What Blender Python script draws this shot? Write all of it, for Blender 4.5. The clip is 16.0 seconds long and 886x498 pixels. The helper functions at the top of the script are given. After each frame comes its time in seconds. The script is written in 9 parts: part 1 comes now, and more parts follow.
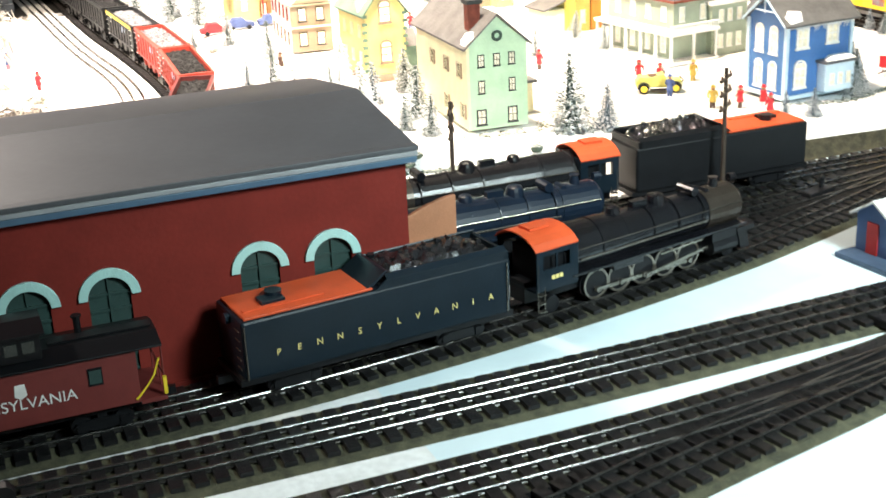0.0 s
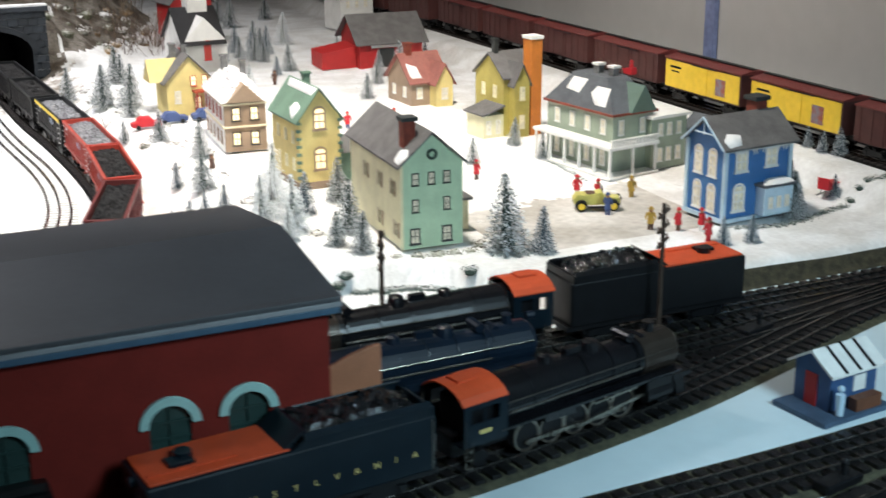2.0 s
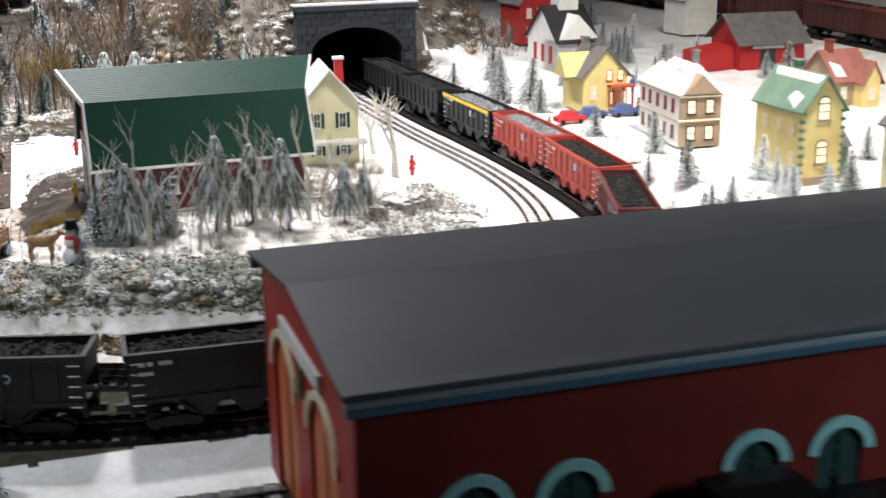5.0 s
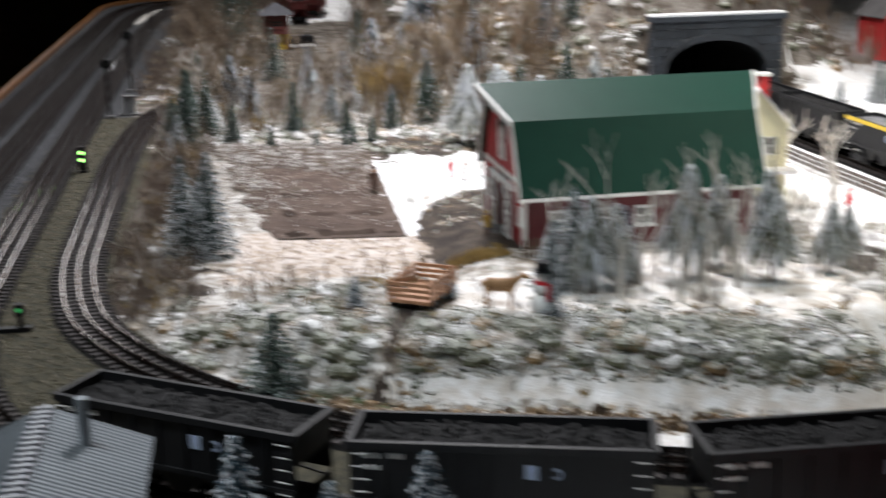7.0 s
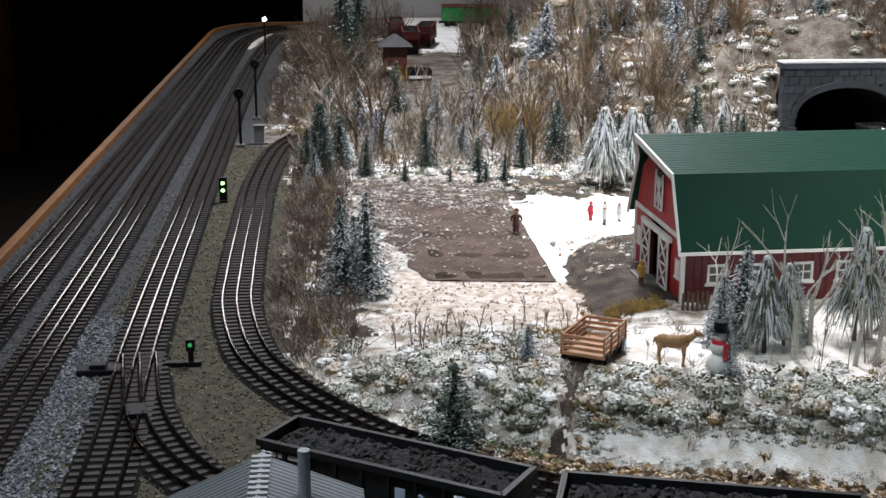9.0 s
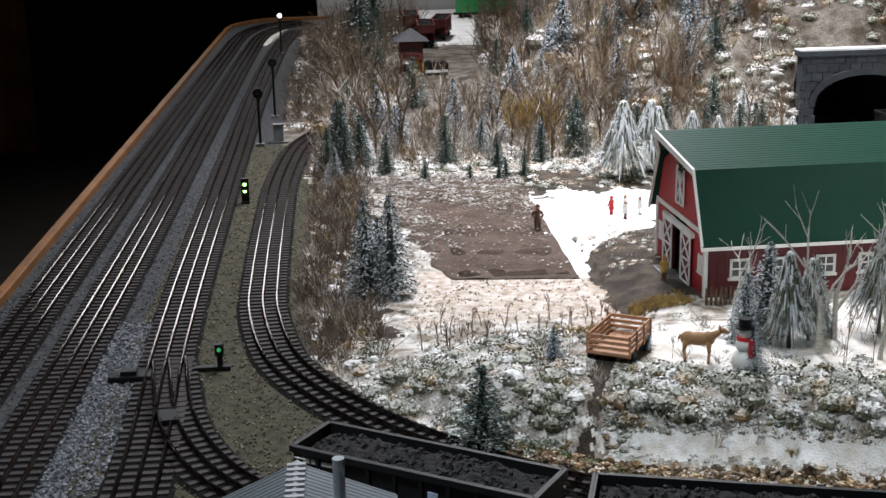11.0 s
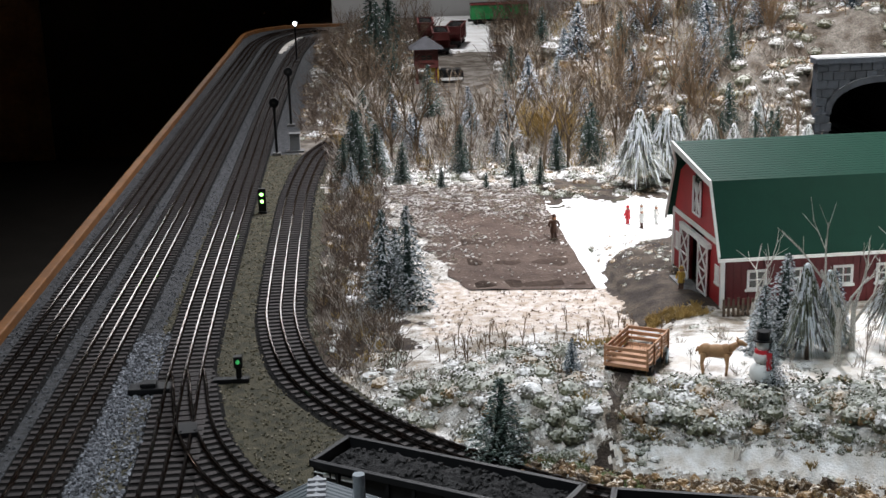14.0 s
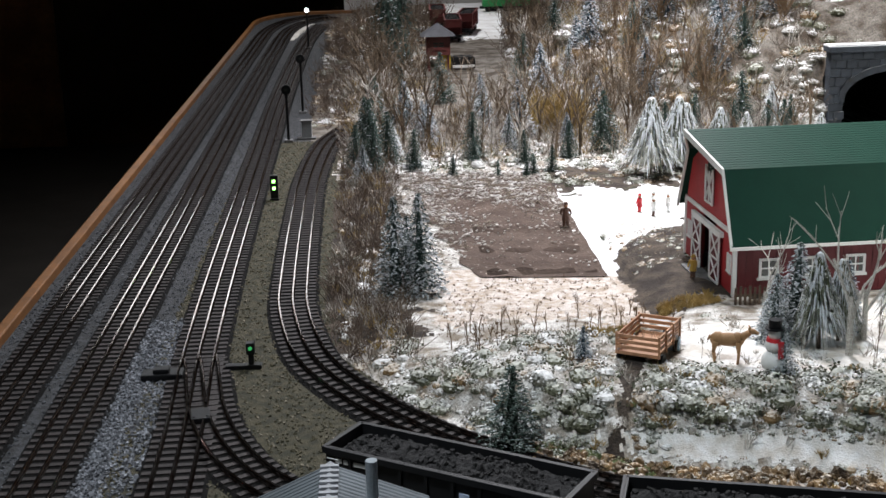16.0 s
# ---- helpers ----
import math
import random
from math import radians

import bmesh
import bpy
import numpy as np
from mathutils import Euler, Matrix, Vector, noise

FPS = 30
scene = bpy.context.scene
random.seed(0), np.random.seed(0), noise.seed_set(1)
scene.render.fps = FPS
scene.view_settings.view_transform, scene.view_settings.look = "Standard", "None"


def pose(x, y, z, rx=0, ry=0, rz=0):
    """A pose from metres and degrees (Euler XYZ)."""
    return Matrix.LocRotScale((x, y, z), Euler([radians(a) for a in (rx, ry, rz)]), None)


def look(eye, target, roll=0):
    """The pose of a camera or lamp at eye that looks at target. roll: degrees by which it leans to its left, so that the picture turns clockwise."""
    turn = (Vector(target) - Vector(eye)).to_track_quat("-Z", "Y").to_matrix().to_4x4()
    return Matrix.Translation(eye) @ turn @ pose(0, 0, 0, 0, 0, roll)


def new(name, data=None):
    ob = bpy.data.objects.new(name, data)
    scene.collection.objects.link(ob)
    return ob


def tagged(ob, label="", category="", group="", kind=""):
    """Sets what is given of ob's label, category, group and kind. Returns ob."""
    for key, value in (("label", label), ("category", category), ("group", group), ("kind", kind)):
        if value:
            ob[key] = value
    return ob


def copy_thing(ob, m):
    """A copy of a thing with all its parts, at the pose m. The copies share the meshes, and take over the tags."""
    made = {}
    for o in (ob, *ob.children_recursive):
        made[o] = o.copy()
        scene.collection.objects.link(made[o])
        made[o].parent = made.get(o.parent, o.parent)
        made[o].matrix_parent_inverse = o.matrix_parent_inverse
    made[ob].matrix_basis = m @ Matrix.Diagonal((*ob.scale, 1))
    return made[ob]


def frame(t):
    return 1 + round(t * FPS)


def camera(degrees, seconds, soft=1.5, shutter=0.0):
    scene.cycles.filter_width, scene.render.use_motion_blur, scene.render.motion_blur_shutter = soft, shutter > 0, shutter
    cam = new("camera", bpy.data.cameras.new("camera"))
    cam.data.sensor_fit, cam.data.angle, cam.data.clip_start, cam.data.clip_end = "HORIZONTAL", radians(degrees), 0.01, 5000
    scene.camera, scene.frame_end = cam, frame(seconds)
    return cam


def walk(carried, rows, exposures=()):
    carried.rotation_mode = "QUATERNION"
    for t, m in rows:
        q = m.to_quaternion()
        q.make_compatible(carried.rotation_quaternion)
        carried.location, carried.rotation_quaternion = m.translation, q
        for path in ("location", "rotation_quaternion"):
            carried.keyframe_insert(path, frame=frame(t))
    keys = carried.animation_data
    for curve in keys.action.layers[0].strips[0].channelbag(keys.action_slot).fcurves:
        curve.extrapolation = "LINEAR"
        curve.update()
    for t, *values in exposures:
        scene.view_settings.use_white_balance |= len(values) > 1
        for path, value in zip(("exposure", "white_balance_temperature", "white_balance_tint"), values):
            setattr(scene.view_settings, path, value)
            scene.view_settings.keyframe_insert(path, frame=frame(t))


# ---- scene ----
cam = camera(38.00, 16.0, soft=1.5, shutter=0.9)
# seconds, x, y, z, heading, downward tilt, lean
PATH = [
    (0, 0.5686, -0.7032, 0.5177, 22.04, 20.53, -2.48),
    (0.5, 0.5980, -0.6735, 0.5241, 21.12, 20.19, -1.40),
    (1, 0.6461, -0.6449, 0.5428, 21.00, 18.23, -0.29),
    (1.5, 0.6734, -0.6387, 0.5582, 22.46, 18.01, -0.82),
    (2, 0.6144, -0.6370, 0.5770, 24.88, 17.80, -0.34),
    (2.5, 0.5608, -0.6279, 0.5886, 24.36, 17.56, -0.44),
    (3, 0.4791, -0.6129, 0.5882, 21.23, 17.45, -0.78),
    (3.5, 0.3803, -0.5979, 0.5860, 17.05, 17.29, -1.41),
    (3.7, 0.3465, -0.5785, 0.5764, 15.90, 17.16, -1.55),
    (5.8, 0.0661, -0.1778, 0.4748, 18.94, 16.32, -0.23),
    (6, 0.0433, -0.1502, 0.4759, 17.76, 16.73, -0.57),
    (6.5, -0.0206, -0.0618, 0.4678, 12.98, 16.59, -1.23),
    (7, -0.0822, -0.0017, 0.4635, 8.43, 15.75, -1.18),
    (7.5, -0.1231, 0.0173, 0.4744, 5.80, 15.31, -1.08),
    (8, -0.1480, 0.0171, 0.4823, 5.04, 15.15, -0.65),
    (8.5, -0.1707, 0.0118, 0.4904, 4.91, 14.86, -0.23),
    (9, -0.1874, 0.0076, 0.4963, 5.07, 14.71, 0.06),
    (11.5, -0.1961, -0.0015, 0.5187, 4.04, 15.29, -1.58),
    (12, -0.1963, -0.0031, 0.5225, 3.90, 15.24, -1.67),
    (12.5, -0.1982, -0.0019, 0.5229, 3.85, 15.12, -1.64),
    (13, -0.1986, -0.0039, 0.5253, 3.78, 15.08, -1.60),
    (13.5, -0.1986, -0.0030, 0.5245, 3.70, 15.03, -1.63),
    (14, -0.1996, -0.0017, 0.5242, 3.62, 15.02, -1.60),
    (14.5, -0.1997, -0.0014, 0.5241, 3.50, 15.01, -1.62),
    (15, -0.1997, -0.0025, 0.5239, 3.35, 15.08, -1.60),
    (15.5, -0.2008, -0.0020, 0.5234, 3.24, 15.30, -1.53),
    (16, -0.2016, -0.0037, 0.5249, 3.12, 15.57, -1.52),
]
walk(cam, [(t, pose(x, y, z, 90 - tilt, 0, -heading) @ pose(0, 0, 0, 0, 0, lean))
           for t, x, y, z, heading, tilt, lean in PATH],
     exposures=[(0, 1.5, 8000, 14), (0.6, 1.45, 8000, 14), (1.0, 0.6, 7200, 12), (1.5, 0.04, 6600, 10), (2.5, -0.03, 6600, 10), (3.7, -0.03, 6600, 10), (6.0, 0.12, 6700, 13), (7.0, 0.05, 6600, 11), (8.0, 0.1, 6500, 10), (16.0, 0.1, 6500, 10)])

from mathutils import kdtree

# ---- light ----
world = bpy.data.worlds.new("room_dusk")
scene.world = world
world.use_nodes = True
world.node_tree.nodes["Background"].inputs[0].default_value = (0.5, 0.6, 0.75, 1)
world.node_tree.nodes["Background"].inputs[1].default_value = 0.02


def area(name, eye, target, size, watts, colour, spread=150, tall=None):
    data = bpy.data.lights.new(name, "AREA")
    data.shape, data.size, data.energy, data.color, data.spread = "DISK", size, watts, colour, radians(spread)
    if tall:
        data.shape, data.size_y = "ELLIPSE", tall
    ob = new(name, data)
    ob.matrix_world = look(eye, target)
    return ob


area("town_lamp", (1.14, 0.95, 1.75), (1.48, 1.68, 0), 0.20, 14.8, (1.0, 0.94, 0.85), 82)
area("farm_lamp", (0.30, 2.30, 1.75), (0.28, 1.72, 0), 0.20, 12.6, (0.955, 0.955, 1.0), 100)
area("far_lamp", (0.30, 2.95, 1.75), (0.22, 2.85, 0), 0.22, 23, (0.955, 0.955, 1.0), 105)
area("back_lamp", (-0.05, 5.0, 1.75), (-0.20, 5.05, 0), 0.22, 10, (0.97, 0.96, 0.97), 100)
area("end_lamp", (-1.05, 6.4, 1.34), (-0.45, 1.9, 0), 1.45, 0.75, (0.95, 0.97, 1.0), 60, 0.60)
area("left_lamp", (-0.55, 0.75, 1.45), (-0.10, 0.92, 0), 0.20, 4.4, (0.88, 0.95, 1.0), 95)
area("window_light", (1.55, -1.05, 1.10), (1.42, 0.22, 0), 0.5, 4.7, (0.60, 0.86, 1.0), 68)

# ---- materials ----
def mat(name, colour, rough=0.6, metal=0.0, vary=0.25, scale=60.0, bump=0.2, colour2=None, spec=0.5, top=None, top_from=0.35, top_to=0.75,
        random_piece=0.0, emit=0.0, fleck=1.1):
    """Colour broken by a coarse and a fine noise, with fine relief; top: what lies on faces that look upwards, as snow does."""
    m = bpy.data.materials.new(name)
    m.use_nodes = True
    n, l = m.node_tree.nodes, m.node_tree.links
    b = n["Principled BSDF"]
    b.inputs["Roughness"].default_value, b.inputs["Metallic"].default_value = rough, metal
    b.inputs["Specular IOR Level"].default_value = spec
    tc = n.new("ShaderNodeTexCoord")
    big, fine = n.new("ShaderNodeTexNoise"), n.new("ShaderNodeTexNoise")
    big.inputs["Scale"].default_value, big.inputs["Detail"].default_value = scale, 4
    fine.inputs["Scale"].default_value, fine.inputs["Detail"].default_value = scale * 9, 3
    l.new(tc.outputs["Object"], big.inputs["Vector"]), l.new(tc.outputs["Object"], fine.inputs["Vector"])
    mix = n.new("ShaderNodeMixRGB")
    c2 = colour2 or tuple(c * (1 - vary) for c in colour)
    mix.inputs[1].default_value, mix.inputs[2].default_value = (*colour, 1), (*c2, 1)
    ramp = n.new("ShaderNodeValToRGB")
    ramp.color_ramp.elements[0].position, ramp.color_ramp.elements[1].position = 0.38, 0.62
    l.new(big.outputs["Fac"], ramp.inputs["Fac"]), l.new(ramp.outputs["Color"], mix.inputs[0])
    mix2 = n.new("ShaderNodeMixRGB")
    mix2.blend_type = "MULTIPLY"
    mix2.inputs[0].default_value = min(1.0, vary * 1.6)
    l.new(mix.outputs[0], mix2.inputs[1]), l.new(fine.outputs["Fac"], mix2.inputs[2])
    bright = n.new("ShaderNodeMixRGB")
    bright.blend_type = "MULTIPLY"
    bright.inputs[0].default_value = 1.0
    gain = 1 + 0.55 * min(1.0, vary * 1.6)
    bright.inputs[2].default_value = (gain, gain, gain, 1)
    l.new(mix2.outputs[0], bright.inputs[1])
    out = bright.outputs[0]
    if random_piece:
        info, hsv, mr = n.new("ShaderNodeObjectInfo"), n.new("ShaderNodeHueSaturation"), n.new("ShaderNodeMapRange")
        mr.inputs["To Min"].default_value, mr.inputs["To Max"].default_value = 1 - random_piece, 1 + random_piece
        l.new(info.outputs["Random"], mr.inputs["Value"]), l.new(mr.outputs[0], hsv.inputs["Value"]), l.new(out, hsv.inputs["Color"])
        out = hsv.outputs[0]
    if top:
        geo, sep, mr, add = n.new("ShaderNodeNewGeometry"), n.new("ShaderNodeSeparateXYZ"), n.new("ShaderNodeMapRange"), n.new("ShaderNodeMath")
        sn = n.new("ShaderNodeMixRGB")
        l.new(geo.outputs["Normal"], sep.inputs[0])
        add.operation = "MULTIPLY_ADD"
        add.inputs[1].default_value, add.inputs[2].default_value = fleck, -fleck / 2
        l.new(fine.outputs["Fac"], add.inputs[0])
        plus = n.new("ShaderNodeMath")
        l.new(sep.outputs["Z"], plus.inputs[0]), l.new(add.outputs[0], plus.inputs[1])
        mr.inputs["From Min"].default_value, mr.inputs["From Max"].default_value = top_from, top_to
        l.new(plus.outputs[0], mr.inputs["Value"]), l.new(mr.outputs[0], sn.inputs[0])
        l.new(out, sn.inputs[1])
        sn.inputs[2].default_value = (*top, 1)
        out = sn.outputs[0]
    l.new(out, b.inputs["Base Color"])
    if bump:
        bp = n.new("ShaderNodeBump")
        bp.inputs["Strength"].default_value, bp.inputs["Distance"].default_value = bump, 0.002
        l.new(fine.outputs["Fac"], bp.inputs["Height"]), l.new(bp.outputs[0], b.inputs["Normal"])
    if emit:
        b.inputs["Emission Color"].default_value, b.inputs["Emission Strength"].default_value = (*colour, 1), emit
    return m


SNOW = (0.80, 0.81, 0.82)
M_SNOW = mat("snow", SNOW, 0.85, vary=0.2, scale=14, bump=0.5, colour2=(0.66, 0.655, 0.645))
M_BOARD = mat("painted_board", (0.64, 0.77, 0.82), 0.45, vary=0.06, scale=5, bump=0.05)
M_BALLAST = mat("grey_ballast", (0.075, 0.079, 0.086), 0.9, vary=0.8, scale=110, bump=1.0, colour2=(0.030, 0.031, 0.033))
M_BALLAST_L = mat("light_ballast", (0.26, 0.28, 0.32), 0.9, vary=0.7, scale=140, bump=0.9, colour2=(0.07, 0.075, 0.085))
M_GRASS = mat("winter_grass", (0.082, 0.072, 0.043), 0.95, vary=0.8, scale=85, bump=1.0, colour2=(0.036, 0.035, 0.021))
M_FROST = mat("frosted_grass", (0.74, 0.72, 0.69), 0.95, vary=0.5, scale=42, bump=1.0, colour2=(0.24, 0.20, 0.155))
M_SOIL = mat("ploughed_soil", (0.062, 0.038, 0.028), 0.95, vary=0.45, scale=20, bump=1.0, colour2=(0.10, 0.068, 0.052), top=(0.58, 0.54, 0.50), top_from=1.18, top_to=1.3)
M_STUBBLE = mat("stubble_snow", (0.72, 0.65, 0.60), 0.95, vary=0.55, scale=75, bump=0.6, colour2=(0.46, 0.37, 0.29))
M_EARTH = mat("brown_earth", (0.028, 0.019, 0.014), 0.95, vary=0.6, scale=36, bump=1.0, colour2=(0.088, 0.066, 0.048))
M_HILL = mat("wooded_slope", (0.080, 0.060, 0.042), 0.95, vary=0.6, scale=24, bump=1.0, colour2=(0.25, 0.225, 0.195))
def by_island(m, share, blend, *colours):
    """Lets each loose stone of a joined mesh take one of the colours."""
    n, l = m.node_tree.nodes, m.node_tree.links
    geo, ramp, mix = n.new("ShaderNodeNewGeometry"), n.new("ShaderNodeValToRGB"), n.new("ShaderNodeMixRGB")
    ramp.color_ramp.interpolation = "CONSTANT"
    while len(ramp.color_ramp.elements) < len(colours):
        ramp.color_ramp.elements.new(0.5)
    for i, c in enumerate(colours):
        ramp.color_ramp.elements[i].position, ramp.color_ramp.elements[i].color = i / len(colours), (*c, 1)
    old = n["Principled BSDF"].inputs["Base Color"].links[0].from_socket
    mix.inputs[0].default_value, mix.blend_type = share, blend
    l.new(geo.outputs["Random Per Island"], ramp.inputs["Fac"]), l.new(old, mix.inputs[1]), l.new(ramp.outputs["Color"], mix.inputs[2])
    l.new(mix.outputs[0], n["Principled BSDF"].inputs["Base Color"])
    return m


M_GRAVEL = by_island(mat("mixed_gravel", (0.12, 0.10, 0.06), 0.9, vary=0.4, scale=90), 0.75, "MIX", (0.05, 0.045, 0.028), (0.085, 0.075, 0.043), (0.12, 0.105, 0.065), (0.065, 0.06, 0.035), (0.22, 0.195, 0.15))
M_STONES = by_island(mat("pale_ballast", (0.2, 0.21, 0.235), 0.9, vary=0.4, scale=90), 0.75, "MIX", (0.05, 0.054, 0.062), (0.17, 0.18, 0.20), (0.11, 0.118, 0.13), (0.27, 0.285, 0.315), (0.035, 0.036, 0.04))
M_STONES_D = by_island(mat("dark_ballast", (0.08, 0.085, 0.095), 0.9, vary=0.4, scale=90), 0.75, "MIX", (0.035, 0.037, 0.043), (0.075, 0.08, 0.09), (0.055, 0.058, 0.066), (0.13, 0.14, 0.155))
M_BOULDER = by_island(mat("ochre_stone", (0.27, 0.17, 0.08), 0.95, vary=0.6, scale=90, bump=1.0, colour2=(0.10, 0.062, 0.034), top=(0.70, 0.65, 0.57), top_from=0.82, top_to=1.25), 1.0, "MULTIPLY",
                      (1.6, 1.5, 1.35), (0.75, 0.72, 0.68), (1.8, 1.85, 1.9), (0.5, 0.48, 0.46), (1.15, 1.2, 1.25))
M_PATH = mat("trodden_snow", (0.84, 0.83, 0.82), 0.9, vary=0.2, scale=55, bump=0.6, colour2=(0.62, 0.57, 0.51))
M_ROADBED = mat("roadbed", (0.085, 0.082, 0.048), 0.9, vary=0.5, scale=90, bump=0.7)
M_STREET = mat("town_street", (0.40, 0.37, 0.33), 0.85, vary=0.3, scale=9, bump=0.2, colour2=(0.58, 0.56, 0.53))
M_TIE = mat("sleeper", (0.030, 0.023, 0.0215), 0.7, vary=0.45, scale=300, bump=0.3, random_piece=0.4)
M_CINDER = mat("dark_cinder", (0.0045, 0.0042, 0.0042), 0.95, vary=0.6, scale=160, bump=1.0, colour2=(0.010, 0.0095, 0.009), spec=0.2)
M_TIE_S = mat("snowy_sleeper", (0.66, 0.65, 0.63), 0.8, vary=0.3, scale=90, top=SNOW, top_from=0.35, top_to=0.75)
M_TIE_B = mat("black_sleeper", (0.009, 0.009, 0.010), 0.30, vary=0.2, scale=300, bump=0.25, random_piece=0.3)
M_RAIL = mat("steel_rail", (0.24, 0.235, 0.23), 0.20, 0.92, vary=0.5, scale=40, bump=0.06)
M_RAIL_D = mat("weathered_rail", (0.36, 0.33, 0.31), 0.10, 0.97, vary=0.6, scale=60, bump=0.03, colour2=(0.17, 0.11, 0.085))
n, l = M_RAIL_D.node_tree.nodes, M_RAIL_D.node_tree.links
wear, dull, co = n.new("ShaderNodeTexNoise"), n.new("ShaderNodeMapRange"), n.new("ShaderNodeTexCoord")
wear.inputs["Scale"].default_value, wear.inputs["Detail"].default_value = 3.0, 5
dull.inputs["From Min"].default_value, dull.inputs["From Max"].default_value = 0.42, 0.60
dull.inputs["To Min"].default_value, dull.inputs["To Max"].default_value = 0.05, 0.13
l.new(co.outputs["Object"], wear.inputs["Vector"]), l.new(wear.outputs["Fac"], dull.inputs["Value"])
l.new(dull.outputs[0], n["Principled BSDF"].inputs["Roughness"])
M_BLACK = mat("black_paint", (0.006, 0.0065, 0.008), 0.40, vary=0.2, scale=80, bump=0.05, spec=0.3)
M_NAVY = mat("dark_green_paint", (0.005, 0.0125, 0.020), 0.30, vary=0.15, scale=40, bump=0.05, spec=0.35)
M_GREYBLUE = mat("dark_blue_paint", (0.006, 0.014, 0.027), 0.28, vary=0.15, scale=40, bump=0.05)
M_COAL = mat("coal", (0.03, 0.03, 0.034), 0.12, 0.25, vary=0.5, spec=1.0, scale=200, bump=0.25)
M_COAL_M = mat("dull_coal", (0.019, 0.018, 0.019), 0.8, vary=0.4, scale=200, bump=1.0)
M_ORANGE = mat("tuscan_orange", (0.66, 0.085, 0.025), 0.5, vary=0.1, scale=60, bump=0.05)
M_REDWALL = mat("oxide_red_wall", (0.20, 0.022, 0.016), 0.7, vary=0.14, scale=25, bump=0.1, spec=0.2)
M_ROOFGREY = mat("grey_roof", (0.085, 0.087, 0.095), 0.5, vary=0.10, scale=12, bump=0.06, spec=0.25)
M_TRIMBLUE = mat("blue_grey_trim", (0.055, 0.12, 0.19), 0.5, vary=0.1)
M_PALEGREY = mat("pale_grey_trim", (0.30, 0.31, 0.33), 0.5, vary=0.1)
M_TEAL = mat("pale_teal_trim", (0.38, 0.66, 0.63), 0.5, vary=0.08)
M_WINGREEN = mat("dark_green_shutter", (0.020, 0.055, 0.05), 0.5, vary=0.15)
M_DOORORANGE = mat("orange_door", (0.62, 0.16, 0.05), 0.55, vary=0.12, scale=20)
M_DOORTAN = mat("tan_door", (0.42, 0.17, 0.09), 0.6, vary=0.1)
M_CREAMTRIM = mat("cream_trim", (0.72, 0.66, 0.48), 0.5, vary=0.08)
M_WHITE = mat("white_paint", (0.75, 0.75, 0.73), 0.5, vary=0.1, scale=40, bump=0.1)
# barn red with the shade of the long side walls mixed in
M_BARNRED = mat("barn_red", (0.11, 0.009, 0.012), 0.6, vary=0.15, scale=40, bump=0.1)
M_BARNGREEN = mat("barn_green_roof", (0.008, 0.045, 0.030), 0.5, vary=0.08, scale=30, bump=0.05, spec=0.15)
M_GLASS = mat("dark_pane", (0.05, 0.055, 0.05), 0.12, vary=0.1)
M_LIT = mat("lit_pane", (0.82, 0.76, 0.60), 0.4, vary=0.35, scale=120, emit=0.10)
M_CABOOSE = mat("caboose_red", (0.16, 0.025, 0.022), 0.5, vary=0.12, scale=60, bump=0.05)
M_YELLOW = mat("yellow_paint", (0.80, 0.55, 0.04), 0.5, vary=0.1)
M_CARRED = mat("hopper_red", (0.42, 0.045, 0.028), 0.5, vary=0.15, scale=60)
M_CARBROWN = mat("hopper_brown", (0.15, 0.028, 0.026), 0.5, vary=0.15, scale=60)
M_GREYWALL = mat("grey_room_wall", (0.43, 0.43, 0.43), 0.8, vary=0.06, scale=3, bump=0.1)
M_DARKWALL = mat("dark_room_wall", (0.10, 0.055, 0.028), 0.9, vary=0.2, scale=3, bump=0.1)
M_CEIL = mat("dark_ceiling", (0.10, 0.10, 0.10), 0.9, vary=0.1, scale=3)
M_FLOOR = mat("dark_floor", (0.04, 0.035, 0.03), 0.7, vary=0.2, scale=6)
M_WOOD = mat("fascia_wood", (0.20, 0.085, 0.025), 0.55, vary=0.3, scale=15, bump=0.15)
M_STONE = mat("portal_stone", (0.040, 0.050, 0.064), 0.8, vary=0.4, scale=40, bump=0.6, random_piece=0.3, top=(0.5, 0.52, 0.55), top_from=0.75, top_to=1.2)
# near-black that stands in for the shade inside the tunnel
M_DARK = mat("tunnel_shade", (0.006, 0.006, 0.006), 0.9, vary=0.1)
M_BARK = mat("twig_bark", (0.24, 0.175, 0.115), 0.9, vary=0.4, scale=120, colour2=(0.10, 0.07, 0.045), top=(0.66, 0.64, 0.60), top_from=0.62, top_to=1.0)
M_BIRCH = mat("birch_bark", (0.74, 0.72, 0.66), 0.8, vary=0.35, scale=160, colour2=(0.20, 0.17, 0.14))
M_NEEDLE = mat("frosted_needles", (0.030, 0.060, 0.052), 0.8, vary=0.3, scale=120, top=(0.76, 0.78, 0.80), top_from=0.42, top_to=0.95)
M_NEEDLE_B = mat("blue_needles", (0.03, 0.065, 0.09), 0.8, vary=0.3, scale=120, top=(0.62, 0.70, 0.76), top_from=0.58, top_to=1.05)
M_NEEDLE_G = mat("green_needles", (0.045, 0.08, 0.062), 0.85, vary=0.35, scale=120, top=(0.4, 0.43, 0.42), top_from=0.6, top_to=1.1)
M_DROOP = mat("flocked_needles", (0.12, 0.135, 0.07), 0.9, vary=0.5, scale=160, colour2=(0.03, 0.04, 0.022), top=(0.78, 0.78, 0.74), top_from=0.35, top_to=0.9)
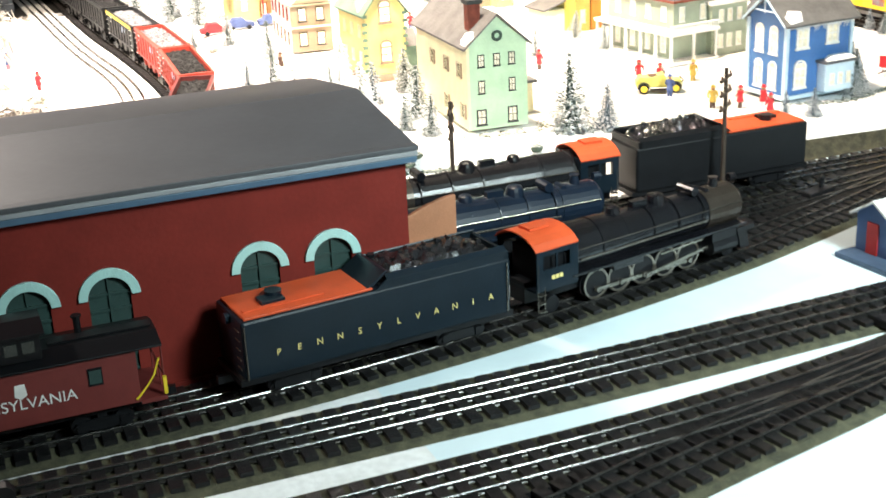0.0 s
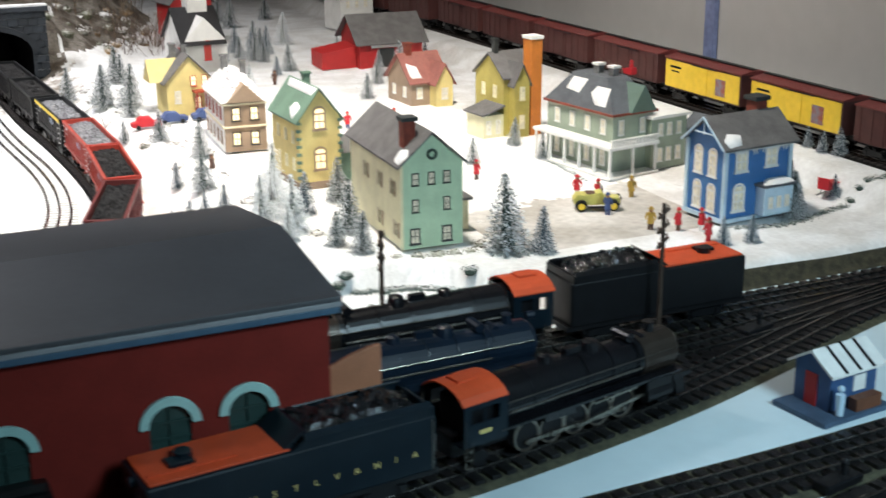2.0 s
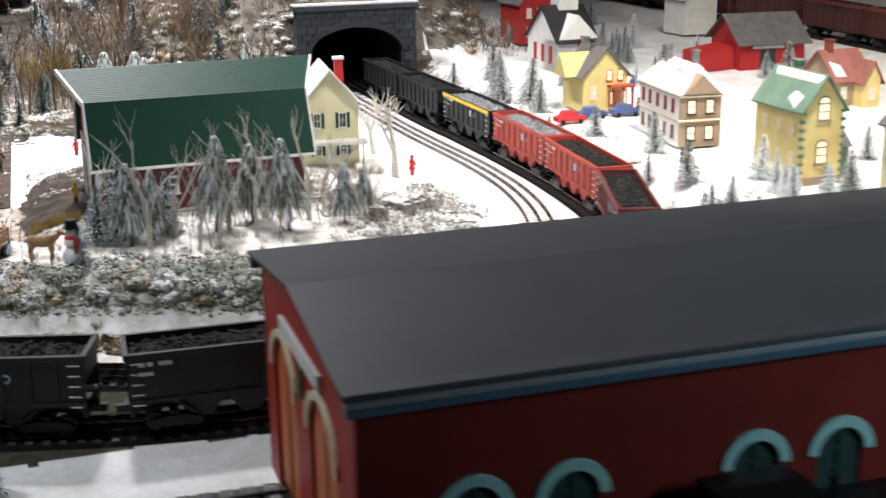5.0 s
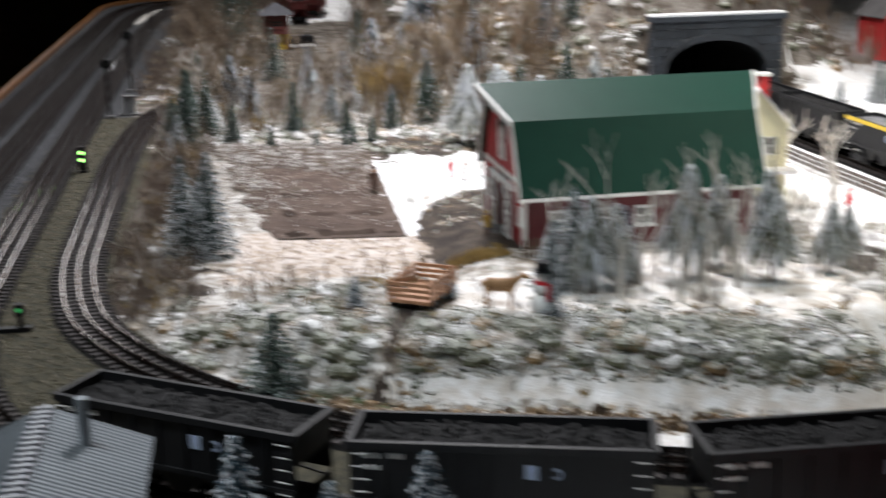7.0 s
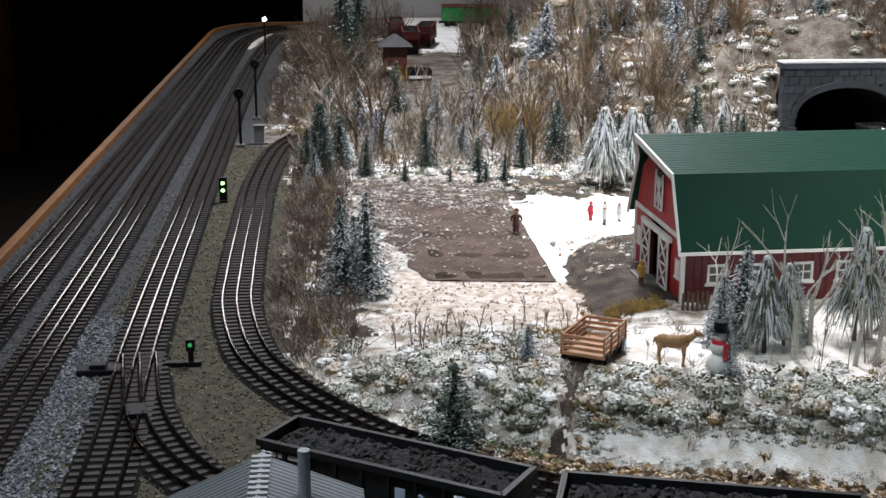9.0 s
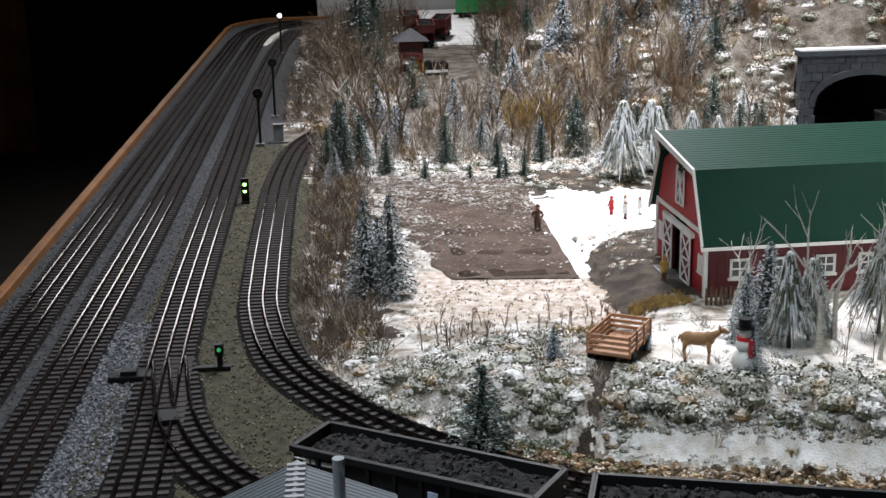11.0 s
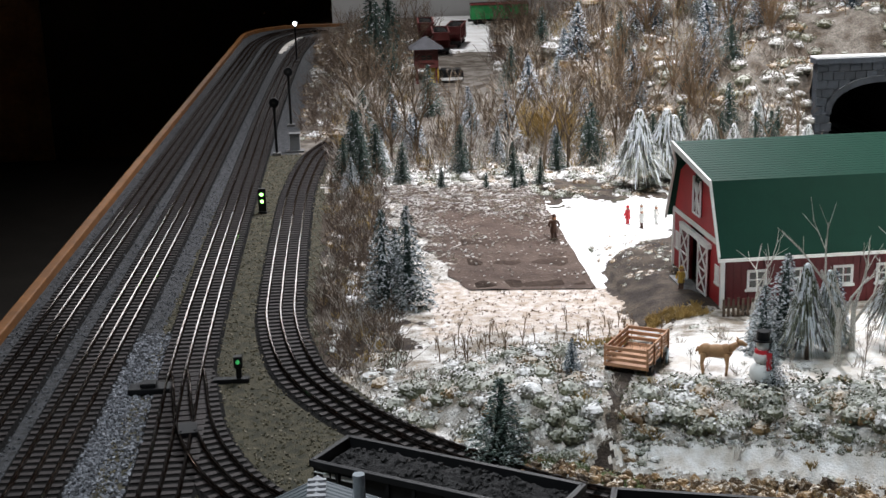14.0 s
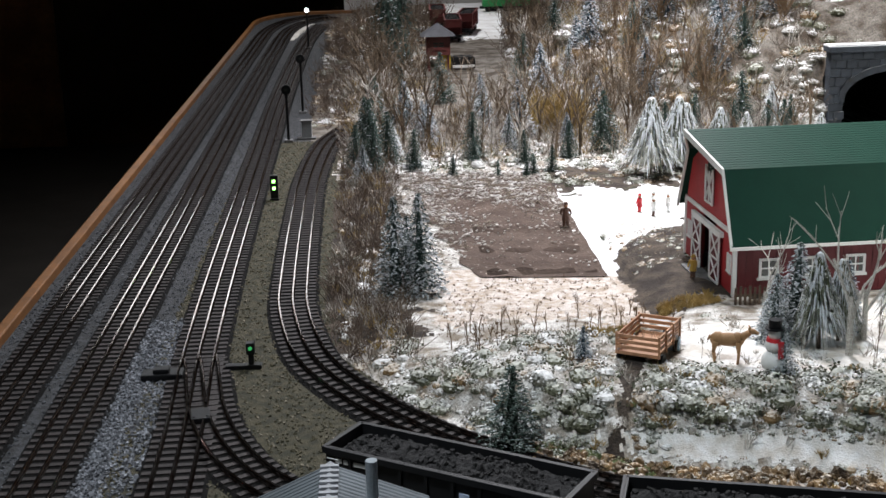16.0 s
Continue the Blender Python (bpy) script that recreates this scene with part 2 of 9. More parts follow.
M_BUSH_W = mat("frosted_shrub", (0.36, 0.35, 0.31), 0.95, vary=0.4, scale=60, colour2=(0.15, 0.14, 0.105), top=(0.84, 0.84, 0.84), top_from=0.30, top_to=1.05, fleck=0.45)
M_BUSH_O = mat("olive_shrub", (0.20, 0.20, 0.13), 0.95, vary=0.4, scale=50, colour2=(0.09, 0.095, 0.06), top=(0.66, 0.67, 0.62), top_from=0.40, top_to=1.25, fleck=0.4)
M_BUSH_B = mat("rusty_shrub", (0.36, 0.24, 0.12), 0.95, vary=0.5, scale=50, colour2=(0.15, 0.092, 0.046), top=(0.76, 0.72, 0.65), top_from=0.6, top_to=1.2, fleck=0.5)


# ---- building helpers ----
class Mesh:
    """A mesh in the making; every piece is added with real edges and depth."""

    def __init__(self):
        self.v, self.f, self.k, self.slot = [], [], [], 0

    def add(self, verts, faces):
        o = len(self.v)
        self.v += [tuple(p) for p in verts]
        self.f += [tuple(o + i for i in q) for q in faces]
        self.k += [self.slot] * len(faces)
        return self

    def box(self, x0, y0, z0, x1, y1, z1, m=None):
        p = [(x0, y0, z0), (x1, y0, z0), (x1, y1, z0), (x0, y1, z0), (x0, y0, z1), (x1, y0, z1), (x1, y1, z1), (x0, y1, z1)]
        if m is not None:
            p = [m @ Vector(q) for q in p]
        return self.add(p, [(3, 2, 1, 0), (4, 5, 6, 7), (0, 1, 5, 4), (1, 2, 6, 5), (2, 3, 7, 6), (3, 0, 4, 7)])

    def tube(self, a, b, r0, r1=None, n=8, caps=True):
        a, b = Vector(a), Vector(b)
        r1 = r0 if r1 is None else r1
        d = (b - a).normalized()
        s = d.orthogonal().normalized()
        t = d.cross(s)
        v = []
        for c, r in ((a, r0), (b, r1)):
            v += [c + (s * math.cos(2 * math.pi * i / n) + t * math.sin(2 * math.pi * i / n)) * r for i in range(n)]
        f = [(i, (i + 1) % n, n + (i + 1) % n, n + i) for i in range(n)]
        if caps:
            f += [tuple(range(n - 1, -1, -1)), tuple(range(n, 2 * n))]
        return self.add(v, f)

    def prism(self, outline, a, b, axis="y"):
        """An outline of (u, z) points drawn out along y (u is x) or along x (u is y)."""
        n = len(outline)
        v = [((u, a, z) if axis == "y" else (a, u, z)) for u, z in outline] + [((u, b, z) if axis == "y" else (b, u, z)) for u, z in outline]
        f = [(i, (i + 1) % n, n + (i + 1) % n, n + i) for i in range(n)] + [tuple(range(n - 1, -1, -1)), tuple(range(n, 2 * n))]
        return self.add(v, f)

    def ball(self, c, rx, ry=None, rz=None, n=8, rings=6):
        ry, rz = ry or rx, rz or rx
        v = [(c[0], c[1], c[2] + rz)]
        for j in range(1, rings):
            a = math.pi * j / rings
            v += [(c[0] + rx * math.sin(a) * math.cos(2 * math.pi * i / n), c[1] + ry * math.sin(a) * math.sin(2 * math.pi * i / n), c[2] + rz * math.cos(a)) for i in range(n)]
        v.append((c[0], c[1], c[2] - rz))
        f = [(0, 1 + i, 1 + (i + 1) % n) for i in range(n)]
        for j in range(rings - 2):
            f += [(1 + j * n + i, 1 + (j + 1) * n + i, 1 + (j + 1) * n + (i + 1) % n, 1 + j * n + (i + 1) % n) for i in range(n)]
        o = 1 + (rings - 2) * n
        f += [(o + i, len(v) - 1, o + (i + 1) % n) for i in range(n)]
        return self.add(v, f)

    def arch(self, x, z, r0, r1, y0, y1, n=12, start=0.0, end=math.pi):
        """A half ring in the x-z plane, y0 to y1 deep."""
        v = []
        for i in range(n + 1):
            a = start + (end - start) * i / n
            for r, y in ((r0, y0), (r1, y0), (r1, y1), (r0, y1)):
                v.append((x + r * math.cos(a), y, z + r * math.sin(a)))
        f = []
        for i in range(n):
            o = 4 * i
            f += [(o + j, o + (j + 1) % 4, o + 4 + (j + 1) % 4, o + 4 + j) for j in range(4)]
        f += [(3, 2, 1, 0), (4 * n, 4 * n + 1, 4 * n + 2, 4 * n + 3)]
        return self.add(v, f)

    def data(self, name, *mats):
        me = bpy.data.meshes.new(name)
        me.from_pydata(self.v, [], self.f)
        for m in mats:
            me.materials.append(m)
        if len(mats) > 1:
            me.polygons.foreach_set("material_index", self.k)
        bm = bmesh.new()
        bm.from_mesh(me)
        bmesh.ops.recalc_face_normals(bm, faces=bm.faces)
        bm.to_mesh(me)
        bm.free()
        return me


def part(name, mesh, material, parent=None, label="", bevel=0.0, smooth=False, weld=False):
    me = mesh.data(name, *(material if isinstance(material, (list, tuple)) else [material]))
    if weld:
        bm = bmesh.new()
        bm.from_mesh(me)
        bmesh.ops.remove_doubles(bm, verts=bm.verts, dist=1e-5)
        bm.to_mesh(me)
        bm.free()
    ob = new(name, me)
    if smooth:
        me.shade_smooth()
    if bevel:
        mod = ob.modifiers.new("edge", "BEVEL")
        mod.width, mod.segments, mod.limit_method = bevel, 2, "ANGLE"
    if parent:
        ob.parent = parent
    if label:
        tagged(ob, label)
    return ob


def piece(name, me, parent, m):
    ob = new(name, me)
    ob.parent = parent
    ob.matrix_local = m
    return ob


def thing(name, m, label, category, group="", kind=""):
    ob = new(name)
    ob.empty_display_size = 0.02
    ob.matrix_world = m
    return tagged(ob, label, category, group, kind)


def smoothstep(a, b, x):
    t = min(1.0, max(0.0, (x - a) / (b - a)))
    return t * t * (3 - 2 * t)


# ---- room ----
def room():
    def slab(name, x0, y0, z0, x1, y1, z1, m, label, cat):
        part(name, Mesh().box(x0, y0, z0, x1, y1, z1), m)
        tagged(bpy.data.objects[name], label, cat, kind="structure")

    slab("floor", -3.2, -3.2, -1.0, 2.42, 8.2, -0.95, M_FLOOR, "dark floor of the train room", "floor")
    slab("ceiling", -3.2, -3.2, 2.35, 2.42, 8.2, 2.4, M_CEIL, "dark ceiling over the layout", "ceiling")
    slab("wall_east", 2.30, -3.2, -0.95, 2.42, 8.2, 2.35, M_GREYWALL, "plain grey painted wall behind the town", "wall")
    slab("wall_north", -3.2, 8.05, -0.95, 2.30, 8.2, 2.35, M_DARKWALL, "dark far wall of the train room", "wall")
    slab("wall_west", -3.2, -3.2, -0.95, -3.05, 8.05, 2.35, M_DARKWALL, "dark brown wall beyond the layout", "wall")
    slab("wall_south", -3.05, -3.2, -0.95, 2.30, -3.05, 2.35, M_DARKWALL, "dark wall behind the viewer", "wall")
    slab("trim", 2.285, 1.60, 0.02, 2.297, 1.632, 2.3, mat("blue_trim", (0.20, 0.25, 0.45), 0.5), "blue vertical strip on the grey wall", "trim")

    # varnished door in the far wall
    d = thing("door_1", pose(-2.95, 8.045, -0.95), "varnished brown wooden door in the dark far wall", "door", kind="structure")
    varnish = mat("varnished_door", (0.62, 0.30, 0.10), 0.5, vary=0.3, scale=4, bump=0.1)
    part("leaf", Mesh().box(0.0, -0.04, 0, 0.86, 0, 2.05), varnish, d, bevel=0.004)
    for x in (0.08, 0.46):
        for z in (0.15, 1.10):
            part("panel", Mesh().box(x, -0.055, z, x + 0.32, -0.041, z + 0.80), varnish, d, bevel=0.006)


room()


# ---- track ----
def glide(points, step):
    """Points at even steps along a smooth curve through the given ones, each with its heading."""
    pts = [Vector((*p[:2], p[2] if len(p) > 2 else 0.0)) for p in points]
    pts = [2 * pts[0] - pts[1]] + pts + [2 * pts[-1] - pts[-2]]
    fine = []
    for i in range(1, len(pts) - 2):
        a, b, c, d = pts[i - 1:i + 3]
        for j in range(24):
            t = j / 24
            fine.append(0.5 * (2 * b + (c - a) * t + (2 * a - 5 * b + 4 * c - d) * t * t + (3 * b - a - 3 * c + d) * t ** 3))
    fine.append(pts[-2])
    out, left = [], 0.0
    for a, b in zip(fine, fine[1:]):
        length = (b - a).length
        while left <= length:
            out.append((a.lerp(b, left / length), math.atan2(b.y - a.y, b.x - a.x)))
            left += step
        left -= length
    return out


GAUGE = 0.0375
TIE = (-0.0034, -0.031, -0.0045, 0.0034, 0.031, 0.0)
YARD_TIE = (-0.0056, -0.0375, -0.0045, 0.0056, 0.0375, 0.0026)
PIECES = []


LINES = []


def track(name, points, label, tie_mat=None, rail_mat=None, near=None, bed=False):
    """Three rails on cross sleepers; near(x, y) says which sleepers are pieces of their own."""
    tie_mat, rail_mat = tie_mat or M_TIE, rail_mat or M_RAIL_D
    root = thing(name, Matrix(), label, "track", kind="structure")
    line = glide(points, 0.02)
    LINES.append([p for p, a in line if p.z < 0.03])
    for off in (-GAUGE / 2, 0.0, GAUGE / 2):
        m = Mesh()
        ring = []
        for p, a in line:
            n = Vector((-math.sin(a), math.cos(a), 0))
            for u, z in ((-0.0009, 0.0), (0.0009, 0.0), (0.0013, -0.0006), (0.0006, -0.0026), (0.0006, -0.0042), (0.0020, -0.005), (-0.0020, -0.005), (-0.0006, -0.0042), (-0.0006, -0.0026), (-0.0013, -0.0006)):
                ring.append(p + n * (off + u) + Vector((0, 0, z)))
        k = 10
        m.v = [tuple(q) for q in ring]
        for i in range(len(line) - 1):
            for j in range(k):
                m.f.append((i * k + j, i * k + (j + 1) % k, (i + 1) * k + (j + 1) % k, (i + 1) * k + j))
        m.f += [tuple(range(k)), tuple(range(len(m.v) - 1, len(m.v) - 1 - k, -1))]
        m.k = [0] * len(m.f)
        part("rail", m, rail_mat, root)
    if tie_mat is not M_TIE_S:
        m = Mesh()
        wide, low = (0.05, 0.041) if bed else (0.036, 0.031)
        for i, (p, a) in enumerate(line):
            n = Vector((-math.sin(a), math.cos(a), 0))
            m.v += [tuple(p + n * u + Vector((0, 0, z))) for u, z in ((-wide, -0.0097), (-low, -0.0068), (low, -0.0068), (wide, -0.0097))]
            if i:
                o = 4 * (i - 1)
                m.f += [(o + j, o + j + 1, o + j + 5, o + j + 4) for j in range(3)]
        m.k = [0] * len(m.f)
        part("roadbed", m, M_ROADBED if bed else M_CINDER, root)
    rest = Mesh()
    count = 0
    for i, (p, a) in enumerate(glide(points, 0.0182 if bed else 0.0152)):
        wob = random.uniform(-1, 1)
        mm = Matrix.Translation(p + Vector((0, 0, -0.0052))) @ Matrix.Rotation(a + wob * 0.02, 4, "Z")
        if near and near(p.x, p.y) and count < 290:
            PIECES.append((root, mm, tie_mat))
            count += 1
        else:
            rest.box(*(YARD_TIE if bed else TIE), mm)
    if rest.v:
        tagged(part("sleepers", rest, tie_mat, root), kind="stuff")
    return root


near_left = lambda x, y: 0.8 < y < 2.3
near_yard = lambda x, y: 0.45 < x < 2.0
track("track_outer_main", [(-0.613, 0.2), (-0.617, 1.4), (-0.619, 2.0), (-0.617, 3.4), (-0.612, 4.6), (-0.60, 5.35), (-0.52, 5.75), (-0.38, 5.90)], "three-rail track along the table edge", near=near_left)
track("track_inner_main", [(-0.527, 0.2), (-0.53, 1.3), (-0.53, 2.0), (-0.533, 3.2), (-0.53, 4.6), (-0.515, 5.3), (-0.44, 5.65), (-0.32, 5.78)], "three-rail main track with worn rails", near=near_left)
track("track_siding", [(-0.39, 0.2), (-0.402, 1.1), (-0.419, 1.5), (-0.429, 2.0), (-0.436, 2.8), (-0.44, 3.6), (-0.43, 4.8), (-0.39, 5.5)], "three-rail siding with a turnout", near=near_left)
track("track_hopper_line", [(-0.414, 1.45), (-0.385, 1.275), (-0.340, 1.15), (-0.280, 1.065), (-0.2016, 0.997), (-0.084, 0.921), (0.019, 0.874), (0.154, 0.836), (0.263, 0.814), (0.403, 0.806), (0.6, 0.803), (1.1, 0.80)], "curved three-rail track under the coal hoppers", near=lambda x, y: x < 0.4)
LOOP = [(-0.26, 2.97), (-0.30, 2.79), (-0.322, 2.45), (-0.323, 2.1), (-0.319, 1.78), (-0.312, 1.62), (-0.284, 1.45), (-0.237, 1.335), (-0.182, 1.245), (-0.12, 1.17), (0.0, 1.062),
        (0.15, 0.985), (0.30, 0.935), (0.45, 0.912, -0.004), (0.60, 0.918, -0.010), (0.76, 0.965, -0.016), (0.87, 1.06, -0.018), (0.95, 1.23, -0.018), (0.990, 1.42, -0.018), (1.004, 1.6, -0.018), (1.004, 1.8, -0.018), (0.992, 2.05, -0.018), (0.972, 2.35, -0.018), (0.955, 3.0, -0.018)]
track("track_loop", LOOP, "three-rail loop curving round the farm and into the tunnel", near=lambda x, y: x < 0.0 and y < 2.4)
track("track_inner_loop", [(0.868, 3.0, -0.018), (0.893, 2.2, -0.018), (0.920, 1.8, -0.018), (0.912, 1.57, -0.018), (0.87, 1.38, -0.018), (0.795, 1.24, -0.016), (0.67, 1.135, -0.012), (0.53, 1.09, -0.006)], "snowed-in inner track curving from the tunnel", tie_mat=M_TIE_S, near=lambda x, y: y < 2.0)
track("track_tender", [(0.1, 0.333), (0.62, 0.334), (0.78, 0.337), (0.917, 0.349), (1.06, 0.368), (1.2, 0.392), (1.37, 0.43), (1.55, 0.485), (1.81, 0.567), (2.25, 0.62)], "black three-rail yard track beside the engine house", M_TIE_B, M_RAIL, near_yard, bed=True)
track("track_middle_yard", [(0.99, 0.512), (1.2, 0.515), (1.4, 0.525), (1.6, 0.545), (1.85, 0.585), (2.25, 0.655)], "black three-rail yard track from the shed door", M_TIE_B, M_RAIL, near_yard, bed=True)
track("track_back_yard", [(0.99, 0.617), (1.3, 0.617), (1.7, 0.62), (2.25, 0.625)], "black three-rail yard track at the foot of the town", M_TIE_B, M_RAIL, near_yard, bed=True)
track("track_front_yard", [(0.1, 0.236), (0.6, 0.233), (0.95, 0.229), (1.25, 0.230), (1.6, 0.243), (2.25, 0.30)], "black three-rail track on white board", M_TIE_B, M_RAIL, near_yard, bed=True)
track("track_near_yard", [(0.1, 0.102), (0.8, 0.103), (1.1, 0.104), (1.35, 0.125), (1.6, 0.172), (1.9, 0.235)], "black three-rail track with a turnout", M_TIE_B, M_RAIL, near_yard, bed=True)
track("track_near_branch", [(1.42, 0.14), (1.25, 0.098), (1.08, 0.062), (0.9, 0.018), (0.7, -0.035), (0.45, -0.11)], "black three-rail branch leaving the turnout", M_TIE_B, M_RAIL, near_yard, bed=True)
track("track_house_left_a", [(0.05, 0.635), (0.2, 0.622), (0.36, 0.618)], "short track into the engine house", M_TIE_B, M_RAIL, bed=True)
track("track_house_left_b", [(0.05, 0.485), (0.2, 0.483), (0.36, 0.483)], "short track into the engine house", M_TIE_B, M_RAIL, bed=True)
track("track_wall_line", [(2.15, 0.4, 0.066), (2.15, 1.5, 0.066), (2.15, 2.6, 0.064), (2.10, 4.0, 0.064), (2.0, 5.5, 0.06)], "raised three-rail track along the grey wall")


# ---- ground ----
def bank_front(x):
    """Where the farm's planted bank begins, seen along the loop of track."""
    return 1.075 + 0.10 * math.exp(-((x + 0.10) / 0.12) ** 2) - 0.10 * smoothstep(0.1, 0.5, x)


FLAT = kdtree.KDTree(sum(len(q) for q in LINES))
for i, p in enumerate(p for q in LINES for p in q):
    FLAT.insert((p.x, p.y, 0), i)
FLAT.balance()


def height(x, y):
    base = -0.0095 - 0.018 * smoothstep(0.40, 0.78, x) * smoothstep(0.84, 0.93, y) * (1 - smoothstep(1.07, 1.13, x))
    clear = smoothstep(0.040, 0.085, FLAT.find((x, y, 0))[2])
    if clear == 0.0 and y < 2.69:
        return base
    n1 = noise.noise((x * 5, y * 5, 0.3))
    n2 = noise.noise((x * 22, y * 22, 1.7))
    # farm inside the loop
    inside = smoothstep(-0.275, -0.20, x) * smoothstep(0, 0.09, y - bank_front(x)) * (1 - smoothstep(0.74, 0.83, x + 0.25 * max(0, 1.3 - y)))
    ridge = 0.047 * math.exp(-((y - bank_front(x) - 0.14) / 0.13) ** 2) * smoothstep(-0.2, 0.0, x)
    near = 1 - smoothstep(1.33, 1.47, y)
    farm = 0.015 + 0.036 * near * smoothstep(-0.17, -0.02, x) + 0.1 * ridge + 0.004 * n2 + 0.005 * n1
    farm += 0.017 * smoothstep(0.13, 0.2, x) * (1 - smoothstep(1.80, 1.98, y)) * (1 - near)
    if -0.17 < x < 0.15 and 1.64 < y < 2.45:
        farm = min(farm, 0.010)
    # wooded hill behind the farm
    d = math.hypot((x - 0.84) / 0.74, (y - 3.45) / 0.95)
    hill = 0.235 * smoothstep(1.0, 0.42, d) * (1 + 0.35 * n1) + 0.012 * n2 * smoothstep(1.1, 0.8, d)
    hill += 0.030 * smoothstep(2.5, 3.0, y) * smoothstep(-0.27, 0.0, x) * (1 - smoothstep(1.1, 1.4, x))
    cut = smoothstep(0.12, 0.18, abs(x - 0.925)) if y < 2.70 else 1.0
    hill *= cut
    # town plateau, with a drop to the yard
    front = 0.675 + 0.22 * smoothstep(1.50, 1.25, x)
    town = 0.036 * smoothstep(0, 0.012, y - front) * smoothstep(1.02, 1.14, x + 0.12 * smoothstep(1.9, 2.4, y))
    town *= 0.85 + 0.2 * n1
    shelf = 0.066 * smoothstep(1.98, 2.06, x) * smoothstep(0.62, 0.70, y)
    z = base + (max(0, inside * farm, hill * smoothstep(2.25, 2.8, y)) + max(town, shelf)) * (clear if y < 2.72 else 1.0)
    # mound over the tunnel
    off = abs(x - 0.925)
    if off < 0.27 and 2.66 < y < 3.3:
        grow = (1.0 if y > 2.694 else 0.0) if off < 0.14 else smoothstep(2.67, 2.76, y)
        z = max(z, -0.027 + 0.187 * grow * (1 - smoothstep(0.15, 0.27, off)))
    return z


def in_lane(x, y):
    """The open strip that leads past the watch tower to the far end."""
    return y > 2.95 and abs(x - 0.03 - 0.085 * (y - 3.0)) < 0.125


def ground_kind(x, y):
    w = noise.noise((x * 14, y * 14, 4.1)) * 0.05 + noise.noise((x * 60, y * 60, 2.2)) * 0.025 + noise.noise((x * 190, y * 190, 5.5)) * 0.02
    if x + w * 0.5 < -0.265 and y > 0.55:
        if abs(x + 0.50 - 0.09 * (y - 5.1)) < 0.030 + w * 0.3 and 4.95 < y < 5.75:
            return 9
        if x < -0.47:
            return 2 if (y < 1.55 + w * 3 and x > -0.505 + w * 0.2) else 1
        if y > 2.85:
            return 8 if x > -0.345 + w * 0.3 else 1
        return 3
    if y > 2.42 + w and x < 1.12 + w:
        return 0 if y > 4.5 + w * 4 and in_lane(x, y) else 4 if y < 2.66 + w * 2 else 8
    if y > 1.9 and x > 1.12 and height(x, y) > 0.06 and x < 1.6:
        return 8
    if x > 1.46 and 0.672 < y < 0.692:
        return 3
    if x > 1.0 + w * 0.5 and y > 0.67:
        street = 1.42 < x < 1.78 and 0.86 < y < 1.05 + 0.2 * (x - 1.4) + w
        return 9 if street else 0
    if y < 0.78 + w * 0.3 and x > -0.05 + w:
        return 6 if x > 0.9 else 0
    if x > 0.60 and y > 1.02:
        return 0
    if y < 1.075 - 0.9 * min(x, 0) + 1.2 * max(0, -x - 0.12) and x < 0.02:
        return 3
    if y > bank_front(x) - 0.06 and x > -0.275:
        off = y - bank_front(x) + w * 0.2
        gully = 0.03 + 0.39 * (y - 1.15)
        if x > -0.06 and off < -0.018 or x > 0.03 + w * 1.5 and 0.022 < off < 0.046:
            return 10
        if off > 0.145 and y < 1.49 and (x > 0.27 + w or x > 0.125 + w and y < 1.40):
            return 10
        if abs(x - gully + w * 0.12) < 0.008 + w * 0.12 and 1.12 < y < 1.36:
            return 7
        edge = 0.135 + 0.16 * smoothstep(1.74, 1.99, y)
        if x > 0.10 and y > 2.22 + w:
            return 7 if w > -0.02 else 3
        if x + w * 0.3 > edge and 1.50 + w < y < 1.99 + w * 0.3 and x < 0.30:
            return 7
        if x > 0.10 and y > 1.70:
            return 0
        if 1.50 + w < y < 1.76 and -0.115 + w < x < 0.17:
            return 5
        if x < -0.150 + w and y > 1.46:
            return 7
        return 4
    return 3


